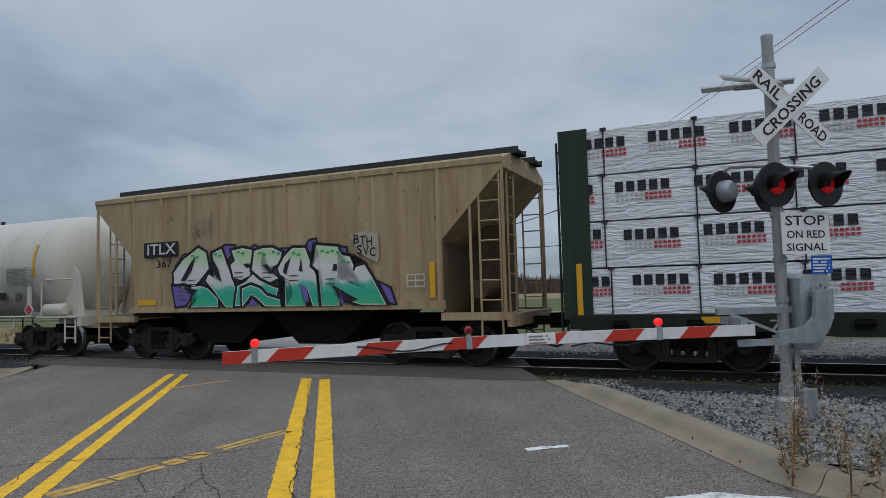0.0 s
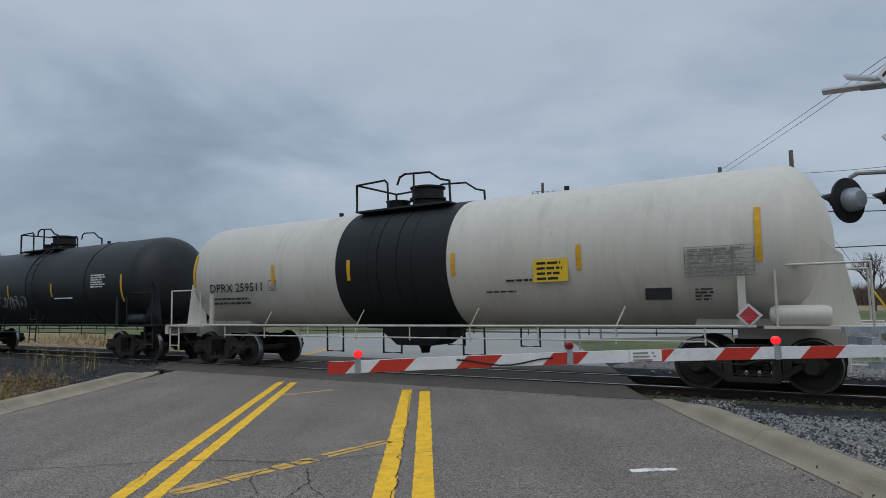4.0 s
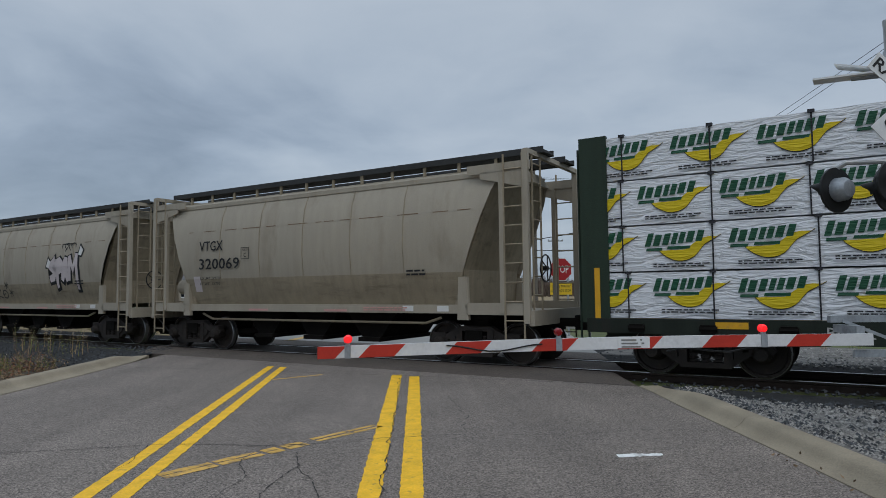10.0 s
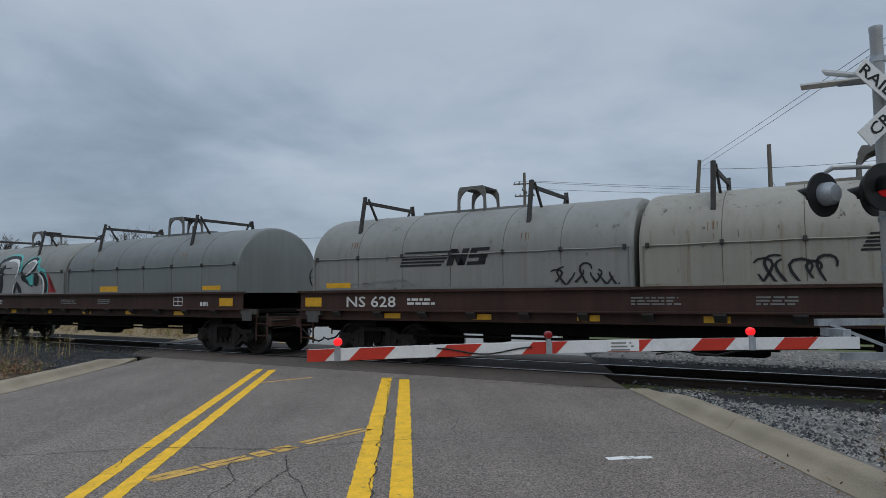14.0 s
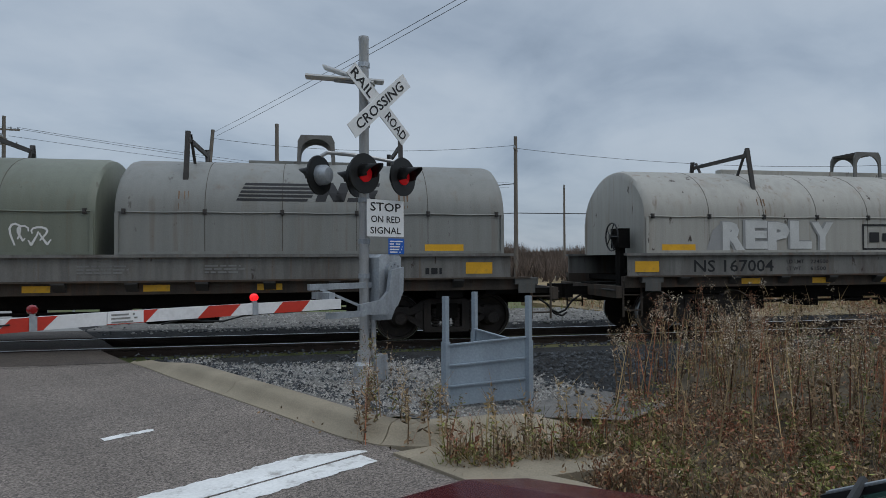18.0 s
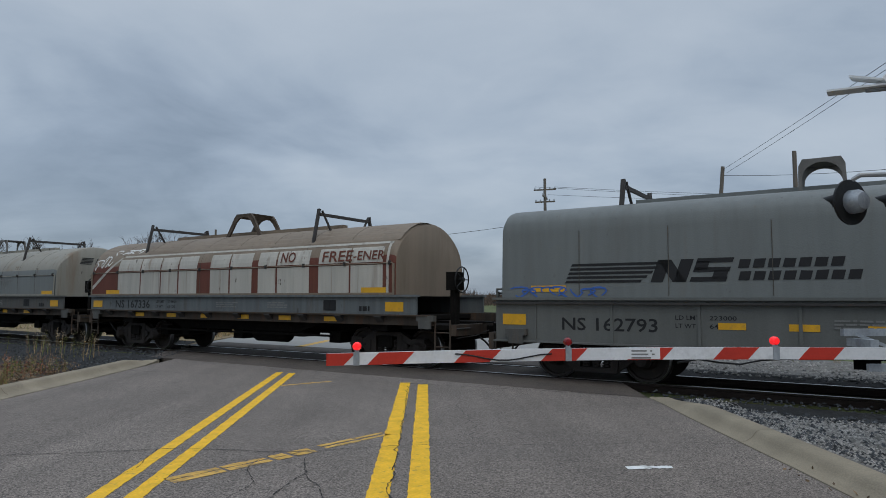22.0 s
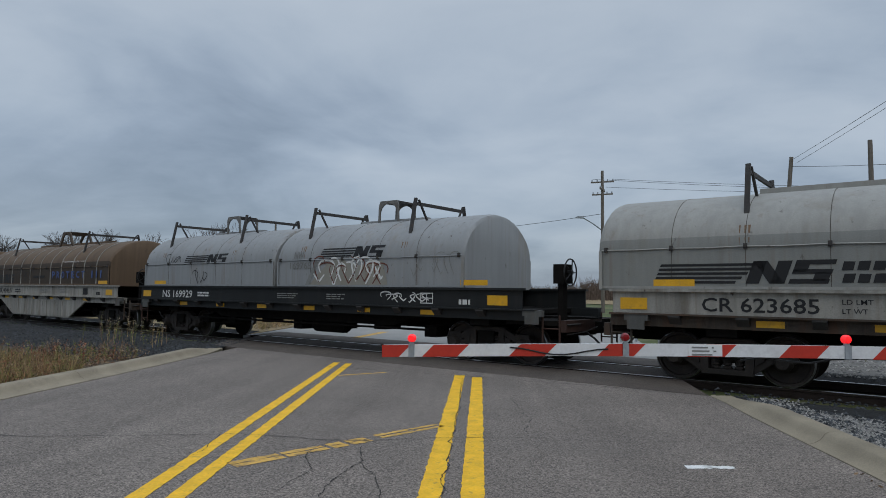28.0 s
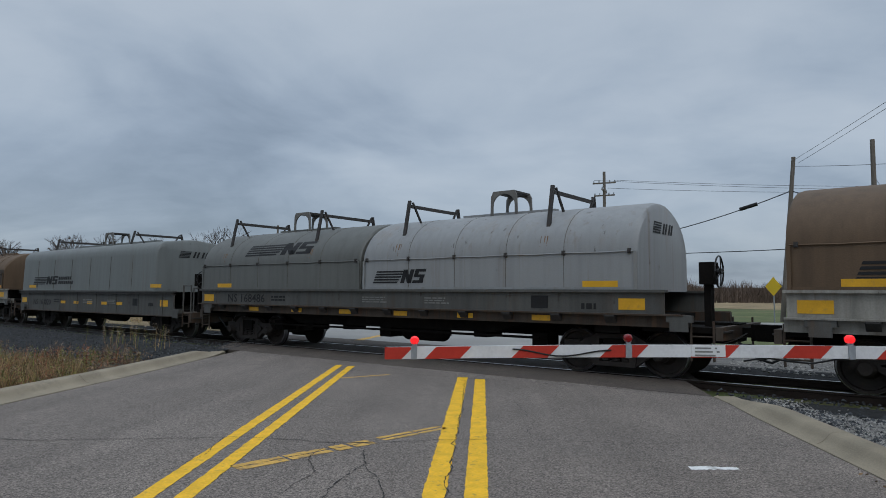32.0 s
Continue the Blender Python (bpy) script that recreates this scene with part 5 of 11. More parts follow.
            for i in range(1, nseg):
                x = wl * i / nseg
                for y in (-1, 1):
                    part("plate_seam", beam(bmesh.new(), (x, y * 1.482, 1.62), (x, y * 1.444, 2.85), 0.010, 0.012), seam_dirt, hood)
            for y in (-1, 1):
                part("hood_lip", B(0.02, wl - 0.02, *sorted((y * 1.47, y * 1.50)), 1.56, 1.60), m_hood, hood)
        if ribs:
            for i in range(1, ribs + 1):
                part("hood_rib", hoop(hood_profile(style), wl * i / (ribs + 1), 0.045 if rib_mat else 0.03, 0.018), rib_mat or m_hood, hood)
        top = {"round": 3.42, "box": 3.45, "angular": 2.80}[style]
        # guide arms and lifting bracket
        if style != "angular":
            spots = (0.205, 0.775) if wl > 9 else (0.16, 0.72)
            for gx in spots:
                x = wl * gx
                zc, yc = (2.98, 1.22) if style == "round" else (3.2, 1.15)
                bm = bmesh.new()
                for y in (-1, 1):
                    beam(bm, (x, y * yc, zc - 0.18), (x, y * (yc - 0.22), 3.84), 0.085, 0.05)
                    box(bm, x - 0.12, x + 0.12, y * yc - 0.05, y * yc + 0.05, zc - 0.24, zc - 0.15)
                    beam(bm, (x + 0.05, y * (yc - 0.62), top - 0.12), (x + 0.03, y * (yc - 0.30), 3.80), 0.045, 0.04)
                beam(bm, (x + 0.02, -yc + 0.24, 3.70), (x + 0.02, yc - 0.24, 3.70), 0.045, 0.08)
                part("guide_arm", bm, arm_steel, hood, "dark rusty steel guide frame over the hood")
                if style == "round":
                    rnd = random.Random(int(x * 100) + int(h * 1000))
                    for dx in (-0.07, 0.02, 0.08):
                        w, ln = rnd.uniform(0.008, 0.022), rnd.uniform(0.15, 0.36)
                        decal(hood, [(x + dx - w, 2.74), (x + dx + w, 2.74), (x + dx + w * 0.3, 2.74 - ln), (x + dx - w * 0.3, 2.74 - ln)], stain_run, ROUND, 0.003, "rust_run")
            a, b = (spots if wl > 9 or style == "box" else (0.30, 0.66))
            part("ridge_beam", B(wl * a, wl * b, -0.10, 0.10, top - 0.01, top + (0.10 if wl > 9 else 0.06)), m_hood, hood)
            cx = wl * 0.49
            if lift == "double":
                arc = [(cx + 0.30 * math.cos(math.pi * i / 12), top + 0.20 + 0.27 * math.sin(math.pi * i / 12)) for i in range(13)]
                inner = [(cx + 0.30, top - 0.12)] + arc + [(cx - 0.30, top - 0.12)]
                outer = [(cx + 0.37, top - 0.12), (cx + 0.35, top + 0.42), (cx + 0.29, top + 0.54), (cx - 0.29, top + 0.54), (cx - 0.35, top + 0.42), (cx - 0.37, top - 0.12)]
                for y in (-0.36, 0.32):
                    part("lifting_bracket", prism(bmesh.new(), outer + inner[::-1], y, y + 0.04, "y"), galv_dull, hood)
                part("lifting_strap", B(cx - 0.29, cx + 0.29, -0.32, 0.32, top + 0.49, top + 0.535), arm_steel, hood)
            else:
                outer = [(cx - 0.78, top - 0.10), (cx - 0.40, top + 0.50), (cx - 0.30, top + 0.60), (cx + 0.30, top + 0.60), (cx + 0.40, top + 0.50), (cx + 0.78, top - 0.10)]
                inner = [(cx + 0.65, top - 0.10), (cx + 0.33, top + 0.36), (cx + 0.20, top + 0.47), (cx, top + 0.51), (cx - 0.20, top + 0.47), (cx - 0.33, top + 0.36), (cx - 0.65, top - 0.10)]
                tone = arm_steel if m_hood is hood_cream else lift_brown
                for y in (-0.44, 0.38):
                    part("lifting_bracket", prism(bmesh.new(), outer + inner, y, y + 0.06, "y"), tone, hood)
                part("lifting_strap", prism(bmesh.new(), outer[2:4] + inner[2:5], -0.38, 0.38, "y"), tone, hood)
    if number:
        write(number, car, -h + num_x, -1.526 if style != "angular" else -1.566, z0 + {"round": 0.29, "box": 0.22, "angular": 0.16}[style], 0.135 * len(number) + 0.55, 0.24, num_mat)
        x = -h + num_x + 0.135 * len(number) + 0.85
        if number in LIMITS:
            for row, (word, val) in enumerate(zip(("LD LMT", "LT WT"), LIMITS[number])):
                write(word, car, x, -1.526, z0 + 0.45 - 0.14 * row, 0.40 if row == 0 else 0.33, 0.075, num_mat, bold=0.006)
                write(val, car, x + 0.55, -1.526, z0 + 0.45 - 0.14 * row, 0.42 if row == 0 else 0.36, 0.075, num_mat, bold=0.006)
        else:
            small_print(car, x, -1.526 if style != "angular" else -1.566, z0 + (0.43 if style != "angular" else 0.30), 2, num_mat, 0.75, seed=len(number) + int(h * 10))
    return car, h


# -- tank cars --
def tank_car(label, lead, trail, shell, banded=None, number=None, ink=ink_black, black=False, mid=0.0):
    car, dist, L = start_car("tank_car", label, "tank car", lead, trail)
    h = L / 2
    for s in (-1, 1):
        truck(car, s * (h - 1.95), dist)
    couplings(car, L)
    r, cz, e = 1.47, 2.48, h - 0.66
    prof = [(-e, 0.0)]
    for i in range(1, 8):
        a = math.pi / 2 * i / 7
        prof.append((-e + 0.75 * (1 - math.cos(a)), r * math.sin(a)))
    prof += [(-p[0], p[1]) for p in prof[::-1]]
    bm = revolve(bmesh.new(), prof, 40, centre=(0, 0, cz))
    part("tank", bm, shell, car, smooth=True)
    if banded:
        bm = revolve(bmesh.new(), [(-1.56, r - 0.01), (-1.56, r + 0.012), (1.56, r + 0.012), (1.56, r - 0.01)], 40, centre=(0, 0, cz))
        part("band", bm, banded, car, "broad black band round the middle of the tank", at=pose(mid, 0, 0), smooth=True)
        bm = bmesh.new()
        prism(bm, [(-0.9, 0.9), (-0.5, 0.62), (0.5, 0.62), (0.9, 0.9), (0.9, 1.2), (-0.9, 1.2)], -0.45, 0.45, "y")
        part("bottom_skid", bm, banded, car, at=pose(mid, 0, 0))
    for x in ([-0.62, 0.62] if banded else [-4.3, 0.4, 4.3]):
        bm = revolve(bmesh.new(), [(x - 0.015, r), (x - 0.015, r + 0.019), (x + 0.015, r + 0.019), (x + 0.015, r)], 40, centre=(0, 0, cz))
        part("weld_seam", bm, banded or shell, car, at=pose(mid, 0, 0), smooth=True)
    steel = black_tank if black else white_tank
    bm = bmesh.new()
    for s in (-1, 1):
        box(bm, s * (h - 1.1) - 1.15, s * (h - 1.1) + 1.15, -0.33, 0.33, 0.74, 1.12)
        box(bm, s * h - 0.07, s * h + 0.07, -1.4, 1.4, 0.86, 1.10)
        prism(bm, [(s * (h - 2.9), 1.1), (s * (h - 0.95), 1.1), (s * (h - 1.25), 1.72), (s * (h - 2.6), 1.72)], -0.75, 0.75, "y")
    part("stub_sill", bm, under if black else steel, car)
    for s in (-1, 1):
        bm = bmesh.new()
        for y in (-0.95, 0.95):
            prism(bm, [(s * (h - 1.25), 1.1), (s * (h - 0.35), 1.1), (s * (h - 0.55), 2.25), (s * (h - 0.95), 2.62)], y - 0.012, y + 0.012, "y")
        box(bm, s * (h - 0.85) - 0.85, s * (h - 0.85) + 0.85, -1.42, -0.85, 1.08, 1.13)
        box(bm, s * (h - 0.85) - 0.85, s * (h - 0.85) + 0.85, 0.85, 1.42, 1.08, 1.13)
        part("head_brace", bm, steel, car)
        bm = bmesh.new()
        for y in (-1.38, 1.38):
            rods(bm, [(s * (h - 1.5), y, 1.1), (s * (h - 1.5), y, 2.1), (s * (h - 0.2), y, 2.1), (s * (h - 0.2), y, 1.1)], 0.02)
            ladder(bm, s * (h - 0.35), y, 0.42, 1.1, w=0.4, step=0.3)
            box(bm, s * (h - 2.0) - 0.06, s * (h - 2.0) + 0.06, y - 0.03, y + 0.03, 1.1, 1.95)
        part("end_handrail", bm, steel, car)
    bm = bmesh.new()
    for y in (-1.42, 1.42):
        rod(bm, (-h + 1.8, y, 1.12), (h - 1.8, y, 1.12), 0.028)
        rod(bm, (-h + 2.6, y, 0.86), (h - 2.6, y, 0.86), 0.018)
        for i in range(9):
            x = -h + 2.6 + i * (L - 5.2) / 8
            rod(bm, (x, y, 0.80), (x, y, 1.12), 0.016)
            if i % 2:
                beam(bm, (x, y, 1.10), (x + 0.16, y * 0.92, 1.48), 0.05, 0.02)
    part("side_rail", bm, steel, car)
    if banded:
        for x in (mid - 1.9, mid - 0.2, mid + 1.9):
            for y in (-1.38, 1.38):
                part("step", rods(bmesh.new(), [(x, y, 1.12), (x, y, 0.52), (x + 0.5, y, 0.52), (x + 0.5, y, 1.12)], 0.02, 5), banded, car)
        part("bottom_outlet", revolve(bmesh.new(), [(0.42, 0.0), (0.42, 0.10), (0.52, 0.12), (0.66, 0.20), (0.80, 0.22)], 12, centre=(mid, 0, 0), axis="z"), banded, car, smooth=True)
    # top works
    tb = band_black if banded or black else shell
    bm = revolve(bmesh.new(), [(3.9, 0.38), (4.10, 0.38), (4.12, 0.45), (4.17, 0.45), (4.18, 0.39), (4.38, 0.39), (4.40, 0.44), (4.44, 0.44), (4.47, 0.30), (4.47, 0.0)], 18, centre=(0.15, 0, 0), axis="z")
    part("valve_bonnet", bm, tb, car, at=pose(mid, 0, 0), smooth=True)
    bm = revolve(bmesh.new(), [(3.9, 0.3), (4.14, 0.3), (4.18, 0.33), (4.2, 0.0)], 14, centre=(-0.75, 0, 0), axis="z")
    part("manway", bm, tb, car, at=pose(mid, 0, 0), smooth=True)
    bm = bmesh.new()
    box(bm, -1.45, 1.25, -0.85, 0.85, 3.86, 3.90)
    part("top_platform", bm, grating, car, at=pose(mid, 0, 0))
    bm = bmesh.new()
    bm.free()
    for y in (-0.82, 0.82):
        part("top_railing", rods(bmesh.new(), [(-1.42, y, 3.88), (-1.42, y, 4.55), (-0.55, y, 4.58), (-0.47, y, 4.50), (-0.45, y, 3.88)], 0.026), band_black, car, at=pose(mid, 0, 0))
        part("top_railing", rods(bmesh.new(), [(-0.18, y, 4.42), (-0.10, y, 4.60), (0.05, y, 4.66), (0.75, y, 4.62), (1.05, y, 4.42), (1.28, y, 4.36), (1.30, y, 3.88)], 0.026), band_black, car, at=pose(mid, 0, 0))
    part("top_railing", rods(bmesh.new(), [(-1.42, -0.82, 4.55), (-1.42, 0.82, 4.55)], 0.026), band_black, car, at=pose(mid, 0, 0))
    part("top_railing", rods(bmesh.new(), [(0.30, -0.82, 4.65), (0.30, -0.82, 3.88)], 0.026), band_black, car, at=pose(mid, 0, 0))
    arc = [radians(215 - i * 13) for i in range(9)]
    if black:
        bm = bmesh.new()
        for x in (-0.22, 0.22):
            rods(bm, [(x, (r + 0.12) * math.cos(a), cz + (r + 0.12) * math.sin(a)) for a in arc] , 0.02)
            rods(bm, [(x, -1.35, 1.7), (x, -1.4, 0.5)], 0.02)
        for a in arc:
            rod(bm, (-0.22, (r + 0.12) * math.cos(a), cz + (r + 0.12) * math.sin(a)), (0.22, (r + 0.12) * math.cos(a), cz + (r + 0.12) * math.sin(a)), 0.014)
        for z in (0.6, 0.95, 1.3):
            rod(bm, (-0.22, -1.4, z), (0.22, -1.4, z), 0.014)
        part("ladder", bm, band_black, car, at=pose(mid + 0.9, 0, 0))
    else:
        for x in (-0.35, 0.20):
            part("band_strap", hoop([((r + 0.012) * math.cos(a), cz + (r + 0.012) * math.sin(a)) for a in arc], x, 0.07, 0.018), band_black, car, at=pose(mid, 0, 0))
    bm = bmesh.new()
    for x in (-3.2, 3.2):
        rod(bm, (x, 0, 3.9), (x, 0, 4.06), 0.06, 8)
    part("vent", bm, band_black, car)
    part("air_tank", revolve(bmesh.new(), [(h - 1.64, 0.0), (h - 1.60, 0.13), (h - 1.52, 0.17), (h - 0.82, 0.17), (h - 0.74, 0.13), (h - 0.70, 0.0)], 14, centre=(0, -1.22, 1.29)), steel, car, smooth=True)

    def on_shell(z):
        return -math.sqrt(max(0.0, (r + 0.012) ** 2 - (z - cz) ** 2)) - 0.006
    marks = ((-h + 1.45, 1.85, 0.84), (-3.86, 2.09, 0.45), (-2.43, 2.09, 0.45), (-0.90, 2.10, 0.46), (2.2, 2.09, 0.45), (h - 1.75, 1.85, 0.84)) if black else ((-h + 1.3, 2.18, 0.90), (-4.29, 2.17, 0.48), (mid - 1.20, 2.17, 0.48), (mid + 1.68 - 0.62 * (mid > -0.1), 2.17, 0.48), (3.91, 2.17, 0.48), (h - 1.75, 2.18, 0.90))
    for x, zl, hh in marks:
        bm = bmesh.new()
        n = 4
        for i in range(n):
            za, zb = zl + hh * i / n, zl + hh * (i + 1) / n
            vs = [bm.verts.new(p) for p in ((x, on_shell(za), za), (x + 0.1, on_shell(za), za), (x + 0.1, on_shell(zb), zb), (x, on_shell(zb), zb))]
            bm.faces.new(vs)
        part("reflector", bm, reflect, car)
    if number:
        write(number, car, -h + 2.05, on_shell(2.2) - 0.014, 2.0, 2.05, 0.23, ink, tilt=94)
        if number == "DPRX 259218":
            write("LD LMT  211300LB  95850KG", car, -h + 2.12, on_shell(1.85) - 0.012, 1.81, 1.66, 0.075, ink, tilt=97, bold=0.006)
            write("LT WT   74700LB  33900KG", car, -h + 2.14, on_shell(1.72) - 0.012, 1.68, 1.62, 0.075, ink, tilt=99, bold=0.006)
        else:
            small_print(car, -h + 2.1, on_shell(1.9) - 0.01, 1.80, 2, ink, 1.7, 0.055, 0.12, seed=3)
        if black:
            small_print(car, h - 3.4, on_shell(2.5), 2.7, 6, ink_white, 0.85, 0.045, 0.075, seed=5)
        else:
            # ruled test table, with illegible entries
            bm = bmesh.new()
            for i in range(8):
                flat_poly(bm, [(h - 2.87, 1.97 + i * 0.07), (h - 1.77, 1.97 + i * 0.07), (h - 1.77, 1.978 + i * 0.07), (h - 2.87, 1.978 + i * 0.07)], on_shell(1.97 + i * 0.07))
            for i in range(4):
                x = h - 2.87 + (0.0, 0.42, 0.76, 1.09)[i]
                flat_poly(bm, [(x, 1.97), (x + 0.01, 1.97), (x + 0.01, 2.46), (x, 2.46)], on_shell(2.2) - 0.004)
            part("test_table", bm, ink_grey, car)
            small_print(car, h - 2.82, on_shell(2.4) - 0.003, 2.41, 7, ink_grey, 1.0, 0.022, 0.07, seed=5)
            small_print(car, h - 2.75, on_shell(1.7) - 0.012, 1.80, 5, ink_black, 0.32, 0.03, 0.06, seed=15)
            small_print(car, 1.9, on_shell(1.8) - 0.012, 1.79, 1, ink_black, 0.8, 0.03, seed=16)
        small_print(car, 2.4, on_shell(2.0) - 0.02, 2.0, 1, ink, 1.2, 0.04, seed=6)
    if number:
        bm = bmesh.new()
        for q in ((0, 0.012, 0, 0.27), (0.258, 0.27, 0, 0.27), (0, 0.27, 0, 0.012), (0, 0.27, 0.258, 0.27)):
            flat_poly(bm, [(-h + 4.3 + q[0], 2.0 + q[2]), (-h + 4.3 + q[1], 2.0 + q[2]), (-h + 4.3 + q[1], 2.0 + q[3]), (-h + 4.3 + q[0], 2.0 + q[3])], on_shell(2.1) - 0.02)
        part("plate_stencil", bm, ink, car)
        write("C", car, -h + 4.39, on_shell(2.1) - 0.022, 2.04, 0.09, 0.10, ink, bold=0.005)
    if number in ("DPRX 259345", "CGTX 30206"):
        a, b, z0, z1, m = (-h + 2.0, -h + 4.1, 1.55, 1.80, ink_black) if not black else (-1.5, 0.4, 1.68, 2.2, ink_white)
        tag(car, a, b, z0, z1, m, skin_of("tank"), 41, 12, 0.012)
    if not black:
        plates(car, [3.02], 1.97, on_shell(2.2) - 0.012, sign_yellow, 0.72, 0.44, "notice_plate")
        small_print(car, 3.10, on_shell(2.2) - 0.018, 2.31, 4, ink_black, 0.56, 0.045, 0.10, seed=17, name="notice_print")
        plates(car, [h - 3.60], 1.58, on_shell(1.7) - 0.03, ink_black, 0.46, 0.23, "data_plate")
        bm = flat_poly(bmesh.new(), [(0, -0.2), (0.2, 0), (0, 0.2), (-0.2, 0)], 0)
        part("hazard_placard", bm, spray_white, car, at=pose(h - 1.90, -1.46, 1.30))
        bm = flat_poly(bmesh.new(), [(0, -0.15), (0.15, 0), (0, 0.15), (-0.15, 0)], 0)
        part("hazard_placard", bm, wrap_red, car, at=pose(h - 1.90, -1.468, 1.30))
    return car, h


# -- covered hoppers --
def roof_walk(car, h, z):
    for y in (-0.62, 0.62):
        part("walk_grating", B(-h + 0.2, h + 0.1, y - 0.265, y + 0.265, z, z + 0.05), grating, car)
        for e in (-0.28, 0.28):
            part("walk_edge", B(-h + 0.2, h + 0.1, y + e - 0.01, y + e + 0.01, z - 0.02, z + 0.11), grating, car)
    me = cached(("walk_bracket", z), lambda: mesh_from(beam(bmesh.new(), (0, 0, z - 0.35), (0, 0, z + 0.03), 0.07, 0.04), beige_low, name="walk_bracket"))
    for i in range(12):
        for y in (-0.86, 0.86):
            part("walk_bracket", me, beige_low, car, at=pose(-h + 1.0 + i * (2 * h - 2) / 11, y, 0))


def flat_hopper(label, lead, trail):
    car, dist, L = start_car("covered_hopper", label, "hopper car", lead, trail)
    h = L / 2
    for s in (-1, 1):
        truck(car, s * (h - 1.85), dist)
    couplings(car, L)
    part("body", prism(bmesh.new(), [(-h + 0.05, 4.02), (-h + 0.05, 3.86), (-h + 1.35, 2.52), (-h + 1.35, 1.26), (h - 1.35, 1.26), (h - 1.35, 2.52), (h - 0.05, 3.86), (h - 0.05, 4.02)], -1.5, 1.5, "y"), tan_paint, car)
    bm = prism(bmesh.new(), [(-1.5, 4.02), (-0.95, 4.22), (0.95, 4.22), (1.5, 4.02)], -h + 0.05, h - 0.05, "x")
    part("roof", bm, tan_paint, car)
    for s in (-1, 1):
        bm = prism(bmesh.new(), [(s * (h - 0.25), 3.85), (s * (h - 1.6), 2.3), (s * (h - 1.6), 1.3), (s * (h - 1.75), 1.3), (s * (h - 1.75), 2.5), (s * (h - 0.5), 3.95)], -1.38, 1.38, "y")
        # slope, web and end sheet coloured dark for the shaded end bay
        part("slope_sheet", bm, shaded_tan, car)
        part("end_web", B(*sorted((s * (h - 0.30), s * (h - 1.7))), -0.05, 0.05, 1.05, 2.9), shaded_tan, car)
        part("end_sheet", B(*sorted((s * (h - 1.36), s * (h - 1.32))), -1.44, 1.44, 1.05, 2.5), shaded_tan, car)
        part("air_reservoir", revolve(bmesh.new(), [(-0.9, 0.0), (-0.9, 0.2), (0.2, 0.2), (0.2, 0.0)], 12, centre=(0, 0, 0), axis="y"), shaded_tan, car, at=pose(s * (h - 0.8), 0, 1.55), smooth=True)
    rib = cached("tan_rib", lambda: mesh_from(prism(bmesh.new(), [(-0.045, -1.5), (-0.03, -1.545), (0.03, -1.545), (0.045, -1.5)], 1.30, 4.0, "z"), tan_paint, name="side_rib"))
    for i in range(10):
        x = -h + 1.40 + i * (2 * h - 2.8) / 9
        part("side_rib", rib, tan_paint, car, at=pose(x, 0, 0))
        part("side_rib", rib, tan_paint, car, at=pose(x, 0, 0, 0, 0, 180))
    bm = bmesh.new()
    box(bm, -h + 1.3, h - 1.3, -1.54, -1.46, 1.18, 1.34)
    box(bm, -h + 1.3, h - 1.3, 1.46, 1.54, 1.18, 1.34)
    box(bm, -h + 0.05, h - 0.05, -1.53, -1.47, 3.95, 4.06)
    part("side_chord", bm, tan_paint, car)
    for x in (-1.55, 1.15):
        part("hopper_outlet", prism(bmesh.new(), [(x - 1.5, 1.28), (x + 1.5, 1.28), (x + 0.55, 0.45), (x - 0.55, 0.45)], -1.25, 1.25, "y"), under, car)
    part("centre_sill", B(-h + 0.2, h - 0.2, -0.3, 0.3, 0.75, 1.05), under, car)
    for s in (-1, 1):
        bm = bmesh.new()
        box(bm, s * h - 0.06, s * h + 0.06, -1.45, 1.45, 0.82, 1.06)
        a, b = sorted((s * (h - 1.4), s * h))
        box(bm, a, b, -1.48, -1.36, 0.95, 1.1)
        box(bm, a, b, 1.36, 1.48, 0.95, 1.1)
        box(bm, a, b, -1.3, 1.3, 1.0, 1.05)
        for y in (-1.46, 1.46):
            rod(bm, (s * (h - 0.08), y, 0.95), (s * (h - 0.08), y, 3.95), 0.035)
            rod(bm, (s * (h - 0.75), y, 0.95), (s * (h - 0.75), y, 3.2), 0.03)
            ladder(bm, s * (h - 0.35), y, 0.45, 3.95 if s > 0 else 2.6, w=0.42, step=0.38)
        ladder(bm, s * (h - 0.1), -0.9, 0.95, 4.0, w=0.42, along="y", step=0.38)
        part("end_frame", bm, tan_paint, car)
    roof_walk(car, h, 4.24)
    write("ITLX", car, -3.62, -1.56, 2.58, 0.92, 0.26, ink_white)
    bm = flat_poly(bmesh.new(), [(-3.75, 2.52), (-2.63, 2.52), (-2.63, 2.88), (-3.75, 2.88)], -1.548)
    part("number_panel", bm, ink_black, car)
    write("367", car, -3.32, -1.556, 2.26, 0.5, 0.19, ink_black)
    plates(car, [-h + 1.6], 1.36, -1.552, reflect, 0.6, 0.14)
    plates(car, [h - 1.6], 1.40, -1.552, reflect, 0.12, 0.7)
    small_print(car, -2.65, -1.55, 1.75, 4, ink_grey, 0.35, 0.05, 0.1, seed=8)
    load_box(car, 3.45, -1.552, 1.62, ink_white, 0.26)
    # wild-style lettering: shadow, outline, and a fill that runs from mint through pale to green
    skin = skin_of("flat", -1.546)
    deep = [0]

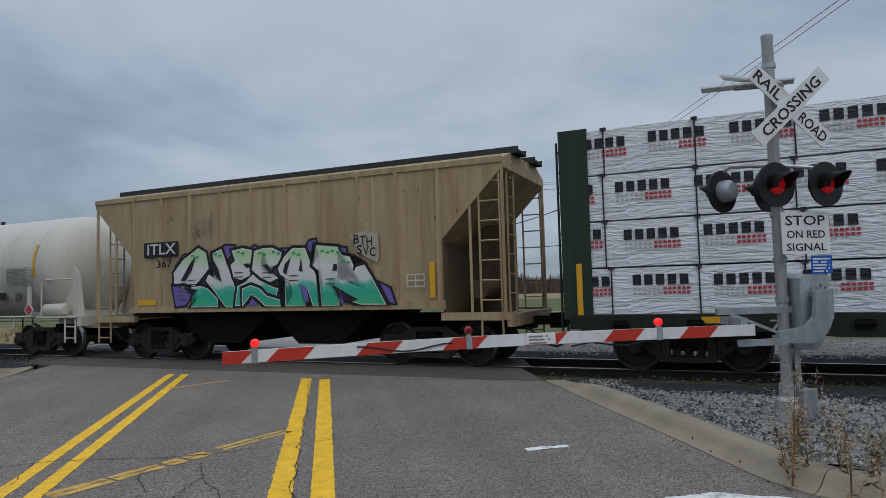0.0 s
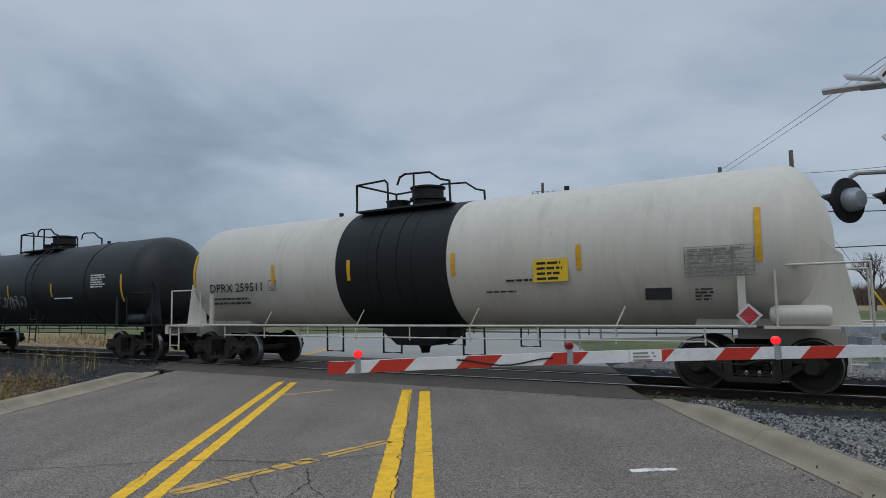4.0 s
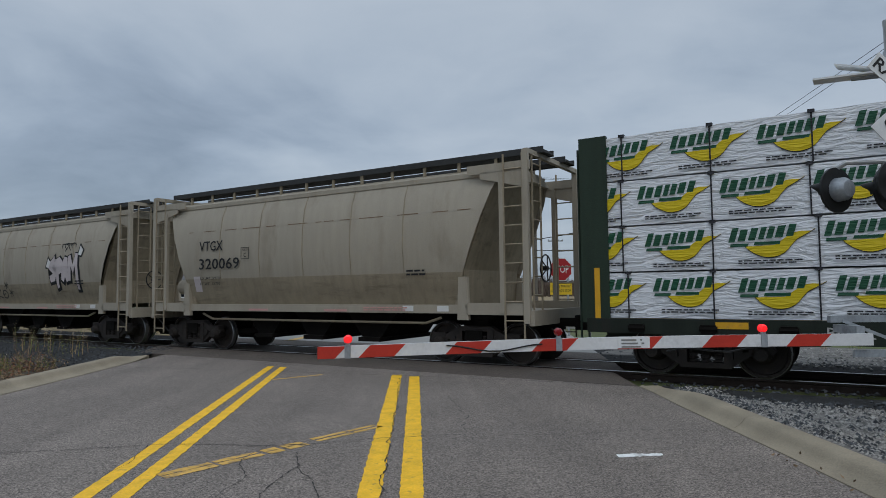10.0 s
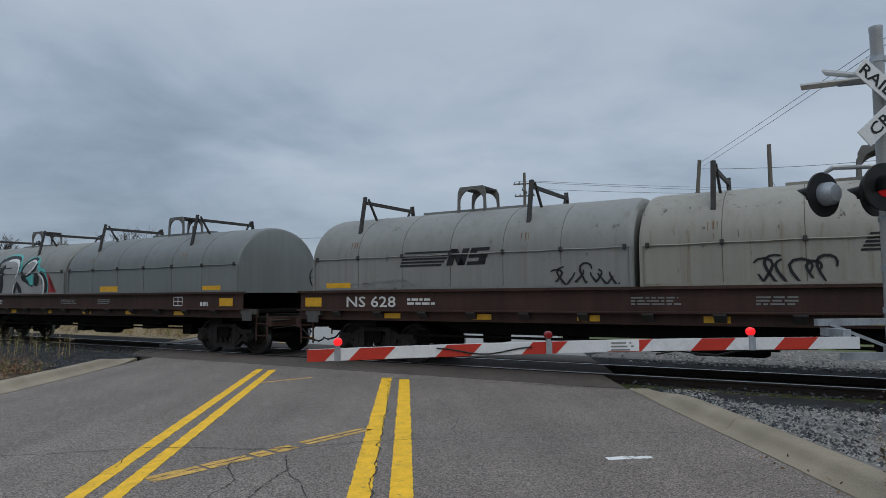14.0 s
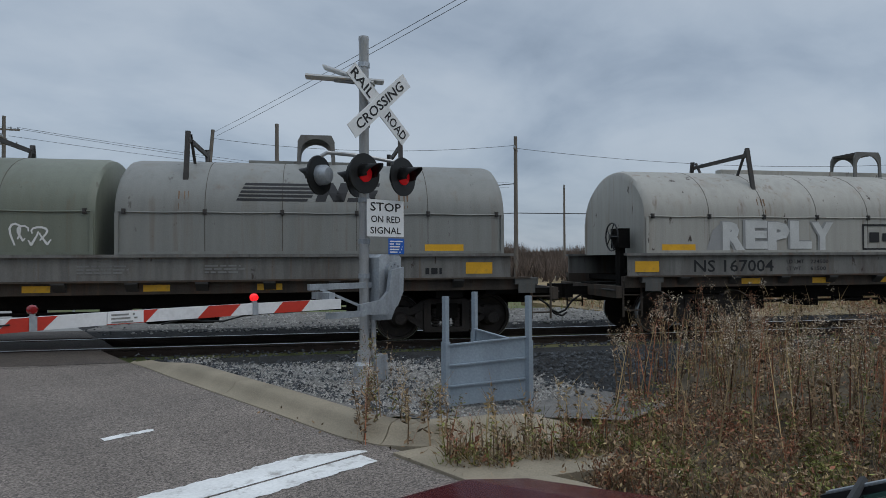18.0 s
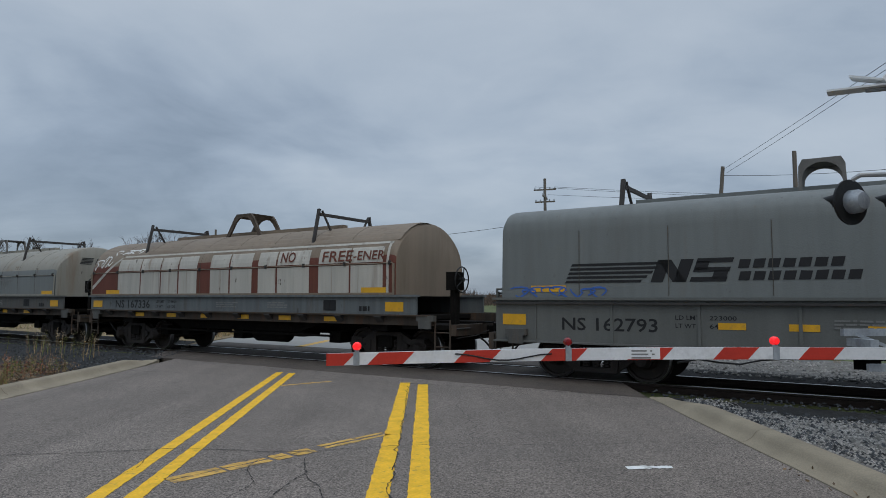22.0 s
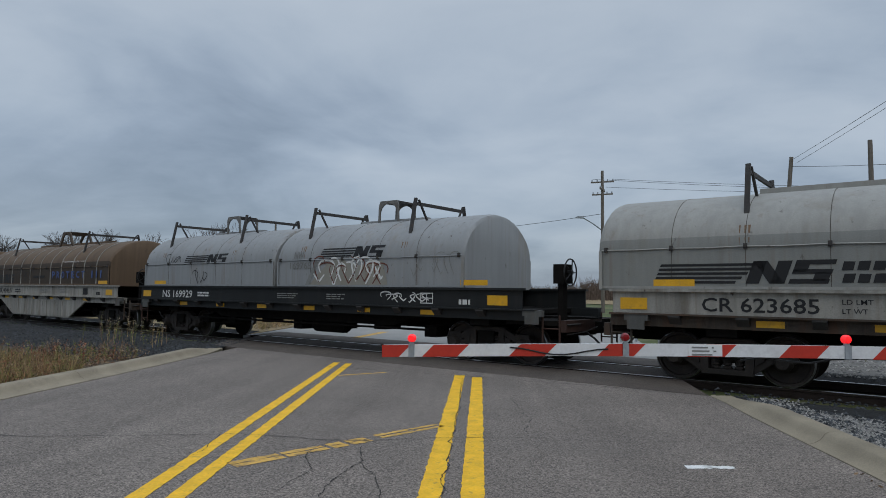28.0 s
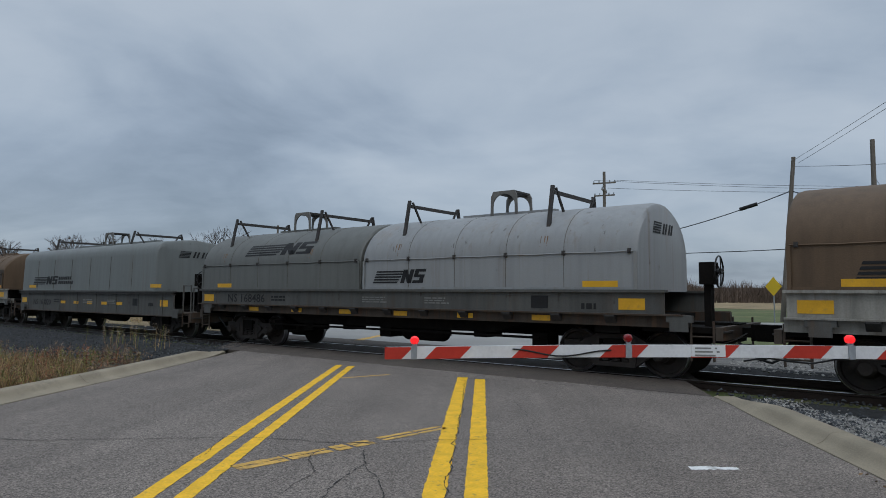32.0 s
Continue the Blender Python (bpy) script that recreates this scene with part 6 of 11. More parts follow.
    def letter(*shapes):
        """One letter in one or more pieces: black outline, thin white edge and faded fill."""
        k = deep[0] = deep[0] + 1
        for q in shapes:
            decal(car, grown(q, 0.085), ink_black, skin, 0.006 + 0.003 * k, label="black outline of a spray-painted letter", lo=1.27)
        for q in shapes:
            decal(car, grown(q, 0.018), spray_white, skin, 0.0075 + 0.003 * k, label="white edge of a spray-painted letter", lo=1.28)
            decal(car, q, spray_fade, skin, 0.0085 + 0.003 * k, label="letter fading from mint through pale to green", lo=1.29)

    def daub(q, ink, off=0.030):
        decal(car, q, ink, skin, off, lo=1.28)

    decal(car, grown([(-2.69, 2.30), (-2.46, 2.52), (-2.20, 2.56), (-2.46, 2.36)], 0.05), ink_black, skin, 0.004, lo=1.27)
    daub([(-2.69, 2.30), (-2.46, 2.52), (-2.20, 2.56), (-2.46, 2.36)], spray_purple, 0.006)
    decal(car, grown([(-2.82, 1.83), (-2.64, 1.83), (-2.20, 1.62), (-2.38, 1.35), (-2.70, 1.32), (-2.77, 1.63)], 0.05), ink_black, skin, 0.004, lo=1.27)
    daub([(-2.82, 1.83), (-2.64, 1.83), (-2.20, 1.62), (-2.38, 1.35), (-2.70, 1.32), (-2.77, 1.63)], spray_purple, 0.006)
    decal(car, grown([(-1.37, 2.57), (-1.20, 2.69), (-0.94, 2.67), (-1.04, 2.47), (-1.17, 2.34)], 0.05), ink_black, skin, 0.004, lo=1.27)
    daub([(-1.37, 2.57), (-1.20, 2.69), (-0.94, 2.67), (-1.04, 2.47), (-1.17, 2.34)], spray_purple, 0.006)
    decal(car, grown([(-0.52, 2.59), (-0.33, 2.64), (-0.17, 2.58)], 0.05), ink_black, skin, 0.004, lo=1.27)
    daub([(-0.52, 2.59), (-0.33, 2.64), (-0.17, 2.58)], spray_purple, 0.006)
    decal(car, grown([(0.23, 2.54), (0.60, 2.53), (0.44, 2.36), (0.37, 2.43)], 0.05), ink_black, skin, 0.004, lo=1.27)
    daub([(0.23, 2.54), (0.60, 2.53), (0.44, 2.36), (0.37, 2.43)], spray_purple, 0.006)
    decal(car, grown([(1.03, 2.52), (1.13, 2.67), (1.28, 2.69), (1.33, 2.55), (1.24, 2.36)], 0.05), ink_black, skin, 0.004, lo=1.27)
    daub([(1.03, 2.52), (1.13, 2.67), (1.28, 2.69), (1.33, 2.55), (1.24, 2.36)], spray_purple, 0.006)
    decal(car, grown([(1.90, 2.50), (2.04, 2.47), (2.06, 2.32), (1.90, 2.35)], 0.05), ink_black, skin, 0.004, lo=1.27)
    daub([(1.90, 2.50), (2.04, 2.47), (2.06, 2.32), (1.90, 2.35)], spray_purple, 0.006)
    decal(car, grown([(2.25, 2.28), (2.48, 2.15), (2.28, 2.10)], 0.05), ink_black, skin, 0.004, lo=1.27)
    daub([(2.25, 2.28), (2.48, 2.15), (2.28, 2.10)], spray_purple, 0.006)
    decal(car, grown([(2.83, 1.73), (3.06, 1.61), (3.18, 1.29), (3.05, 1.33)], 0.05), ink_black, skin, 0.004, lo=1.27)
    daub([(2.83, 1.73), (3.06, 1.61), (3.18, 1.29), (3.05, 1.33)], spray_purple, 0.006)
    letter([(-1.99, 2.66), (-1.78, 2.54), (-1.70, 2.19), (-1.92, 1.98), (-2.13, 1.80), (-2.41, 1.89), (-2.73, 1.88), (-2.75, 2.11), (-2.46, 2.40)],
           [(-2.20, 1.75), (-1.92, 1.77), (-1.72, 1.71), (-1.43, 1.47), (-1.42, 1.31), (-2.20, 1.31), (-2.03, 1.48), (-2.15, 1.62)],
           [(-1.54, 2.52), (-1.31, 2.60), (-1.18, 2.30), (-0.95, 1.78), (-0.82, 1.29), (-1.18, 1.30), (-1.51, 1.67), (-1.75, 1.91), (-1.68, 2.02), (-1.31, 1.86), (-1.43, 2.18)])
    letter([(-0.97, 2.55), (-0.68, 2.59), (-0.33, 2.51), (-0.36, 2.36), (-0.52, 2.26), (-0.68, 2.32), (-0.69, 2.19), (-0.46, 2.13), (-0.50, 2.00), (-0.72, 1.91), (-0.93, 1.97), (-1.01, 2.23), (-0.88, 2.33)],
           [(-0.82, 1.74), (-0.59, 1.83), (-0.40, 1.99), (-0.18, 1.89), (0.07, 1.72), (0.28, 1.66), (0.22, 1.50), (-0.06, 1.54), (-0.34, 1.76), (-0.53, 1.79), (-0.69, 1.68), (-0.73, 1.33), (-0.89, 1.33)])
    letter([(-0.33, 2.51), (-0.12, 2.56), (0.14, 2.56), (0.38, 2.45), (0.32, 2.24), (0.17, 2.19), (-0.05, 2.22), (-0.18, 2.12), (0.10, 2.00), (0.28, 1.91), (0.07, 1.84), (-0.18, 1.95), (-0.40, 2.11), (-0.36, 2.33)],
           [(-0.69, 1.68), (-0.45, 1.75), (-0.21, 1.67), (-0.03, 1.51), (0.34, 1.41), (0.37, 1.30), (-0.06, 1.31), (-0.25, 1.47), (-0.45, 1.58), (-0.57, 1.45), (-0.69, 1.32)])
    letter([(0.32, 2.11), (0.49, 2.36), (0.69, 2.52), (1.01, 2.51), (1.15, 2.17), (1.32, 1.84), (1.50, 1.53), (1.54, 1.30), (1.22, 1.29), (1.07, 1.69), (0.85, 1.76), (0.96, 1.49), (0.99, 1.29), (0.52, 1.30), (0.70, 1.55), (0.63, 1.80), (0.48, 1.93), (0.36, 2.00)])
    letter([(1.24, 2.14), (1.37, 2.35), (1.33, 2.55), (1.84, 2.49), (1.87, 2.33), (2.12, 2.28), (2.21, 2.10), (2.16, 1.93), (2.00, 1.85), (1.86, 1.83), (2.53, 1.60), (2.25, 1.96), (2.30, 2.05), (2.48, 2.09), (2.67, 1.80), (2.95, 1.30), (2.39, 1.31), (2.15, 1.38), (1.78, 1.67), (1.64, 1.73), (1.82, 1.41), (1.85, 1.29), (1.45, 1.28), (1.46, 1.77), (1.41, 2.02)])
    daub([(-0.53, 1.31), (-0.41, 1.48), (-0.22, 1.31)], spray_purple)
    daub([(0.90, 1.75), (1.07, 1.66), (1.11, 1.36), (0.99, 1.42)], spray_purple)
    daub([(1.85, 1.62), (2.06, 1.40), (1.92, 1.31)], spray_purple)
    daub([(-2.06, 2.51), (-2.27, 2.28), (-2.52, 1.93), (-2.39, 1.91), (-2.18, 2.17)], ink_black)
    daub([(-1.58, 2.45), (-1.38, 2.17), (-1.28, 1.85), (-1.48, 2.02), (-1.63, 2.26)], ink_black)
    daub([(0.86, 2.04), (0.92, 2.33), (0.96, 2.02)], ink_black)
    daub([(0.49, 2.20), (0.65, 2.35), (0.53, 1.96), (0.44, 2.03)], ink_black)
    daub([(1.71, 2.01), (1.75, 2.16), (1.84, 2.14), (1.82, 2.00)], ink_black)
    daub([(1.69, 1.73), (2.02, 1.55), (2.33, 1.40), (2.05, 1.32), (1.85, 1.47)], ink_black)
    daub([(-2.38, 1.78), (-1.99, 1.69), (-2.17, 1.59), (-2.29, 1.64)], ink_black)
    daub([(-0.11, 2.20), (0.01, 2.22), (0.22, 2.01), (0.10, 2.01)], ink_black)
    daub([(-0.65, 2.24), (-0.52, 2.26), (-0.43, 2.18), (-0.56, 2.16)], ink_black)
    for d in (0.0, 0.10):
        daub(slant(-2.30, -2.06, 1.92 - d, 1.94 - d, 0.3), coil_brown)
    for d in (0.0, 0.10):
        daub(slant(-0.91, -0.67, 2.05 - d, 2.07 - d, 0.3), coil_brown)
    for d in (0.0, 0.10):
        daub(slant(-0.12, 0.12, 2.02 - d, 2.04 - d, 0.3), coil_brown)
    for d in (0.0, 0.10):
        daub(slant(0.60, 0.84, 1.93 - d, 1.95 - d, 0.3), coil_brown)
    for d in (0.0, 0.10):
        daub(slant(1.53, 1.77, 1.83 - d, 1.85 - d, 0.3), coil_brown)
    for x, z in ((-2.20, 2.48), (-1.51, 2.49), (-0.84, 2.51), (-0.24, 2.45), (0.14, 2.46), (0.68, 2.41), (1.42, 2.42), (1.67, 2.41), (1.93, 2.19)):
        for d in (0.0, 0.13):
            daub(slant(x + d, x + d + 0.09, z - d * 0.3, z - d * 0.3 + 0.045, 0.2), spray_green)
    daub([(2.15, 2.72), (2.50, 2.82), (2.80, 2.73), (2.84, 2.33), (2.79, 2.13), (2.35, 2.36)], halo_grey, 0.004)
    for i, row in enumerate(("BTH", "SVC")):
        for j, ch in enumerate(row):
            write(ch, car, 2.23 + 0.155 * j + 0.07 * i, -1.555, 2.55 - 0.22 * i - 0.03 * j, 0.14, 0.19, ink_black, name="graffiti", bold=0.014)
    scrawl(car, -2.2, -1.552, 2.9, 0.7, 0.55, ink_grey, 9, 5, 0.01)
    return car, h


def round_hopper(label, lead, trail, number, data):
    car, dist, L = start_car("covered_hopper", label, "hopper car", lead, trail)
    h = L / 2
    for s in (-1, 1):
        truck(car, s * (h - 1.45), dist)
    couplings(car, L)
    # curved sides: a barrel section, cut by slopes at the ends
    prof = [(-1.20, 1.22), (-1.33, 1.55), (-1.44, 1.95), (-1.50, 2.5), (-1.48, 3.1), (-1.40, 3.6), (-1.24, 3.98)]

    def end_x(z):
        return 0.72 + (3.95 - z) * 0.40 if z > 1.9 else 1.54 + (1.9 - z) * 0.3
    bm = bmesh.new()
    cols = [0.0, 0.02, 0.5, 0.98, 1.0]
    for sgn in (-1, 1):
        rows = []
        for y, z in prof:
            a = -h + end_x(z)
            rows.append([bm.verts.new((a + (-2 * a) * c, sgn * y, z)) for c in cols])
        for g, k in zip(rows, rows[1:]):
            for i in range(len(cols) - 1):
                f = bm.faces.new((g[i], g[i + 1], k[i + 1], k[i]))
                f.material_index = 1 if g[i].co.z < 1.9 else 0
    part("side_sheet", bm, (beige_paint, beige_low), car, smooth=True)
    bm = prism(bmesh.new(), [(-1.26, 3.96), (-0.8, 4.18), (0.8, 4.18), (1.26, 3.96)], -h + 0.66, h - 0.66, "x")
    box(bm, -h + 0.66, h - 0.66, -1.29, -1.22, 3.92, 4.02)
    part("roof", bm, beige_paint, car)
    for s in (-1, 1):
        bm = prism(bmesh.new(), [(s * (h - 0.78), 3.96), (s * (h - 1.56), 2.0), (s * (h - 1.62), 1.25), (s * (h - 1.8), 1.25), (s * (h - 1.7), 2.0), (s * (h - 0.95), 3.96)], -1.3, 1.3, "y")
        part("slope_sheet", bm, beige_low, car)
    for i in range(1, 6):
        x = -h + 1.5 + i * (2 * h - 3.0) / 6
        seam = bmesh.new()
        for (ya, za), (yb, zb) in zip(prof[2:], prof[3:]):
            beam(seam, (x, ya * 1.003, za), (x, yb * 1.003, zb), 0.018, 0.012)
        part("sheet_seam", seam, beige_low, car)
    bm = bmesh.new()
    box(bm, -h + 1.2, h - 1.2, -1.36, -1.18, 1.08, 1.26)
    box(bm, -h + 1.2, h - 1.2, 1.18, 1.36, 1.08, 1.26)
    for s in (-1, 1):
        for y in (-1.36, 1.36):
            x = s * (h - 1.55)
            prism(bm, [(x - 0.13, 0.95), (x + 0.13, 0.95), (x + 0.1, 1.85), (x - 0.1, 1.85)], y - 0.05, y + 0.05, "y")
            a, b = sorted((s * (h - 1.5), s * (h - 0.05)))
            box(bm, a, b, y - 0.05, y + 0.05, 1.06, 1.30)
    part("side_sill", bm, beige_paint, car)
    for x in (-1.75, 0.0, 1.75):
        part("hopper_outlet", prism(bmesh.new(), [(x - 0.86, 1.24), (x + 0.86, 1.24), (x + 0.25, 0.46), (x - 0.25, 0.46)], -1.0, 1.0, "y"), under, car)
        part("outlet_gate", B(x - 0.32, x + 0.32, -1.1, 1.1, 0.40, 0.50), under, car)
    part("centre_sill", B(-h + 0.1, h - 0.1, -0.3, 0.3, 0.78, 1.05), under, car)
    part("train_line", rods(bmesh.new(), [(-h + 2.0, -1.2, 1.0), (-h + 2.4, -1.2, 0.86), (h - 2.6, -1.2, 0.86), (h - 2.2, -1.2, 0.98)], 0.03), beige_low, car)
    for s in (-1, 1):
        bm = bmesh.new()
        box(bm, s * h - 0.06, s * h + 0.06, -1.4, 1.4, 0.85, 1.15)
        a, b = sorted((s * (h - 1.4), s * h))
        box(bm, a, b, -1.36, 1.36, 1.06, 1.12)
        box(bm, a, b, -1.42, -1.36, 3.95, 4.14)
        box(bm, a, b, 1.36, 1.42, 3.95, 4.14)
        for y in (-1.40, 1.40):
            box(bm, s * (h - 0.08) - 0.06, s * (h - 0.08) + 0.06, y - 0.05, y + 0.05, 0.9, 4.36)
            box(bm, s * (h - 0.62) - 0.045, s * (h - 0.62) + 0.045, y - 0.04, y + 0.04, 1.1, 3.95)
            prism(bm, [(s * (h - 0.1), 3.6), (s * (h - 0.1), 3.98), (s * (h - 1.1), 3.98), (s * (h - 1.1), 3.85)], y - 0.02, y + 0.02, "y")
        box(bm, s * (h - 0.08) - 0.05, s * (h - 0.08) + 0.05, -1.4, 1.4, 4.28, 4.38)
        part("end_frame", bm, beige_paint, car)
        for y in (-1.43, 1.43):
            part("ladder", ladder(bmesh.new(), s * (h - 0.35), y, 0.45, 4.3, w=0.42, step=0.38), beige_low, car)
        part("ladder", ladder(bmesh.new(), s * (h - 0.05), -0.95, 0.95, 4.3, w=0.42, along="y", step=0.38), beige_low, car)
    roof_walk(car, h, 4.38)
    part("air_tank", revolve(bmesh.new(), [(-h + 0.45, 0.0), (-h + 0.45, 0.22), (-h + 1.25, 0.22), (-h + 1.25, 0.0)], 14, centre=(0, -0.7, 1.75)), beige_paint, car, smooth=True)
    part("brake_wheel", cached("brake_wheel", make_brake_wheel), lamp_black, car, at=pose(h - 0.02, -0.6, 2.0))
    m = -h + 2.2
    write("VTGX", car, m, -1.522, 2.70, 0.95, 0.27, ink_black, tilt=89)
    write(number, car, m, -1.522, 2.20, 1.60, 0.30, ink_black)
    write("LD LMT " + data[0], car, m + 0.05, -1.512, 1.93, 0.82, 0.075, ink_black, bold=0.004)
    write("LT WT   " + data[1], car, m + 0.05, -1.508, 1.78, 0.80, 0.075, ink_black, bold=0.004)
    bm = bmesh.new()
    for q in ((0, 0.012, 0, 0.30), (0.29, 0.302, 0, 0.30), (0, 0.302, 0, 0.012), (0, 0.302, 0.29, 0.302)):
        flat_poly(bm, [(m + 1.66 + q[0], 2.44 + q[2]), (m + 1.66 + q[1], 2.44 + q[2]), (m + 1.66 + q[1], 2.44 + q[3]), (m + 1.66 + q[0], 2.44 + q[3])], -1.522)
    part("plate_stencil", bm, ink_black, car)
    write("PLATE", car, m + 1.71, -1.522, 2.65, 0.20, 0.05, ink_black, bold=0.003)
    write("C", car, m + 1.76, -1.522, 2.49, 0.10, 0.11, ink_black, bold=0.005)
    small_print(car, h - 4.2, -1.372, 1.18, 2, pink_bar, 1.5, 0.03, 0.05, seed=13)
    small_print(car, h - 2.9, -1.50, 1.98, 2, ink_black, 0.6, 0.04, 0.08, seed=14)
    plates(car, [h - 2.2, h - 3.1], 1.12, -1.366, spray_white, 0.28, 0.12, "label_plate")
    decal(car, rect(m - 0.31, m - 0.04, 1.60, 2.02), spray_pale, BARREL, 0.006, "label_plate")
    return car, h


def print_bar(w, h, k, lean=0.0):
    """One plain heavy bar in place of a printed character, with a slightly uneven top."""
    t = h * (1.0, 0.94, 1.0, 0.97, 0.92)[k % 5]
    return [(0.0, 0.0), (w, 0.0), (w + lean * t, t), (lean * h * 0.97, h * 0.97)]


# -- centre-beam flat cars and their load --
def emblem_waves(seed):
    """Mill mark as plain shapes: leaning dark green blocks over a yellow wave, and bars of small print."""
    rnd = random.Random(seed)
    bm = bmesh.new()
    x = 0.0
    for k, w in enumerate((0.13, 0.15, 0.14, 0.11, 0.12, 0.15, 0.14)):
        z, hh = 0.425 + 0.010 * k, (0.235, 0.20, 0.20, 0.20, 0.20, 0.19, 0.20)[k]
        flat_poly(bm, [(x + px, z + pz) for px, pz in print_bar(w * 0.74, hh, k, 0.30)], 0.0)
        x += w + 0.008
    for k, w in enumerate((0.30, 0.42)):
        c = 0.02 + k * 0.36
        slanted(bm, c, 0.345 + 0.02 * k, w * 0.9, 0.05, 0.3, 0.0)
    n = 16
    for a in range(n):
        q = []
        for t in (a / n, (a + 1) / n):
            xx = 0.24 + 1.02 * t
            low = 0.36 - 0.20 * math.sin(math.pi * min(1, t / 0.72)) ** 0.8 + (0.23 * max(0, (t - 0.55) / 0.45) ** 1.3)
            high = 0.345 + 0.02 * t + (0.20 * math.sin(math.pi * max(0, t - 0.45) / 0.55 * 0.75) if t > 0.45 else 0)
            q.append((xx, low, max(high, low + 0.004)))
        flat_poly(bm, [(q[0][0], q[0][1]), (q[1][0], q[1][1]), (q[1][0], q[1][2]), (q[0][0], q[0][2])], 0.0015, 1)
        flat_poly(bm, [(q[0][0], q[0][1] - 0.014), (q[1][0], q[1][1] - 0.014), (q[1][0], q[1][1]), (q[0][0], q[0][1])], 0.0015, 2)
    for z in (0.10, 0.06):
        c = 0.14
        while c < 1.0:
            w = rnd.uniform(0.05, 0.13)
            flat_poly(bm, [(c, z), (c + w, z), (c + w, z + 0.020), (c, z + 0.020)], 0.0, 2)
            c += w + 0.025
    return mesh_from(bm, wrap_green, wrap_yellow, wrap_black, name="printed_mark")


def emblem_block(seed):
    """Mill mark as plain shapes: five heavy black blocks over red and pale bars of print."""
    bm = bmesh.new()
    for k in range(5):
        flat_poly(bm, [(k * 0.192 + px, 0.46 + pz) for px, pz in print_bar(0.138, 0.185, k)], 0.0)
    for z in (0.375, 0.30):
        for k in range(6):
            c = 0.50 + k * 0.075
            flat_poly(bm, [(c, z), (c + 0.055, z), (c + 0.055, z + 0.045), (c, z + 0.045)], 0.0, 1)
        for k in range(6):
            c = 0.01 + k * 0.08
            flat_poly(bm, [(c, z), (c + 0.05, z), (c + 0.05, z + 0.035), (c, z + 0.035)], 0.0, 2)
    return mesh_from(bm, wrap_black, wrap_red, pink_print, name="printed_mark")


def cut_mark(em, x, wd):
    """The mark's mesh, cut off where the wrapping folds round the end of its pack."""
    bm = bmesh.new()
    bm.from_mesh(em)
    for co, no in (((-x + 0.01, 0, 0), (-1, 0, 0)), ((wd - x - 0.01, 0, 0), (1, 0, 0))):
        bmesh.ops.bisect_plane(bm, geom=bm.verts[:] + bm.edges[:] + bm.faces[:], plane_co=co, plane_no=no, clear_outer=True)
    return mesh_of(bm, "printed_mark", *em.materials)


def make_bundle(wd, ht, dp, seed):
    """A wrapped pack of boards: slightly swollen film with creases."""
    bm = bmesh.new()
    nx, nz = 14, 4
    rnd = random.Random(seed)
    pts = {}
    for i in range(nx + 1):
        for j in range(nz + 1):
            x, z = wd * i / nx, ht * j / nz
            edge = i in (0, nx) or j in (0, nz)
            pts[i, j] = bm.verts.new((x, -0.012 * (0 if edge else 1) + (0 if edge else 0.012 * noise.noise((x * 2.1 + seed, z * 3.0, seed))), z + (0.008 * noise.noise((x * 3, seed, 0)) if 0 < i < nx else 0)))
    for i in range(nx):
        for j in range(nz):
            bm.faces.new((pts[i, j], pts[i + 1, j], pts[i + 1, j + 1], pts[i, j + 1]))
    back = [bm.verts.new(p) for p in ((0, dp, 0), (wd, dp, 0), (wd, dp, ht), (0, dp, ht))]
    bm.faces.new([back[3], back[2], back[1], back[0]])
    bm.faces.new([pts[i, 0] for i in range(nx, -1, -1)] + [back[0], back[1]])
    bm.faces.new([pts[i, nz] for i in range(nx + 1)] + [back[2], back[3]])
    bm.faces.new([pts[0, j] for j in range(nz + 1)] + [back[3], back[0]])
    bm.faces.new([pts[nx, j] for j in range(nz, -1, -1)] + [back[1], back[2]])
    return mesh_from(bm, wrap, smooth=True, name="wrapping")


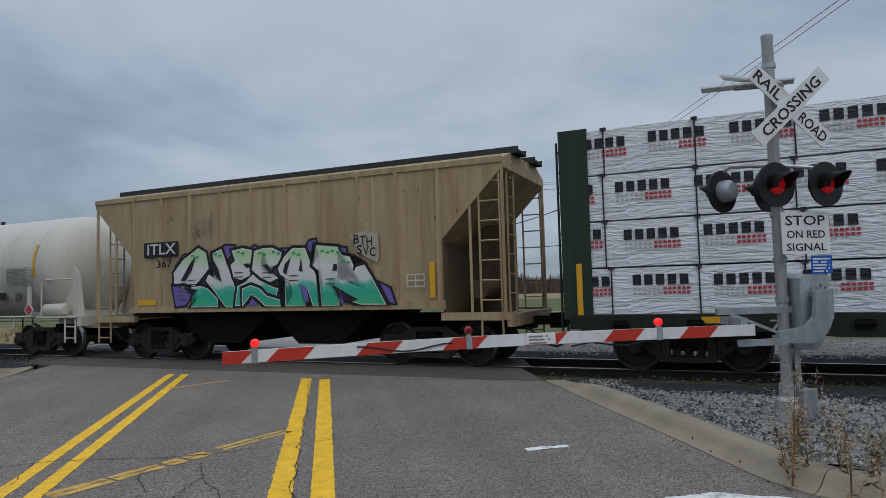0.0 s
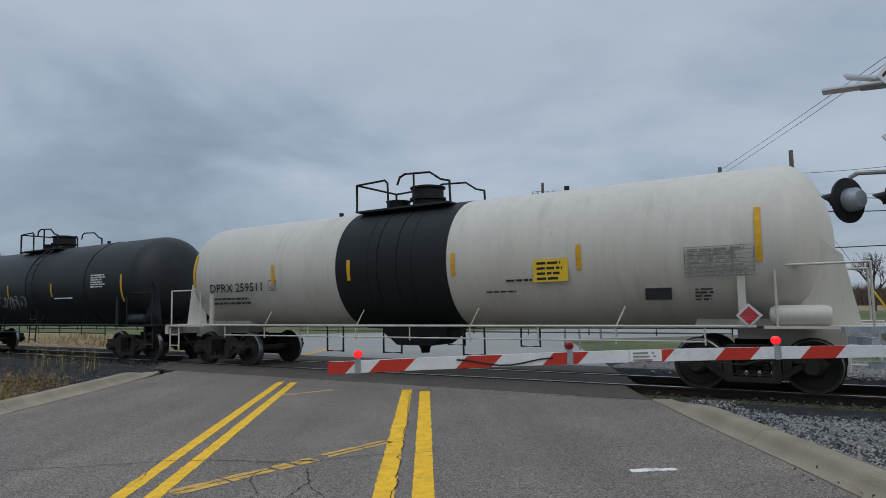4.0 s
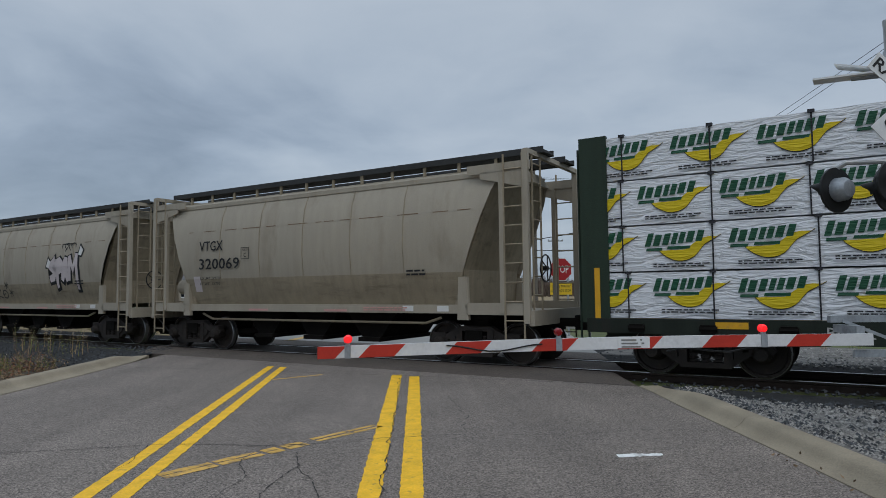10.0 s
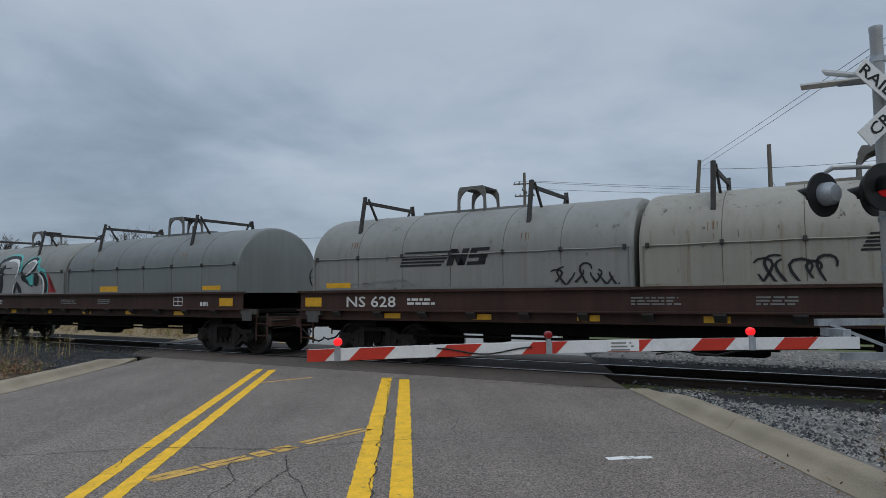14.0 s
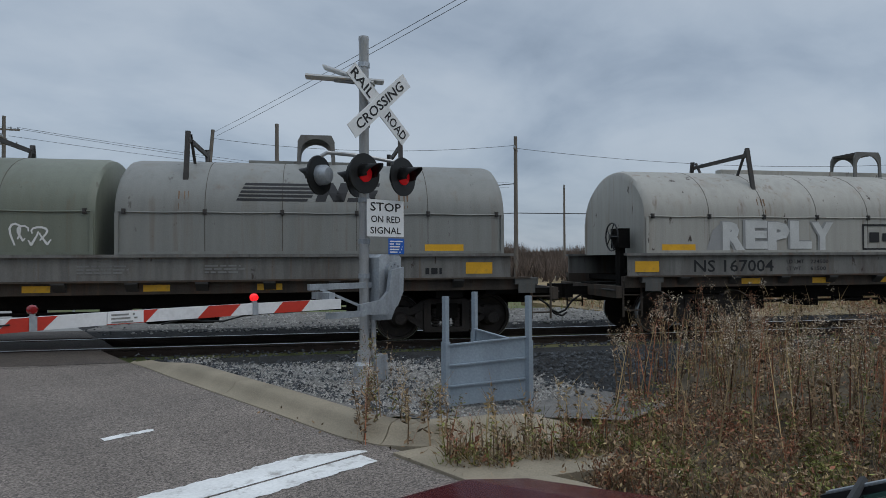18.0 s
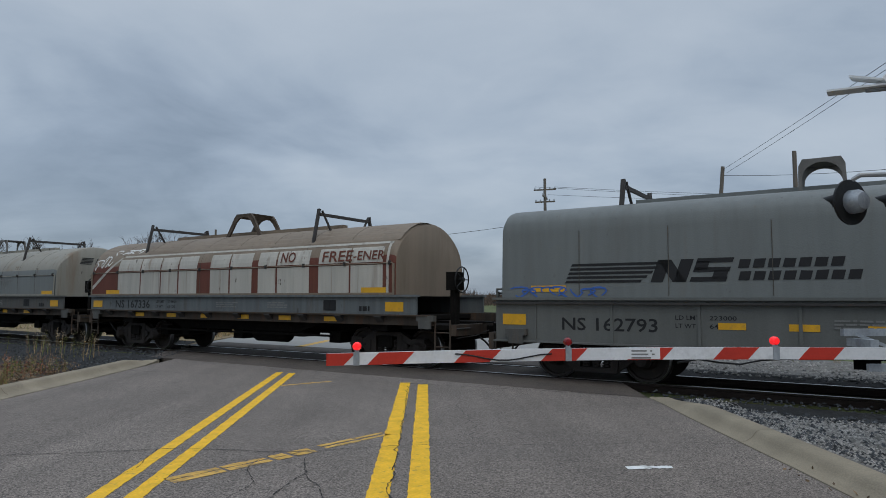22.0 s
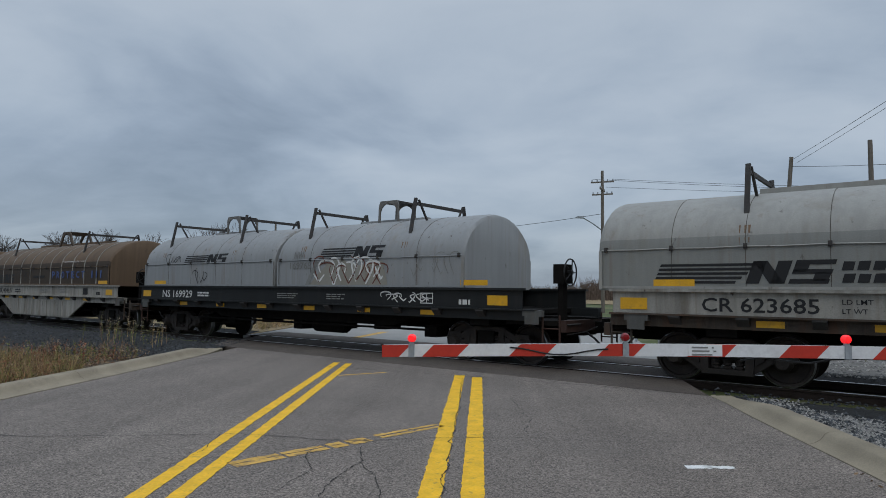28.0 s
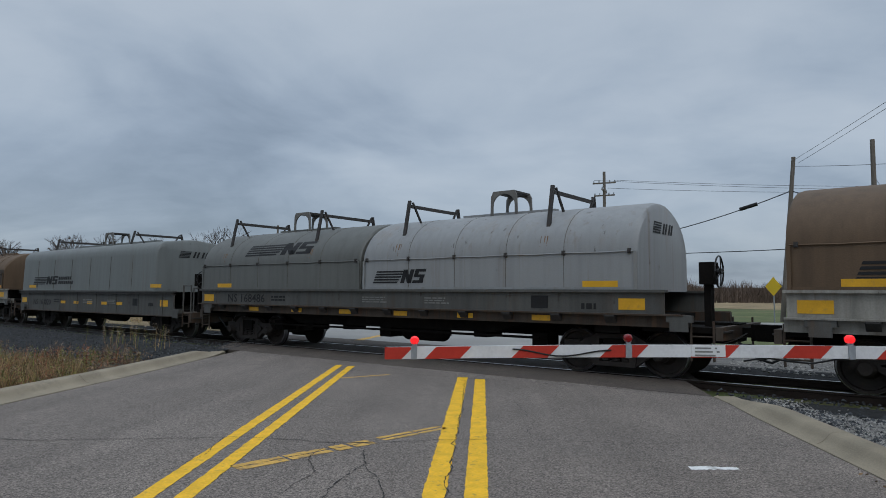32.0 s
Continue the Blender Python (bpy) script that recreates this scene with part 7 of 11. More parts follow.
def centre_beam(label, lead, trail, paint, mark, marks_per, number=None, group="lumber packs", gap=0.5, pack_label=""):
    car, dist, L = start_car("centerbeam_flat_car", label, "flat car", lead, trail)
    h = L / 2
    deck = deck_red if paint is red_paint else deck_green
    for s in (-1, 1):
        truck(car, s * (h - 1.95), dist)
    couplings(car, L)
    bm = bmesh.new()
    box(bm, -h, h, -1.45, 1.45, 0.86, 1.0)
    box(bm, -h, h, -0.35, 0.35, 0.6, 0.9)
    part("deck", bm, deck, car)
    for y in (-1.47, 1.47):
        part("side_sill", prism(bmesh.new(), [(-h, 0.78), (-h, 1.03), (h, 1.03), (h, 0.78), (h - 3.2, 0.74), (h - 4.2, 0.66), (-h + 4.2, 0.66), (-h + 3.2, 0.74)], y - 0.04, y + 0.04, "y"), deck, car)
    for s in (-1, 1):
        part("bulkhead", B(s * h - 0.06, s * h + 0.06, -1.4, 1.4, 1.0, 4.30), paint, car)
        bm = bmesh.new()
        for y in (-1.43, -0.48, 0.48, 1.43):
            a, b = sorted((s * (h - 0.42), s * (h + 0.10)))
            part("bulkhead_post", B(a, b, y - 0.05, y + 0.05, 0.95, 4.38), paint, car)
        for z in (1.5, 2.1, 2.7, 3.3, 3.9, 4.3):
            a, b = sorted((s * h, s * (h + 0.10)))
            box(bm, a, b, -1.43, 1.43, z - 0.04, z + 0.04)
        part("bulkhead_stiffener", bm, paint, car)
        bm = ladder(bmesh.new(), s * (h + 0.16), -1.15, 0.5, 4.2, w=0.42, along="y", step=0.38)
        part("ladder", bm, paint, car)
        plates(car, [s * (h - 0.2) - 0.05], 1.0, -1.486, reflect, 0.10, 0.95)
    bm = bmesh.new()
    k = 14
    for i in range(k + 1):
        x = -h + i * L / k
        box(bm, x - 0.08, x + 0.08, -0.14, 0.14, 1.0, 4.2)
        if i < k:
            beam(bm, (x, 0, 1.1 if i % 2 else 4.1), (x + L / k, 0, 4.1 if i % 2 else 1.1), 0.1, 0.08)
    box(bm, -h, h, -0.28, 0.28, 4.18, 4.32)
    part("centre_beam", bm, paint, car)
    win = cached("winch", lambda: mesh_from(box(rod(bmesh.new(), (-0.14, -1.53, 0.87), (0.14, -1.53, 0.87), 0.05, 8), -0.12, 0.12, -1.56, -1.48, 0.80, 0.94), under, name="winch"))
    for i in range(18):
        x = -h + 0.9 + i * (L - 1.8) / 17
        if not any(a - 0.18 < x < a + w + 0.18 for _, a, w in number or ()):
            part("winch", win, under, car, at=pose(x, 0, 0))
    stir = cached("rail_hanger", lambda: mesh_from(rods(bmesh.new(), [(0, -1.46, 0.7), (0, -1.46, 0.40), (0.14, -1.46, 0.40), (0.14, -1.46, 0.7)], 0.016), under, name="rail_hanger"))
    for x in (-5.25, -3.25, -1.1, 1.05, 3.2, 5.2):
        part("rail_hanger", stir, under, car, at=pose(x, 0, 0))
    part("brake_rod", rods(bmesh.new(), [(-5.2, -1.46, 0.41), (0.0, -1.46, 0.415), (5.25, -1.46, 0.41)], 0.013, 5), under, car)
    part("air_hose_run", rods(bmesh.new(), [(-4.9, -1.44, 0.66), (-4.6, -1.44, 0.56), (-3.6, -1.44, 0.53), (-2.2, -1.44, 0.58), (-0.4, -1.44, 0.54), (1.6, -1.44, 0.57), (2.2, -1.44, 0.66)], 0.014, 5), under, car)
    bm = bmesh.new()
    for i in range(6):
        box(bm, -3 + i * 1.1, -2.6 + i * 1.1, -0.95, 0.95, 0.42 + 0.06 * (i % 2), 0.70)
    part("brake_gear", bm, under, car)
    plates(car, [-h + 2.2 + i * (L - 4.4) / 5 for i in range(6)], 0.88, -1.516, reflect, 0.5, 0.11)
    load_box(car, 0.95, -1.514, 0.78, ink_worn, 0.18)
    for x, rows, w, seed in ((-2.75, 2, 0.75, 61), (-1.35, 2, 0.35, 62), (2.2, 2, 0.40, 63), (3.2, 1, 0.9, 64), (6.6, 2, 0.6, 65)):
        small_print(car, x, -1.516, 0.86, rows, ink_worn, w, 0.045, 0.075, seed=seed)
    if number:
        for word, x, w in number:
            write(word, car, x, -1.520, 0.765, w, 0.17, ink_worn, bold=0.006)
    # load: two halves, two packs long, four tiers, both sides of the beam
    tiers = [1.04, 1.87, 2.70, 3.53]
    span = (L - 0.75 - gap) / 2
    wd = span / 2 - 0.015
    em = cached(("mark", mark is emblem_block), lambda: mark(1))
    strap = cached(("strap", 0), lambda: mesh_from(box(box(bmesh.new(), -0.012, 0.012, -0.020, -0.012, 0.0, 0.80), -0.05, 0.05, -0.03, 0.05, 0.78, 0.83), wrap_black, name="strap"))
    for half in (0, 1):
        x0 = -h + 0.37 + half * (span + gap)
        part("dunnage_board", B(x0 + 0.03, x0 + span - 0.03, -1.42, -0.3, 1.0, 1.038), lumber, car, "sawn boards under the load")
        for c in (0, 1):
            for t, z in enumerate(tiers):
                seed = half * 8 + c * 4 + t
                x = x0 + c * (span / 2)
                for side in (-1, 1):
                    p = thing("lumber_pack", pack_label, "lumber pack", group)
                    me = cached(("bundle", round(wd, 3), seed % 6), lambda: make_bundle(wd, 0.80, 1.22, seed % 6))
                    w = part("wrapping", me, wrap, p)
                    if side < 0:
                        rnd = random.Random(seed * 7 + int(h * 3))
                        step = 1.30 if mark is emblem_block else 1.37
                        xx = rnd.uniform(-1.15, -0.1)
                        while xx < wd - 0.15:
                            whole = xx > 0.02 and xx + 1.3 < wd
                            part("printed_mark", em if whole else cut_mark(em, xx, wd), wrap_green, p, at=pose(xx, -0.026, 0.02 + rnd.uniform(-0.02, 0.03)))
                            xx += step
                        for i in range(4):
                            part("strap", strap, wrap_black, p, at=pose(0.35 + i * (wd - 0.7) / 3 + rnd.uniform(-0.05, 0.05), -0.012, 0))
                        RIDERS.append((p, dist, pose(x, -1.44, z)))
                    else:
                        RIDERS.append((p, dist, pose(x + wd, 1.44, z, 0, 0, 180)))
    return car, h


# ---- lettering, emblems and graffiti on the cars ----
def skin_of(style, flat=-1.5):
    """The near side's y at a height, for a hood style, a barrel side, or a flat side."""
    if style == "flat":
        return lambda z: flat
    if style == "barrel":
        prof = [(-1.20, 1.22), (-1.33, 1.55), (-1.44, 1.95), (-1.50, 2.5), (-1.48, 3.1), (-1.40, 3.6), (-1.24, 3.98)]
    elif style == "tank":
        return lambda z: -math.sqrt(max(0.0, 1.482 ** 2 - (z - 2.48) ** 2))
    else:
        full = hood_profile(style)
        prof = [p for p in full if p[0] <= 0.001]
    zs, ys = [p[1] for p in prof], [p[0] for p in prof]
    return lambda z: float(np.interp(z, zs, ys))


def decal(parent, pts, material, skin, off=0.008, name="graffiti", label="", lo=None, hi=None):
    """A painted shape that lies on a curved side."""
    bm = bmesh.new()
    bm.faces.new([bm.verts.new((x, 0, z)) for x, z in pts])
    bmesh.ops.triangulate(bm, faces=bm.faces)
    for zc, up in ((lo, -1), (hi, 1)):
        if zc is not None:
            geo = bm.verts[:] + bm.edges[:] + bm.faces[:]
            bmesh.ops.bisect_plane(bm, geom=geo, plane_co=(0, 0, zc), plane_no=(0, 0, up), clear_outer=True)
    if not bm.verts:
        bm.free()
        return None
    z0, z1 = min(v.co.z for v in bm.verts), max(v.co.z for v in bm.verts)
    cuts = [2.12, 2.38] + [2.38 + 0.12 * k for k in range(1, 9)] + [1.55, 1.95, 2.5, 2.72, 2.85, 3.1, 3.6]
    for zc in cuts:
        if z0 + 0.01 < zc < z1 - 0.01:
            geo = bm.verts[:] + bm.edges[:] + bm.faces[:]
            bmesh.ops.bisect_plane(bm, geom=geo, plane_co=(0, 0, zc), plane_no=(0, 0, 1))
    for v in bm.verts:
        v.co.y = skin(v.co.z) - off
    me = mesh_of(bm, name, material)
    return part(name, me, material, parent, label)


def rect(x0, x1, z0, z1):
    return [(x0, z0), (x1, z0), (x1, z1), (x0, z1)]


def slant(x0, x1, z0, z1, k=0.35):
    d = (z1 - z0) * k
    return [(x0, z0), (x1, z0), (x1 + d, z1), (x0 + d, z1)]


def emblem(car, x0, x1, z0, z1, skin, ink=ink_black, words=0.0):
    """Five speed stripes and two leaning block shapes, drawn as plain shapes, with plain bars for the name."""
    w, h = x1 - x0, z1 - z0
    for k in range(5):
        a = x0 + 0.03 * k
        decal(car, slant(a, x0 + w * (0.50 + 0.035 * k), z0 + h * k / 5, z0 + h * (k / 5 + 0.12), 0.5), ink, skin, name="emblem_stripe")
    b = x0 + w * 0.56
    u = w * 0.22
    for q in (slant(b, b + u * 0.34, z0, z1), slant(b + u * 0.62, b + u * 0.96, z0, z1), [(b + 0.35 * h, z1), (b + 0.35 * h + u * 0.36, z1), (b + u * 0.96, z0), (b + u * 0.60, z0)]):
        decal(car, q, ink, skin, name="emblem_block")
    c = b + u * 1.05
    for z in (0.0, 0.42, 0.82):
        decal(car, slant(c + h * z * 0.35, c + h * z * 0.35 + u * 0.92, z0 + h * z, z0 + h * (z + 0.20)), ink, skin, name="emblem_block")
    decal(car, slant(c + h * 0.18, c + h * 0.18 + u * 0.34, z0 + h * 0.5, z0 + h * 0.9), ink, skin, name="emblem_block")
    decal(car, slant(c + u * 0.56, c + u * 0.92, z0 + h * 0.1, z0 + h * 0.5), ink, skin, name="emblem_block")
    if words:
        step = words / 8
        for r, cnt in ((0, 8), (1, 7)):
            for k in range(cnt):
                xa, za = x1 + w * 0.06 + k * step, z0 + h * (0.04 if r == 0 else 0.56)
                decal(car, [(xa + px, za + pz) for px, pz in print_bar(step * 0.76, h * 0.38, k + r, 0.25)], ink, skin, 0.010, "name_bar")


def on_skin_text(car, s, x, z, w, h, ink, skin, off=0.012, bold=0.012):
    y0, y1 = skin(z), skin(z + h)
    tilt = 90 - math.degrees(math.atan2(y1 - y0, h))
    return write(s, car, x, min(y0, skin(z + h / 2)) - off, z, w, h, ink, tilt=tilt, bold=bold)


def tag(car, x0, x1, z0, z1, ink, skin, seed, strokes=7, r=0.018):
    """Quick looping spray strokes that spell nothing."""
    rnd = random.Random(seed)
    w, h = x1 - x0, z1 - z0
    bm = bmesh.new()
    for k in range(strokes):
        cx = x0 + w * (k + 0.5) / strokes
        cz = z0 + h * rnd.uniform(0.4, 0.6)
        a0, sweep = rnd.uniform(0, 6.28), rnd.uniform(2.5, 5.5)
        rx, rz = w / strokes * rnd.uniform(0.45, 0.9), h * rnd.uniform(0.25, 0.5)
        line = []
        for i in range(11):
            a = a0 + sweep * i / 10
            line.append(Vector((cx + rx * math.cos(a) + rx * 0.4 * math.sin(2 * a), cz + rz * math.sin(a))))
        rows = []
        for i, p in enumerate(line):
            d = (line[min(i + 1, 10)] - line[max(i - 1, 0)]).normalized() * r * (0.6 + 0.4 * math.sin(math.pi * i / 10))
            rows.append([bm.verts.new((qx, skin(min(qz, 3.3)) - 0.012, qz)) for qx, qz in ((p.x + d.y, p.y - d.x), (p.x - d.y, p.y + d.x))])
        for g, q in zip(rows, rows[1:]):
            bm.faces.new((g[0], q[0], q[1], g[1]))
    return part("graffiti", mesh_of(bm, "graffiti", ink), ink, car, "looping spray-painted tag")


def ribbon(car, pts, w, ink, skin, off=0.012, taper=0.0, lo=1.24, hi=3.4):
    """One curved spray stroke laid on a rounded side."""
    line = bend(pts, 0.05 if w < 0.06 else 0.12)
    bm = bmesh.new()
    rows = []
    for i, p in enumerate(line):
        d = (line[min(i + 1, len(line) - 1)] - line[max(i - 1, 0)]).normalized()
        k = w / 2 * (1 - taper + taper * max(0.0, math.sin(math.pi * i / (len(line) - 1))) ** 0.5)
        rows.append([(p.x + d.y * k, p.y - d.x * k), (p.x, p.y), (p.x - d.y * k, p.y + d.x * k)])
    vs = [[bm.verts.new((x, skin(min(max(z, lo), hi)) - off, min(max(z, lo), hi))) for x, z in r] for r in rows]
    for g, q in zip(vs, vs[1:]):
        for i in (0, 1):
            bm.faces.new((g[i], q[i], q[i + 1], g[i + 1]))
    return part("graffiti", mesh_of(bm, "graffiti", ink), ink, car, "broad curved spray stroke" if w > 0.06 else "")


def stroke(car, pts, w, ink, off):
    return ribbon(car, pts, w, ink, ROUND, off, 0.45, 1.635, 3.3)


def fit_letter(pts, x0, x1, z0, z1):
    return [(x0 + (x1 - x0) * a, z0 + (z1 - z0) * b) for a, b in pts]


def grown(pts, k, dx=0.0, dz=0.0):
    cx, cz = sum(p[0] for p in pts) / len(pts), sum(p[1] for p in pts) / len(pts)
    out = []
    n = len(pts)
    area = sum(pts[i][0] * pts[(i + 1) % n][1] - pts[(i + 1) % n][0] * pts[i][1] for i in range(n))
    for i in range(n):
        a, b, c = Vector(pts[i - 1]), Vector(pts[i]), Vector(pts[(i + 1) % n])
        e0, e1 = (b - a).normalized(), (c - b).normalized()
        nrm = Vector((e0.y + e1.y, -(e0.x + e1.x)))
        nrm = nrm.normalized() * k / max(0.5, abs(nrm.length / 2)) if nrm.length > 1e-4 else Vector((0, 0))
        b = b + (nrm if area > 0 else -nrm)
        out.append((b.x + dx, b.y + dz))
    return out



ROUND, BOX, ANG, BARREL = skin_of("round"), skin_of("box"), skin_of("angular"), skin_of("barrel")

# ---- the train, in order of passing ----
PACK_A = "white plastic wrapped lumber pack printed with black mill marks"
PACK_B = "white plastic wrapped lumber pack printed with green and yellow mill marks"
centre_beam("dark green centre-beam flat car loaded with white wrapped lumber", 19.6, -2.62, green_paint, emblem_block, 5, [("730", -7.9, 0.6)], pack_label=PACK_A)
flat_hopper("tan rib-sided covered hopper with rust streaks and green graffiti", -3.75, -14.85)
tank_car("white tank car with a black middle band", -15.55, -32.7, white_tank, band_black, "DPRX 259218", mid=0.20)
tank_car("white tank car with a black middle band", -33.0, -49.75, white_tank, band_black, "DPRX 259345", mid=-0.42)
tank_car("white tank car with a black middle band and brown streaks", -50.2, -67.65, white_tank, band_black, "DPRX 259511", mid=-0.55)
tank_car("plain black tank car with white lettering", -68.2, -84.5, black_tank, None, "CGTX 30206", ink_white, True)
centre_beam("oxide red centre-beam flat car loaded with white wrapped lumber", -85.2, -107.2, red_paint, emblem_waves, 5, [("AOK", -8.42, 0.50), ("29227", -7.50, 0.75)], pack_label=PACK_B)
centre_beam("dark green centre-beam flat car loaded with wrapped lumber", -108.55, -130.6, green_paint, emblem_waves, 5, [("BCOL", -7.23, 0.62), ("730", -5.77, 0.48), ("769", -5.05, 0.50)], pack_label=PACK_B)
HOPS = [round_hopper("beige curved-side covered hopper, dusty below", -131.75, -143.75, "320069", ("229300", "56700")),
        round_hopper("beige curved-side covered hopper with black and white graffiti", -144.85, -157.0, "320025", ("229600", "56400")),
        round_hopper("beige curved-side covered hopper with a black emblem", -158.15, -170.3, "320054", ("229500", "56500"))]
C = {}
C["ca"] = coil_car("coil car with two cream hoods on a rusty brown frame", -171.0, -188.15, "round", [(-8.1, -0.55, hood_grey), (-0.45, 7.15, hood_cream)], sill_brown, number="NS 628", num_mat=ink_white)
C["syk"] = coil_car("coil car with two grey hoods and large black and teal graffiti", -189.1, -206.25, "round", [(-8.2, -0.55, hood_grey), (-0.4, 7.45, hood_cool)], sill_brown, number="CR 628538", num_mat=ink_white)
C["reply"] = coil_car("coil car with one pale grey hood and white graffiti", -207.6, -221.9, "round", [(-6.6, 5.95, hood_pale)], sill_mid, low_sill=sill_rusty, number="NS 167004")
C["d495"] = coil_car("coil car with two grey-green hoods", -223.2, -238.6, "round", [(-7.2, -0.35, hood_green), (-0.05, 6.7, hood_grey)], sill_mid, low_sill=sill_rusty, number="NS 168495", num_x=1.90)
C["cshield"] = coil_car("oxide brown coil car with an angular braced hood", -239.9, -255.5, "angular", [(-6.5, 4.95, coil_brown)], sill_brown, number="CR 631191", num_x=2.40, num_mat=ink_white)
C["c785"] = coil_car("coil car with one plain grey square-shouldered hood", -257.3, -270.2, "box", [(-6.1, 5.05, hood_grey)], sill_mid, brake=1, number="NS 168785", num_x=2.65, low_sill=sill_rusty, back=0.3, front=1.6)
C["c793"] = coil_car("coil car with one dark grey square-shouldered hood", -271.1, -284.2, "box", [(-6.3, 5.1, hood_cool)], hood_dark, brake=1, number="NS 162793", back=0.3, front=1.5)
C["c336"] = coil_car("coil car with a faded white and rust brown hood", -285.1, -298.95, "round", [(-6.9, 5.4, hood_beige, hood_rust)], sill_blue, brake=1, number="NS 167336", lift="trapeze")
C["c906"] = coil_car("coil car with one cream and grey hood", -299.6, -314.05, "round", [(-7.15, 5.6, hood_cream, hood_cool)], sill_grey, brake=1, number="NS 163906", low_sill=sill_rusty)
C["c314"] = coil_car("coil car with one pale grey square-shouldered hood", -314.7, -328.5, "box", [(-6.85, 4.65, hood_white)], hood_grey, brake=1, number="NS 163314", low_sill=sill_rusty, back=0.3, front=1.9)
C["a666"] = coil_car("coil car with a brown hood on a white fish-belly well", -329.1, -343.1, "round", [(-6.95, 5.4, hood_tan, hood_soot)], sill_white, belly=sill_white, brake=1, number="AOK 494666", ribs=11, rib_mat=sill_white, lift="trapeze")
C["c685"] = coil_car("coil car with one chalky grey hood on a rusty white frame", -343.9, -358.2, "round", [(-7.3, 5.25, hood_chalk, hood_grey)], sill_white, brake=1, number="CR 623685", num_x=1.75, lift="trapeze", low_sill=sill_rusty)
C["c929"] = coil_car("coil car with two white hoods on a black frame", -359.1, -375.4, "round", [(-7.9, -0.85, hood_white), (-0.7, 5.75, hood_white)], sill_black, brake=1, number="NS 169929", num_mat=ink_white)
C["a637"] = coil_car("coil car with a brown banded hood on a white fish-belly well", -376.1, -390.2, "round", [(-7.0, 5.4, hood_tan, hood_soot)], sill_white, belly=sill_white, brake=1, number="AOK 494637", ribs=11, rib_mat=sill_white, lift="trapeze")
C["a560"] = coil_car("coil car with a plain brown hood on a white fish-belly well", -391.1, -405.3, "round", [(-6.95, 5.35, hood_tan)], sill_white, belly=sill_white, brake=1, number="AOK 494560", ribs=8, lift="trapeze")
C["c486"] = coil_car("coil car with one dark and one pale grey hood", -406.2, -421.8, "round", [(-7.75, -0.75, hood_dark), (-0.65, 6.4, hood_white)], sill_grey, brake=1, number="NS 168486")
C["last"] = coil_car("coil car with one grey square-shouldered hood", -422.4, -436.2, "box", [(-6.8, 4.7, hood_cool)], sill_grey, brake=1, number="NS 163020", back=0.3, front=1.9)
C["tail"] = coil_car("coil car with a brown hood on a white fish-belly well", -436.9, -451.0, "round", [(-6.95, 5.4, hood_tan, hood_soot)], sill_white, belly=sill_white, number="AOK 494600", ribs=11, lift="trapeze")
cars = {k: v[0] for k, v in C.items()}
HALF = {k: v[1] for k, v in C.items()}


# yellow markers, data stencils and latches that every coil car carries
for k, car in cars.items():
    h = HALF[k]
    low = k == "cshield"
    square = k in ("c785", "c793", "c314", "last")
    z0 = 0.62 if low else (0.76 if square else 0.98)
    face = -1.566 if low else -1.526
    up = 0.16 if low else 0.30
    plates(car, [-h + 0.30, h - 1.75], z0 + up, face, reflect, 0.50, 0.21, "end_marker")
    n = 6
    first = 2.6 if not square else 4.3
    plates(car, [-h + first + i * (2 * h - 3.6 - first) / (n - 1) for i in range(n if not square else n - 1)], z0 + (0.02 if low else 0.05 if not square else 0.30), (-1.511 if not square else -1.525) if not low else -1.566, reflect, 0.42, 0.11)
    load_box(car, h - 3.6, face - 0.002, z0 + up, ink_black if k not in ("ca", "syk", "cshield", "c929") else ink_white, 0.25)
    if k not in ("ca", "syk", "cshield", "c929"):
        plates(car, [h - 3.61], z0 + 0.31, -1.523, ink_black, 0.39, 0.23, "stencil_panel")
    small_print(car, h - 2.5, face - 0.002, z0 + up, 1, ink_black if k not in ("ca", "syk", "cshield", "c929") else ink_white, 0.4, 0.11, seed=31)
    small_print(car, -0.6, face - 0.002, z0 + up + 0.16, 3, ink_grey, 0.9, 0.028, 0.055, seed=HALF[k] * 7)
    small_print(car, 1.4, face - 0.002, z0 + up + 0.16, 3, ink_grey, 0.7, 0.028, 0.055, seed=HALF[k] * 9)
    if not low:
        for x in (-h + 0.9, h - 2.5):
            decal(car, rect(x, x + 0.72, 1.70, 1.82), reflect, BOX if k in ("c785", "c793", "c314", "last") else ROUND, 0.01, "hood_label")
    for s in (-1, 1):
        bm = bmesh.new()
        x = s * (h - 0.62)
        box(bm, x - 0.22, x + 0.22, -1.62, -1.5, z0 + 0.10, z0 + 0.22)
        box(bm, x - 0.16, x + 0.16, -1.63, -1.6, z0 - 0.06, z0 + 0.10)
        part("jacking_pad", bm, sill_grey if not low else sill_brown, car)

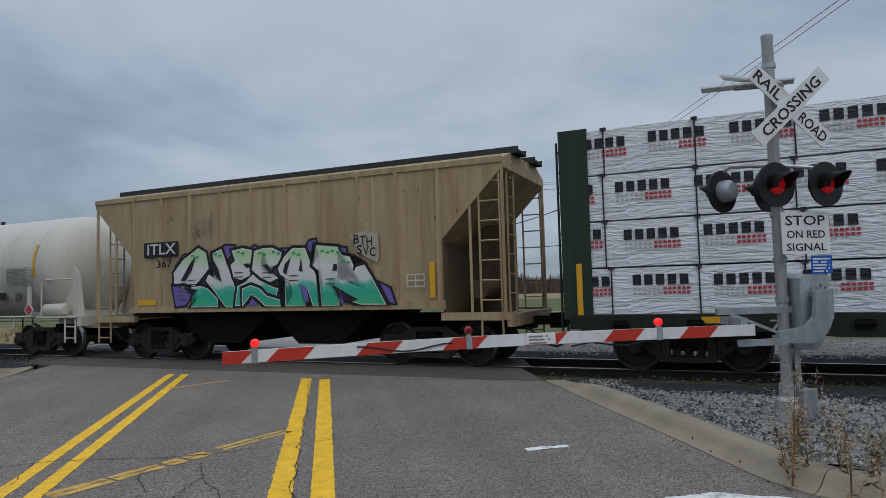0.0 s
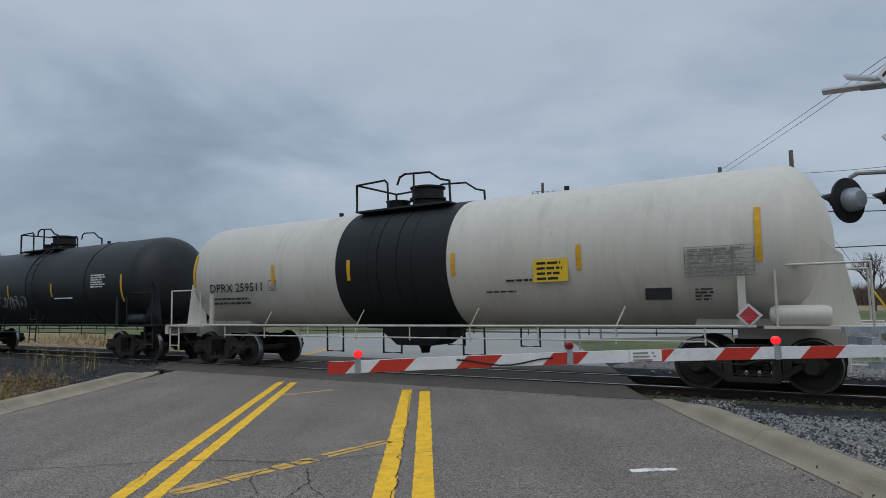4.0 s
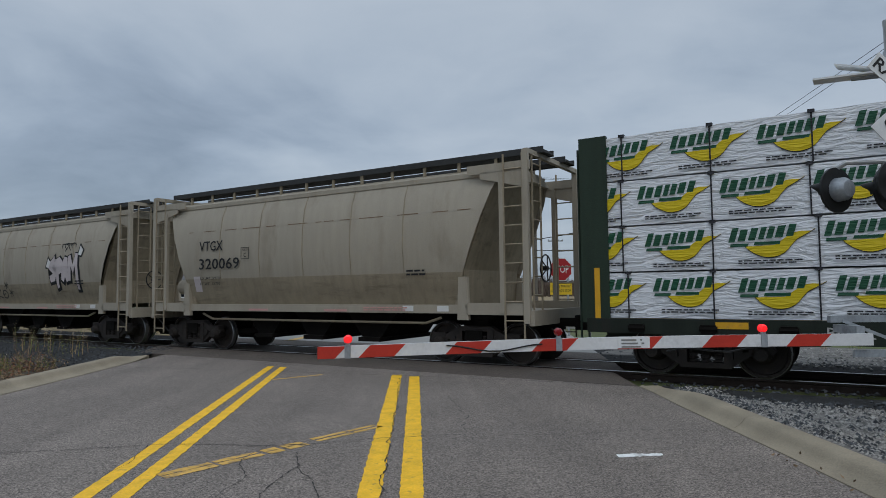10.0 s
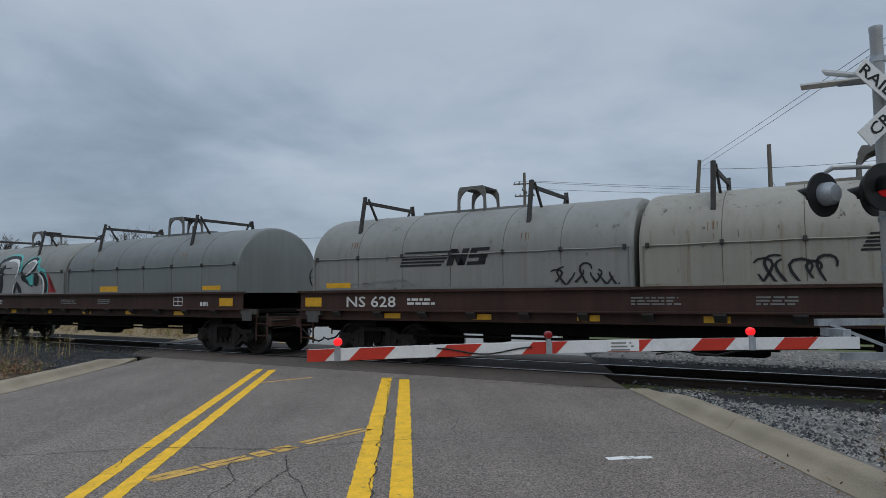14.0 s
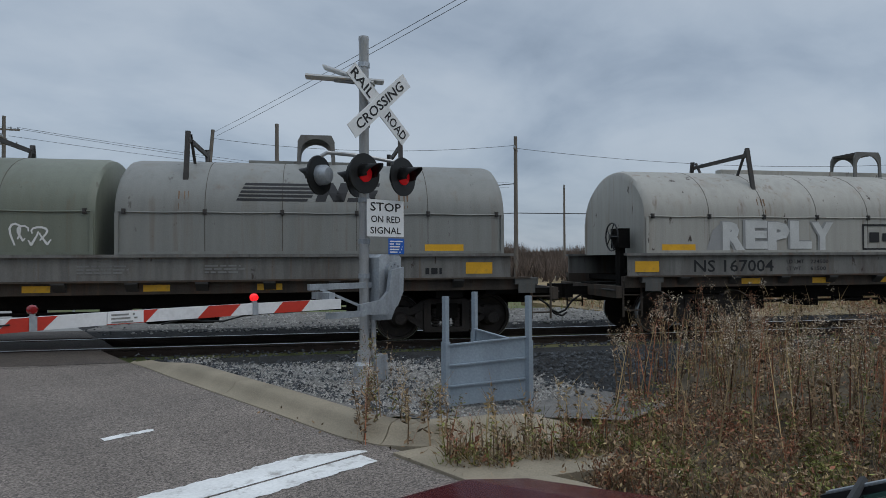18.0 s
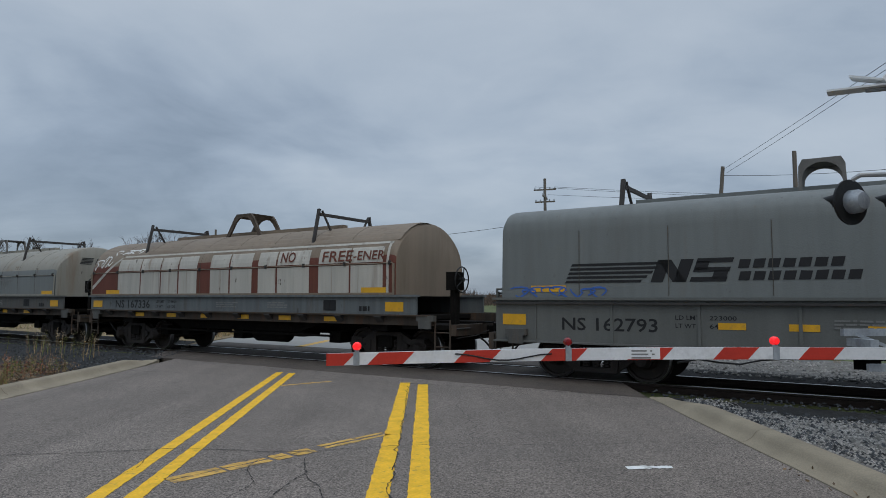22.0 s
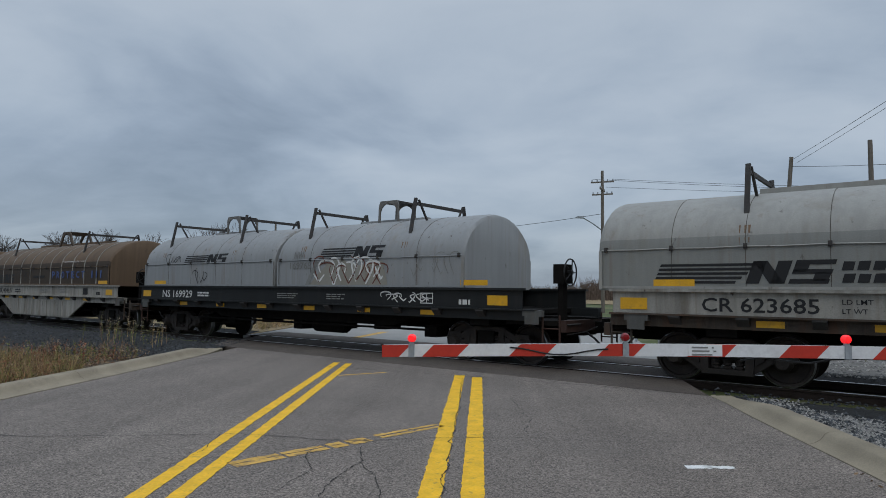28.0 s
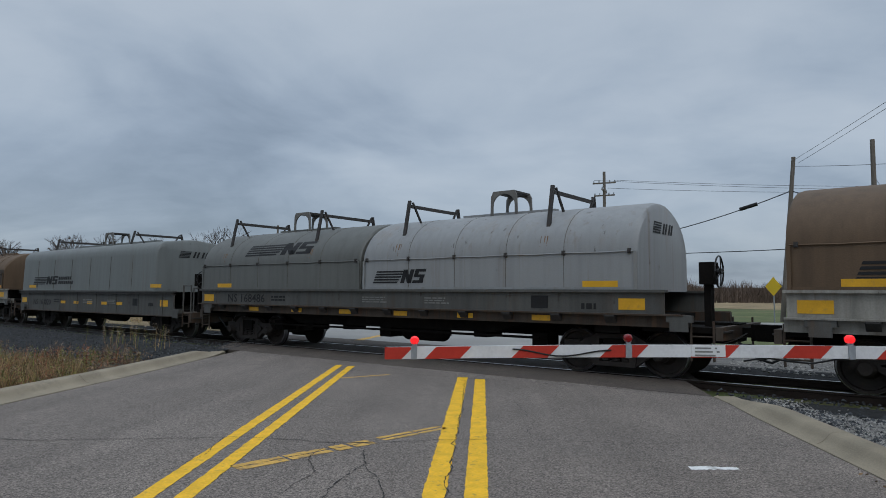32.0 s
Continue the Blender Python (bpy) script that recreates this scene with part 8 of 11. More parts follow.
# hoppers
car = HOPS[1][0]
for a, b, pts in ((1.55, 2.05, [(0.2, 0), (0.75, 0.05), (1, 0.35), (0.45, 0.6), (0.8, 0.75), (0.75, 1.05), (0.2, 0.8), (0.05, 0.55), (0.55, 0.35), (0.1, 0.25)]),
                  (1.98, 2.42, [(0.1, -0.25), (0.4, -0.2), (0.45, 0.3), (0.95, 0.4), (1, 0.85), (0.6, 1.0), (0.0, 0.9)]),
                  (2.32, 2.78, [(0.0, 0.1), (0.3, 0.0), (0.5, 0.2), (0.7, 0.0), (0.95, 0.05), (0.9, 0.95), (0.5, 1.0), (0.15, 0.7)]),
                  (2.72, 3.32, [(0.05, 0.05), (0.25, 0.05), (0.35, 0.6), (0.55, 0.3), (0.75, 0.65), (0.85, -0.3), (1.05, -0.3), (1.0, 1.1), (0.78, 1.1), (0.55, 0.65), (0.3, 1.05), (0.05, 1.0)])):
    q = fit_letter(pts, a, b, 1.98, 2.82)
    decal(car, grown(q, 0.07, 0.03, -0.03), ink_black, BARREL, 0.010, label="black outline of a spray-painted letter")
    decal(car, q, spray_pale, BARREL, 0.016, label="pale fill of a spray-painted letter")
for x, z in ((1.42, 2.5), (3.35, 2.85)):
    q = fit_letter([(0, 0), (0.6, -0.1), (1, 0.5), (0.4, 1)], x, x + 0.28, z, z + 0.3)
    decal(car, grown(q, 0.05), ink_black, BARREL, 0.010)
    decal(car, q, spray_white, BARREL, 0.016)
tag(car, 2.45, 3.15, 2.95, 3.25, ink_black, BARREL, 5, 4)
for pts in ([(-2.60, 1.76), (-2.90, 1.72), (-2.91, 1.63), (-2.52, 1.60), (-2.58, 1.50), (-2.97, 1.48)], [(-2.66, 1.93), (-2.63, 1.91)], [(-2.49, 1.78), (-2.45, 1.45)],
            [(-2.45, 1.66), (-2.27, 1.85), (-2.18, 1.76), (-2.27, 1.46)], [(-2.11, 1.88), (-2.16, 1.43)], [(-1.90, 1.77), (-2.11, 1.58), (-1.83, 1.46)],
            [(-1.78, 1.58), (-1.70, 1.73), (-1.52, 1.72), (-1.42, 1.58), (-1.55, 1.47), (-1.72, 1.49), (-1.70, 1.60), (-1.58, 1.62)]):
    ribbon(car, pts, 0.042, ink_soft, BARREL)
for x, z, r in ((-3.10, 1.55, 0.11), (-1.41, 1.92, 0.14), (-1.16, 1.66, 0.16)):
    for a in (15, 75, 135):
        c, d = r * math.cos(radians(a)), r * math.sin(radians(a))
        ribbon(car, [(x - c, z - d), (x + c * 0.1, z + d * 0.1), (x + c, z + d)], 0.032, ink_soft, BARREL)
car = HOPS[2][0]
for a in (90, 210, 330):
    c, s = math.cos(radians(a)), math.sin(radians(a))
    q = [(1.62 + 0.09 * c - 0.10 * s, 3.18 + 0.09 * s + 0.10 * c), (1.62 + 0.30 * c, 3.18 + 0.30 * s), (1.62 + 0.09 * c + 0.10 * s, 3.18 + 0.09 * s - 0.10 * c)]
    decal(car, q, ink_black, BARREL, 0.012, "emblem_block")
for a, b in ((2.0, 2.5), (2.58, 3.02), (3.1, 3.6)):
    for q in ({2.0: [slant(2.2, 2.34, 3.0, 3.4, -0.45), slant(2.2, 2.34, 3.0, 3.4, 0.6)], 2.58: [rect(2.58, 3.02, 3.31, 3.4), slant(2.70, 2.83, 3.0, 3.33, 0.15)],
               3.1: [slant(3.1, 3.24, 3.0, 3.4, 0.15), rect(3.2, 3.62, 3.31, 3.4), rect(3.14, 3.52, 3.0, 3.09), rect(3.4, 3.55, 3.0, 3.22)]}[a]):
        decal(car, q, ink_black, BARREL, 0.012, "emblem_block")
for hop, hh in HOPS:
    rnd = random.Random(int(hh * 100) + len(hop.children))
    x = -hh + 1.7
    while x < hh - 1.6:
        w = rnd.uniform(0.15, 0.7)
        decal(hop, rect(x, min(x + w, hh - 1.3), 3.235, 3.252), stain_run, BARREL, 0.006, "scrape")
        x += w + rnd.uniform(0.05, 0.5)
    plates(hop, [-2.0, 0.6], 1.10, -1.368, pink_bar, 0.7, 0.05, "warning_stripe")

# coil cars
emblem(cars["ca"], 2.85, 4.35, 2.15, 2.45, ROUND)
emblem(cars["ca"], -5.6, -3.5, 2.14, 2.48, ROUND)
tag(cars["ca"], 1.43, 2.5, 1.66, 2.15, ink_black, ROUND, 11, 6, 0.024)
tag(cars["ca"], -2.1, -0.75, 1.66, 2.1, ink_black, ROUND, 12, 7, 0.022)
tag(cars["ca"], -6.8, -5.0, 1.66, 1.85, ink_grey, ROUND, 13, 7, 0.014)

car = cars["syk"]
decal(car, [(-8.57, 1.49), (-8.03, 1.69), (-7.73, 1.54)], spray_red, ROUND, 0.008, lo=1.63)
decal(car, [(-7.89, 1.73), (-7.57, 2.05), (-7.24, 2.17), (-7.24, 1.79)], spray_red, ROUND, 0.008, lo=1.63)
decal(car, [(-1.81, 2.27), (-1.50, 2.31), (-1.36, 2.00), (-1.36, 1.75), (-1.17, 1.65), (-0.84, 1.50), (-1.72, 1.47), (-1.56, 1.91)], spray_red, ROUND, 0.008, lo=1.63)
decal(car, [(-7.56, 1.51), (-7.40, 1.92), (-6.93, 2.06), (-6.93, 2.41), (-6.64, 2.59), (-6.01, 2.72), (-5.75, 2.49), (-6.32, 2.33), (-6.10, 2.14), (-5.33, 2.04), (-4.79, 1.87), (-4.69, 1.50)], spray_grey, ROUND, 0.010, lo=1.63)
decal(car, [(-4.42, 2.09), (-4.40, 2.55), (-4.58, 2.79), (-4.22, 2.87), (-3.69, 2.80), (-3.41, 2.56), (-3.47, 2.34), (-3.18, 2.22), (-2.73, 1.94), (-2.08, 1.92), (-1.76, 2.02), (-1.83, 1.49), (-2.85, 1.49), (-3.53, 2.06), (-3.78, 1.49), (-4.53, 1.50)], spray_grey, ROUND, 0.010, lo=1.63)
decal(car, [(-3.17, 2.44), (-3.01, 2.65), (-2.69, 2.78), (-2.34, 2.67), (-2.39, 2.51), (-2.83, 2.26)], spray_grey, ROUND, 0.010, lo=1.63)
decal(car, [(-7.32, 1.48), (-7.24, 1.79), (-6.90, 1.88), (-6.72, 1.48)], spray_white, ROUND, 0.020, lo=1.63)
decal(car, [(-6.63, 1.90), (-5.96, 1.89), (-6.00, 1.77), (-6.40, 1.80)], spray_teal, ROUND, 0.020, lo=1.63)
decal(car, [(-2.89, 2.21), (-2.44, 2.35), (-2.39, 1.98), (-2.61, 1.95), (-2.67, 2.13)], spray_teal, ROUND, 0.020, lo=1.63)
decal(car, [(-3.48, 1.52), (-3.36, 1.73), (-3.21, 1.49)], spray_teal, ROUND, 0.020, lo=1.63)
decal(car, [(-5.02, 2.25), (-4.72, 2.26), (-4.76, 2.14), (-5.00, 2.14)], spray_red, ROUND, 0.024, lo=1.63)
decal(car, [(-5.73, 2.58), (-5.37, 2.62), (-5.25, 2.37), (-5.67, 2.34)], ink_black, ROUND, 0.021, lo=1.63)
stroke(car, [(-7.56, 1.51), (-7.44, 1.92), (-6.90, 2.11), (-7.02, 2.54), (-6.82, 2.69), (-6.12, 2.82), (-5.49, 2.87), (-5.20, 2.58), (-4.98, 2.40), (-4.59, 2.32), (-4.41, 2.61)], 0.20, spray_teal, 0.012)
stroke(car, [(-4.87, 2.63), (-4.80, 2.87), (-4.41, 3.01), (-3.74, 2.94), (-3.37, 2.67), (-3.23, 2.44), (-2.93, 2.81), (-2.42, 2.83), (-2.23, 2.66), (-2.06, 2.46), (-1.80, 2.41), (-1.56, 2.01), (-1.57, 1.71), (-1.72, 1.49)], 0.16, spray_teal, 0.012)
stroke(car, [(-7.48, 1.51), (-7.32, 1.89), (-6.85, 2.08), (-6.94, 2.54), (-6.67, 2.68), (-6.05, 2.83)], 0.22, ink_black, 0.014)
stroke(car, [(-6.90, 2.06), (-6.63, 1.93), (-6.03, 1.92), (-5.82, 1.83), (-5.96, 1.73), (-6.48, 1.78)], 0.17, ink_black, 0.015)
stroke(car, [(-6.03, 2.35), (-5.81, 2.27), (-5.19, 2.35), (-5.28, 2.65), (-5.53, 2.80), (-5.80, 2.74)], 0.16, ink_black, 0.015)
stroke(car, [(-6.03, 2.35), (-5.92, 2.49), (-5.75, 2.55), (-6.12, 2.60), (-6.21, 2.41), (-5.96, 2.20), (-5.33, 2.11), (-4.66, 2.05), (-4.60, 1.50)], 0.15, ink_black, 0.015)
stroke(car, [(-4.69, 1.50), (-4.50, 1.98), (-4.55, 2.44), (-4.35, 2.66)], 0.24, ink_black, 0.016)
stroke(car, [(-4.72, 2.44), (-4.83, 2.75), (-4.63, 2.92), (-4.12, 2.94), (-3.65, 2.86), (-3.44, 2.62), (-3.41, 2.34)], 0.15, ink_black, 0.016)
stroke(car, [(-3.23, 2.38), (-3.07, 2.65), (-2.76, 2.84), (-2.42, 2.80), (-2.29, 2.64), (-2.49, 2.44), (-2.89, 2.26), (-3.18, 2.22), (-2.72, 2.04), (-2.45, 1.93)], 0.14, ink_black, 0.016)
stroke(car, [(-2.29, 1.93), (-2.23, 2.19), (-2.28, 2.34)], 0.30, ink_black, 0.016)
stroke(car, [(-2.07, 2.34), (-1.81, 2.27), (-1.61, 1.96), (-1.67, 1.66), (-1.80, 1.47)], 0.17, ink_black, 0.016)
stroke(car, [(-3.53, 2.06), (-3.30, 1.84), (-3.13, 1.49)], 0.20, ink_black, 0.016)
stroke(car, [(-3.53, 2.01), (-3.63, 1.74), (-3.61, 1.49)], 0.12, ink_black, 0.016)
stroke(car, [(-5.85, 2.68), (-6.13, 2.63), (-6.23, 2.38), (-6.10, 2.23)], 0.08, spray_white, 0.022)
stroke(car, [(-5.68, 2.73), (-5.38, 2.76), (-5.19, 2.52), (-5.12, 2.34)], 0.07, spray_white, 0.022)
stroke(car, [(-5.26, 2.11), (-4.79, 1.98), (-4.69, 1.75), (-4.74, 1.50)], 0.09, spray_white, 0.022)
stroke(car, [(-4.33, 2.84), (-3.89, 2.85), (-3.49, 2.71), (-3.43, 2.39), (-3.59, 2.23)], 0.10, spray_white, 0.022)
stroke(car, [(-2.90, 2.68), (-2.64, 2.80), (-2.36, 2.69), (-2.52, 2.48), (-2.89, 2.30)], 0.07, spray_white, 0.022)
stroke(car, [(-2.12, 2.36), (-1.81, 2.14), (-1.75, 1.81), (-1.88, 1.47)], 0.08, spray_white, 0.022)
stroke(car, [(-6.78, 1.90), (-6.40, 1.73), (-5.82, 1.69)], 0.06, spray_white, 0.022)
stroke(car, [(-3.65, 1.98), (-3.72, 1.68), (-3.64, 1.49)], 0.06, spray_white, 0.022)
emblem(car, -4.9, -3.35, 2.25, 2.62, ROUND)
decal(car, rect(1.4, 2.3, 1.68, 1.86), reflect, ROUND, 0.01, "hood_label")

car = cars["reply"]
for i, ch in enumerate("REPLY"):
    lift_z = 0.03 * (i % 2)
    on_skin_text(car, ch, -4.99 + i * 0.51, 1.69 + lift_z, 0.53, 0.60, spray_grey, ROUND, 0.014, 0.09)
    on_skin_text(car, ch, -4.94 + i * 0.51, 1.70 + lift_z, 0.50, 0.57, spray_chalk, ROUND, 0.020, 0.06)
decal(car, [(-5.3, 1.68), (-4.95, 1.68), (-4.9, 2.3), (-5.15, 2.1)], spray_grey, ROUND, 0.010)
for q in ([(-1.69, 1.70), (-0.71, 1.70), (-0.71, 1.74), (-1.69, 1.74)], [(-1.69, 2.20), (-0.71, 2.20), (-0.71, 2.24), (-1.69, 2.24)], rect(-1.69, -1.65, 1.7, 2.24), rect(-0.75, -0.71, 1.7, 2.24), rect(-1.52, -1.28, 1.86, 2.07), rect(-1.2, -1.06, 1.88, 2.05), rect(-1.0, -0.86, 1.86, 2.07)):
    decal(car, q, ink_black, ROUND, 0.012, "emblem_block")
small_print(car, -0.6, -1.475, 2.05, 2, ink_grey, 1.35, 0.08, 0.15, seed=21)
BUBBLES = ([(0, 0), (0, 1), (0.6, 1), (0.75, 0.76), (0.45, 0.54), (0.85, 0.38), (0.7, 0), (0, 0.02)], [(0.8, 0.82), (0.4, 1), (0, 0.7), (0, 0.3), (0.3, 0), (0.8, 0.12), (0.6, 0.42), (0.2, 0.5)],
           [(0.8, 0.82), (0.4, 1), (0, 0.7), (0, 0.3), (0.3, 0), (0.8, 0.12), (0.6, 0.42), (0.2, 0.5)], [(0.8, 0.9), (0.3, 1), (0, 0.8), (0.2, 0.56), (0.75, 0.42), (0.8, 0.15), (0.4, 0), (0, 0.1)])
for i, unit in enumerate(BUBBLES):
    ribbon(car, fit_letter(unit, 3.75 + 0.40 * i, 4.17 + 0.40 * i, 1.76, 2.26), 0.05, spray_chalk, ROUND, 0.014)
tag(car, 5.35, 5.75, 1.98, 2.16, spray_chalk, ROUND, 22, 4, 0.012)
tag(car, 2.0, 2.7, 1.8, 2.1, ink_grey, ROUND, 23, 4, 0.010)

car = cars["d495"]
emblem(car, -5.0, -2.5, 2.58, 2.94, ROUND)
emblem(car, 1.9, 4.3, 2.58, 2.94, ROUND)
tag(car, -3.9, -2.45, 1.76, 2.26, ink_black, ROUND, 24, 9, 0.02)
tag(car, -1.6, -1.0, 1.80, 2.18, spray_white, ROUND, 25, 5, 0.018)

car = cars["cshield"]
for q in (rect(-4.66, -4.1, 1.34, 1.39), rect(-4.66, -4.2, 1.43, 1.48), [(-4.3, 1.46), (-4.22, 1.46), (-4.15, 1.7), (-4.0, 1.72), (-3.98, 1.60), (-3.9, 1.62), (-3.92, 1.8), (-4.2, 1.8)]):
    decal(car, q, ink_white, ANG, 0.012, "emblem_block")
small_print(car, -4.5, -1.425, 1.88, 1, ink_white, 0.6, 0.07, seed=26)
small_print(car, -3.45, -1.425, 1.84, 6, ink_white, 1.2, 0.03, 0.08, seed=27)
small_print(car, -1.4, -1.425, 1.66, 1, ink_white, 0.95, 0.07, seed=28)
for q in (rect(-1.42, -0.55, 1.50, 1.54), rect(-1.42, -0.6, 1.57, 1.61)):
    decal(car, q, ink_white, ANG, 0.012, "emblem_block")
ring = revolve(bmesh.new(), [(-0.004, 0.15), (-0.004, 0.21), (0.0, 0.21), (0.0, 0.15), (-0.004, 0.15)], 24, centre=(-0.22, -1.425, 1.66), axis="y")
part("emblem_ring", ring, ink_white, car)
decal(car, slant(-0.12, -0.02, 1.42, 1.56, -0.6), ink_white, ANG, 0.012, "emblem_block")
for k in range(10):
    a = 0.48 + k * 0.187
    thin = k < 4
    decal(car, rect(a, a + (0.06 if thin else 0.13), 1.49, 1.76 if k not in (1, 3) else 1.68), ink_white, ANG, 0.012, "name_bar")
POSTS = (-3.85, -1.75, 0.35, 2.43)
for xk in POSTS:
    for s in (-1, 1):
        bm = beam(bmesh.new(), (xk, s * 1.45, 1.2), (xk, s * 1.46, 2.14), 0.07, 0.06)
        beam(bm, (xk, s * 1.46, 2.14), (xk, s * 1.10, 2.66), 0.07, 0.06)
        box(bm, xk - 0.09, xk + 0.09, s * 1.1 - 0.07, s * 1.1 + 0.07, 2.60, 2.97)
        part("hood_brace", bm, coil_brown, car)
for s in (-1, 1):
    part("diagonal_brace", beam(bmesh.new(), (-6.3, s * 1.46, 1.3), (-3.85, s * 1.16, 2.86), 0.06, 0.09), coil_brown, car)
    part("diagonal_brace", beam(bmesh.new(), (5.0, s * 1.46, 1.3), (2.43, s * 1.16, 2.86), 0.06, 0.05), coil_brown, car)
    part("hood_rail", beam(bmesh.new(), (2.43, s * 1.1, 2.90), (3.5, s * 1.0, 2.80), 0.07, 0.10), coil_brown, car)
    for xa, xb in zip(POSTS, POSTS[1:]):
        bm = bmesh.new()
        for (xp, zp), (xq, zq) in zip(((xa, 2.90), (xa + 0.75, 2.835), (xb - 0.75, 2.835)), ((xa + 0.75, 2.835), (xb - 0.75, 2.835), (xb, 2.90))):
            beam(bm, (xp, s * 1.1, zp), (xq, s * 1.1, zq), 0.07, 0.10)
        part("hood_rail", bm, coil_brown, car)
bm = bmesh.new()
for s in (-1, 1):
    pts = [(-0.95, s * 0.4, 2.78), (-0.3, s * 0.3, 3.42), (0.35, s * 0.3, 3.42), (0.95, s * 0.4, 2.78)]
    for p, q in zip(pts, pts[1:]):
        beam(bm, p, q, 0.08, 0.07)
    for x in (-0.2, 0.25):
        beam(bm, (x * 1.6, s * 0.4, 2.78), (x, s * 0.3, 3.40), 0.07, 0.07)
box(bm, -0.38, 0.42, -0.34, 0.34, 3.38, 3.48)
part("lifting_bracket", bm, coil_brown, car, at=pose(-0.6, 0, 0))
for x, y, zt in ((6.15, -1.25, 1.95), (6.15, 1.25, 1.95), (6.55, -0.2, 1.95), (7.35, -1.25, 2.25), (7.35, -0.75, 2.0), (7.35, 1.25, 2.25)):
    part("stake", B(x - 0.06, x + 0.06, y - 0.05, y + 0.05, 0.72, zt), coil_brown, car)
for y in (-1.3, 1.3):
    part("handrail", rods(bmesh.new(), [(5.15, y, 0.75), (5.15, y, 1.52), (5.25, y, 1.62), (6.05, y, 1.62), (6.15, y, 1.52), (6.15, y, 0.75)], 0.022), coil_brown, car)
    part("handrail", rods(bmesh.new(), [(5.35, y * 0.8, 0.75), (5.35, y * 0.8, 1.42), (5.45, y * 0.8, 1.52), (6.0, y * 0.8, 1.52)], 0.02), coil_brown, car)
part("deck_board", B(5.1, 7.5, -1.40, 1.40, 0.72, 0.78), sill_rusty, car)
part("deck_edge", B(6.0, 7.5, -1.47, -1.40, 0.80, 0.90), hood_rust, car)
part("brake_cylinder", revolve(bmesh.new(), [(-0.45, 0.0), (-0.42, 0.18), (-0.34, 0.23), (0.34, 0.23), (0.42, 0.18), (0.45, 0.0)], 14), hood_rust, car, at=pose(6.15, -0.55, 1.22), smooth=True)
part("equipment_stand", box(box(bmesh.new(), 5.75, 5.85, -0.85, -0.25, 0.78, 1.12), 6.45, 6.55, -0.85, -0.25, 0.78, 1.12), coil_brown, car)
part("equipment_box", B(5.2, 5.5, -1.25, -0.95, 0.78, 1.18), galv_dull, car)

emblem(cars["c785"], -3.03, -1.31, 2.39, 2.68, BOX)
tag(cars["c785"], -5.78, -4.62, 1.62, 2.6, spray_white, BOX, 31, 6, 0.02)
tag(cars["c785"], -4.10, -3.30, 1.65, 2.8, spray_white, BOX, 32, 4, 0.018)
tag(cars["c785"], -0.1, 0.8, 1.6, 1.9, ink_black, BOX, 33, 5, 0.022)
emblem(cars["c793"], -4.95, -2.10, 1.86, 2.25, BOX, words=1.75)
tag(cars["c793"], -6.0, -4.2, 1.58, 1.8, spray_blue, BOX, 34, 9, 0.018)
emblem(cars["c906"], -6.15, -3.4, 1.76, 2.10, ROUND, words=1.6)
tag(cars["c906"], 1.7, 2.3, 1.9, 2.3, ink_grey, ROUND, 35, 4, 0.014)
tag(cars["c314"], -5.15, -4.05, 1.60, 2.25, ink_black, BOX, 36, 6, 0.026)
tag(cars["c314"], 2.9, 3.75, 1.66, 2.1, ink_black, BOX, 37, 5, 0.026)
ring = revolve(bmesh.new(), [(-0.004, 0.0), (-0.004, 0.24), (0.0, 0.24)], 22, centre=(-1.05, BOX(2.2) - 0.012, 2.22), axis="y")
part("round_emblem", ring, ink_black, cars["c314"])
small_print(cars["c314"], -1.18, BOX(2.2) - 0.022, 2.20, 1, ink_white, 0.3, 0.05, seed=38)
for k in ("a666", "a637", "a560", "tail"):
    car = cars[k]
    emblem(car, -6.05, -3.7, 1.72, 2.12, ROUND)
    small_print(car, -1.5, -1.475, 1.95, 1, ink_black, 1.4, 0.10, seed=41)
    for i, ch in enumerate("PROTECT"):
        on_skin_text(car, ch, 0.42 + 0.45 * i, 1.92, 0.29, 0.29, fade_blue if k != "a666" else ink_white, ROUND, 0.02, 0.035)
    for i in range(3):
        on_skin_text(car, "I", 3.98 + 0.36 * i, 1.92, 0.10, 0.29, fade_blue if k != "a666" else ink_white, ROUND, 0.02, 0.035)
    on_skin_text(car, "Protected Temperature Coil Transport", 1.36, 2.545, 1.95, 0.095, ink_white if k != "a560" else pink_bar, ROUND, 0.012, 0.004)
tag(cars["a637"], -2.9, -1.6, 1.8, 2.34, ink_black, ROUND, 42, 6, 0.018)
tag(cars["a560"], -1.7, 0.15, 1.28, 1.58, ink_black, skin_of("flat", -1.526), 43, 8, 0.026)
tag(cars["a560"], -0.6, 0.2, 1.28, 1.58, spray_blue, skin_of("flat", -1.528), 44, 5, 0.026)
tag(cars["a560"], -3.5, 1.0, 0.5, 0.95, spray_grey, skin_of("flat", -1.55), 45, 12, 0.016)
tag(cars["a666"], -2.9, 0.5, 0.42, 1.0, spray_red, skin_of("flat", -1.55), 46, 9, 0.026)
emblem(cars["c685"], -6.25, -3.5, 1.75, 2.12, ROUND, words=1.6)
tag(cars["c685"], 0.1, 1.15, 1.68, 2.3, ink_black, ROUND, 47, 6, 0.016)
tag(cars["c685"], 3.5, 5.0, 1.66, 2.3, ink_black, ROUND, 48, 7, 0.018)
car = cars["c929"]
emblem(car, -5.5, -3.2, 2.34, 2.64, ROUND)
emblem(car, 1.0, 3.25, 2.36, 2.68, ROUND)
on_skin_text(car, "NW", 0.02, 2.40, 0.38, 0.20, ink_grey, ROUND, 0.02)
on_skin_text(car, "169765", -0.14, 2.12, 0.86, 0.19, ink_grey, ROUND, 0.02)
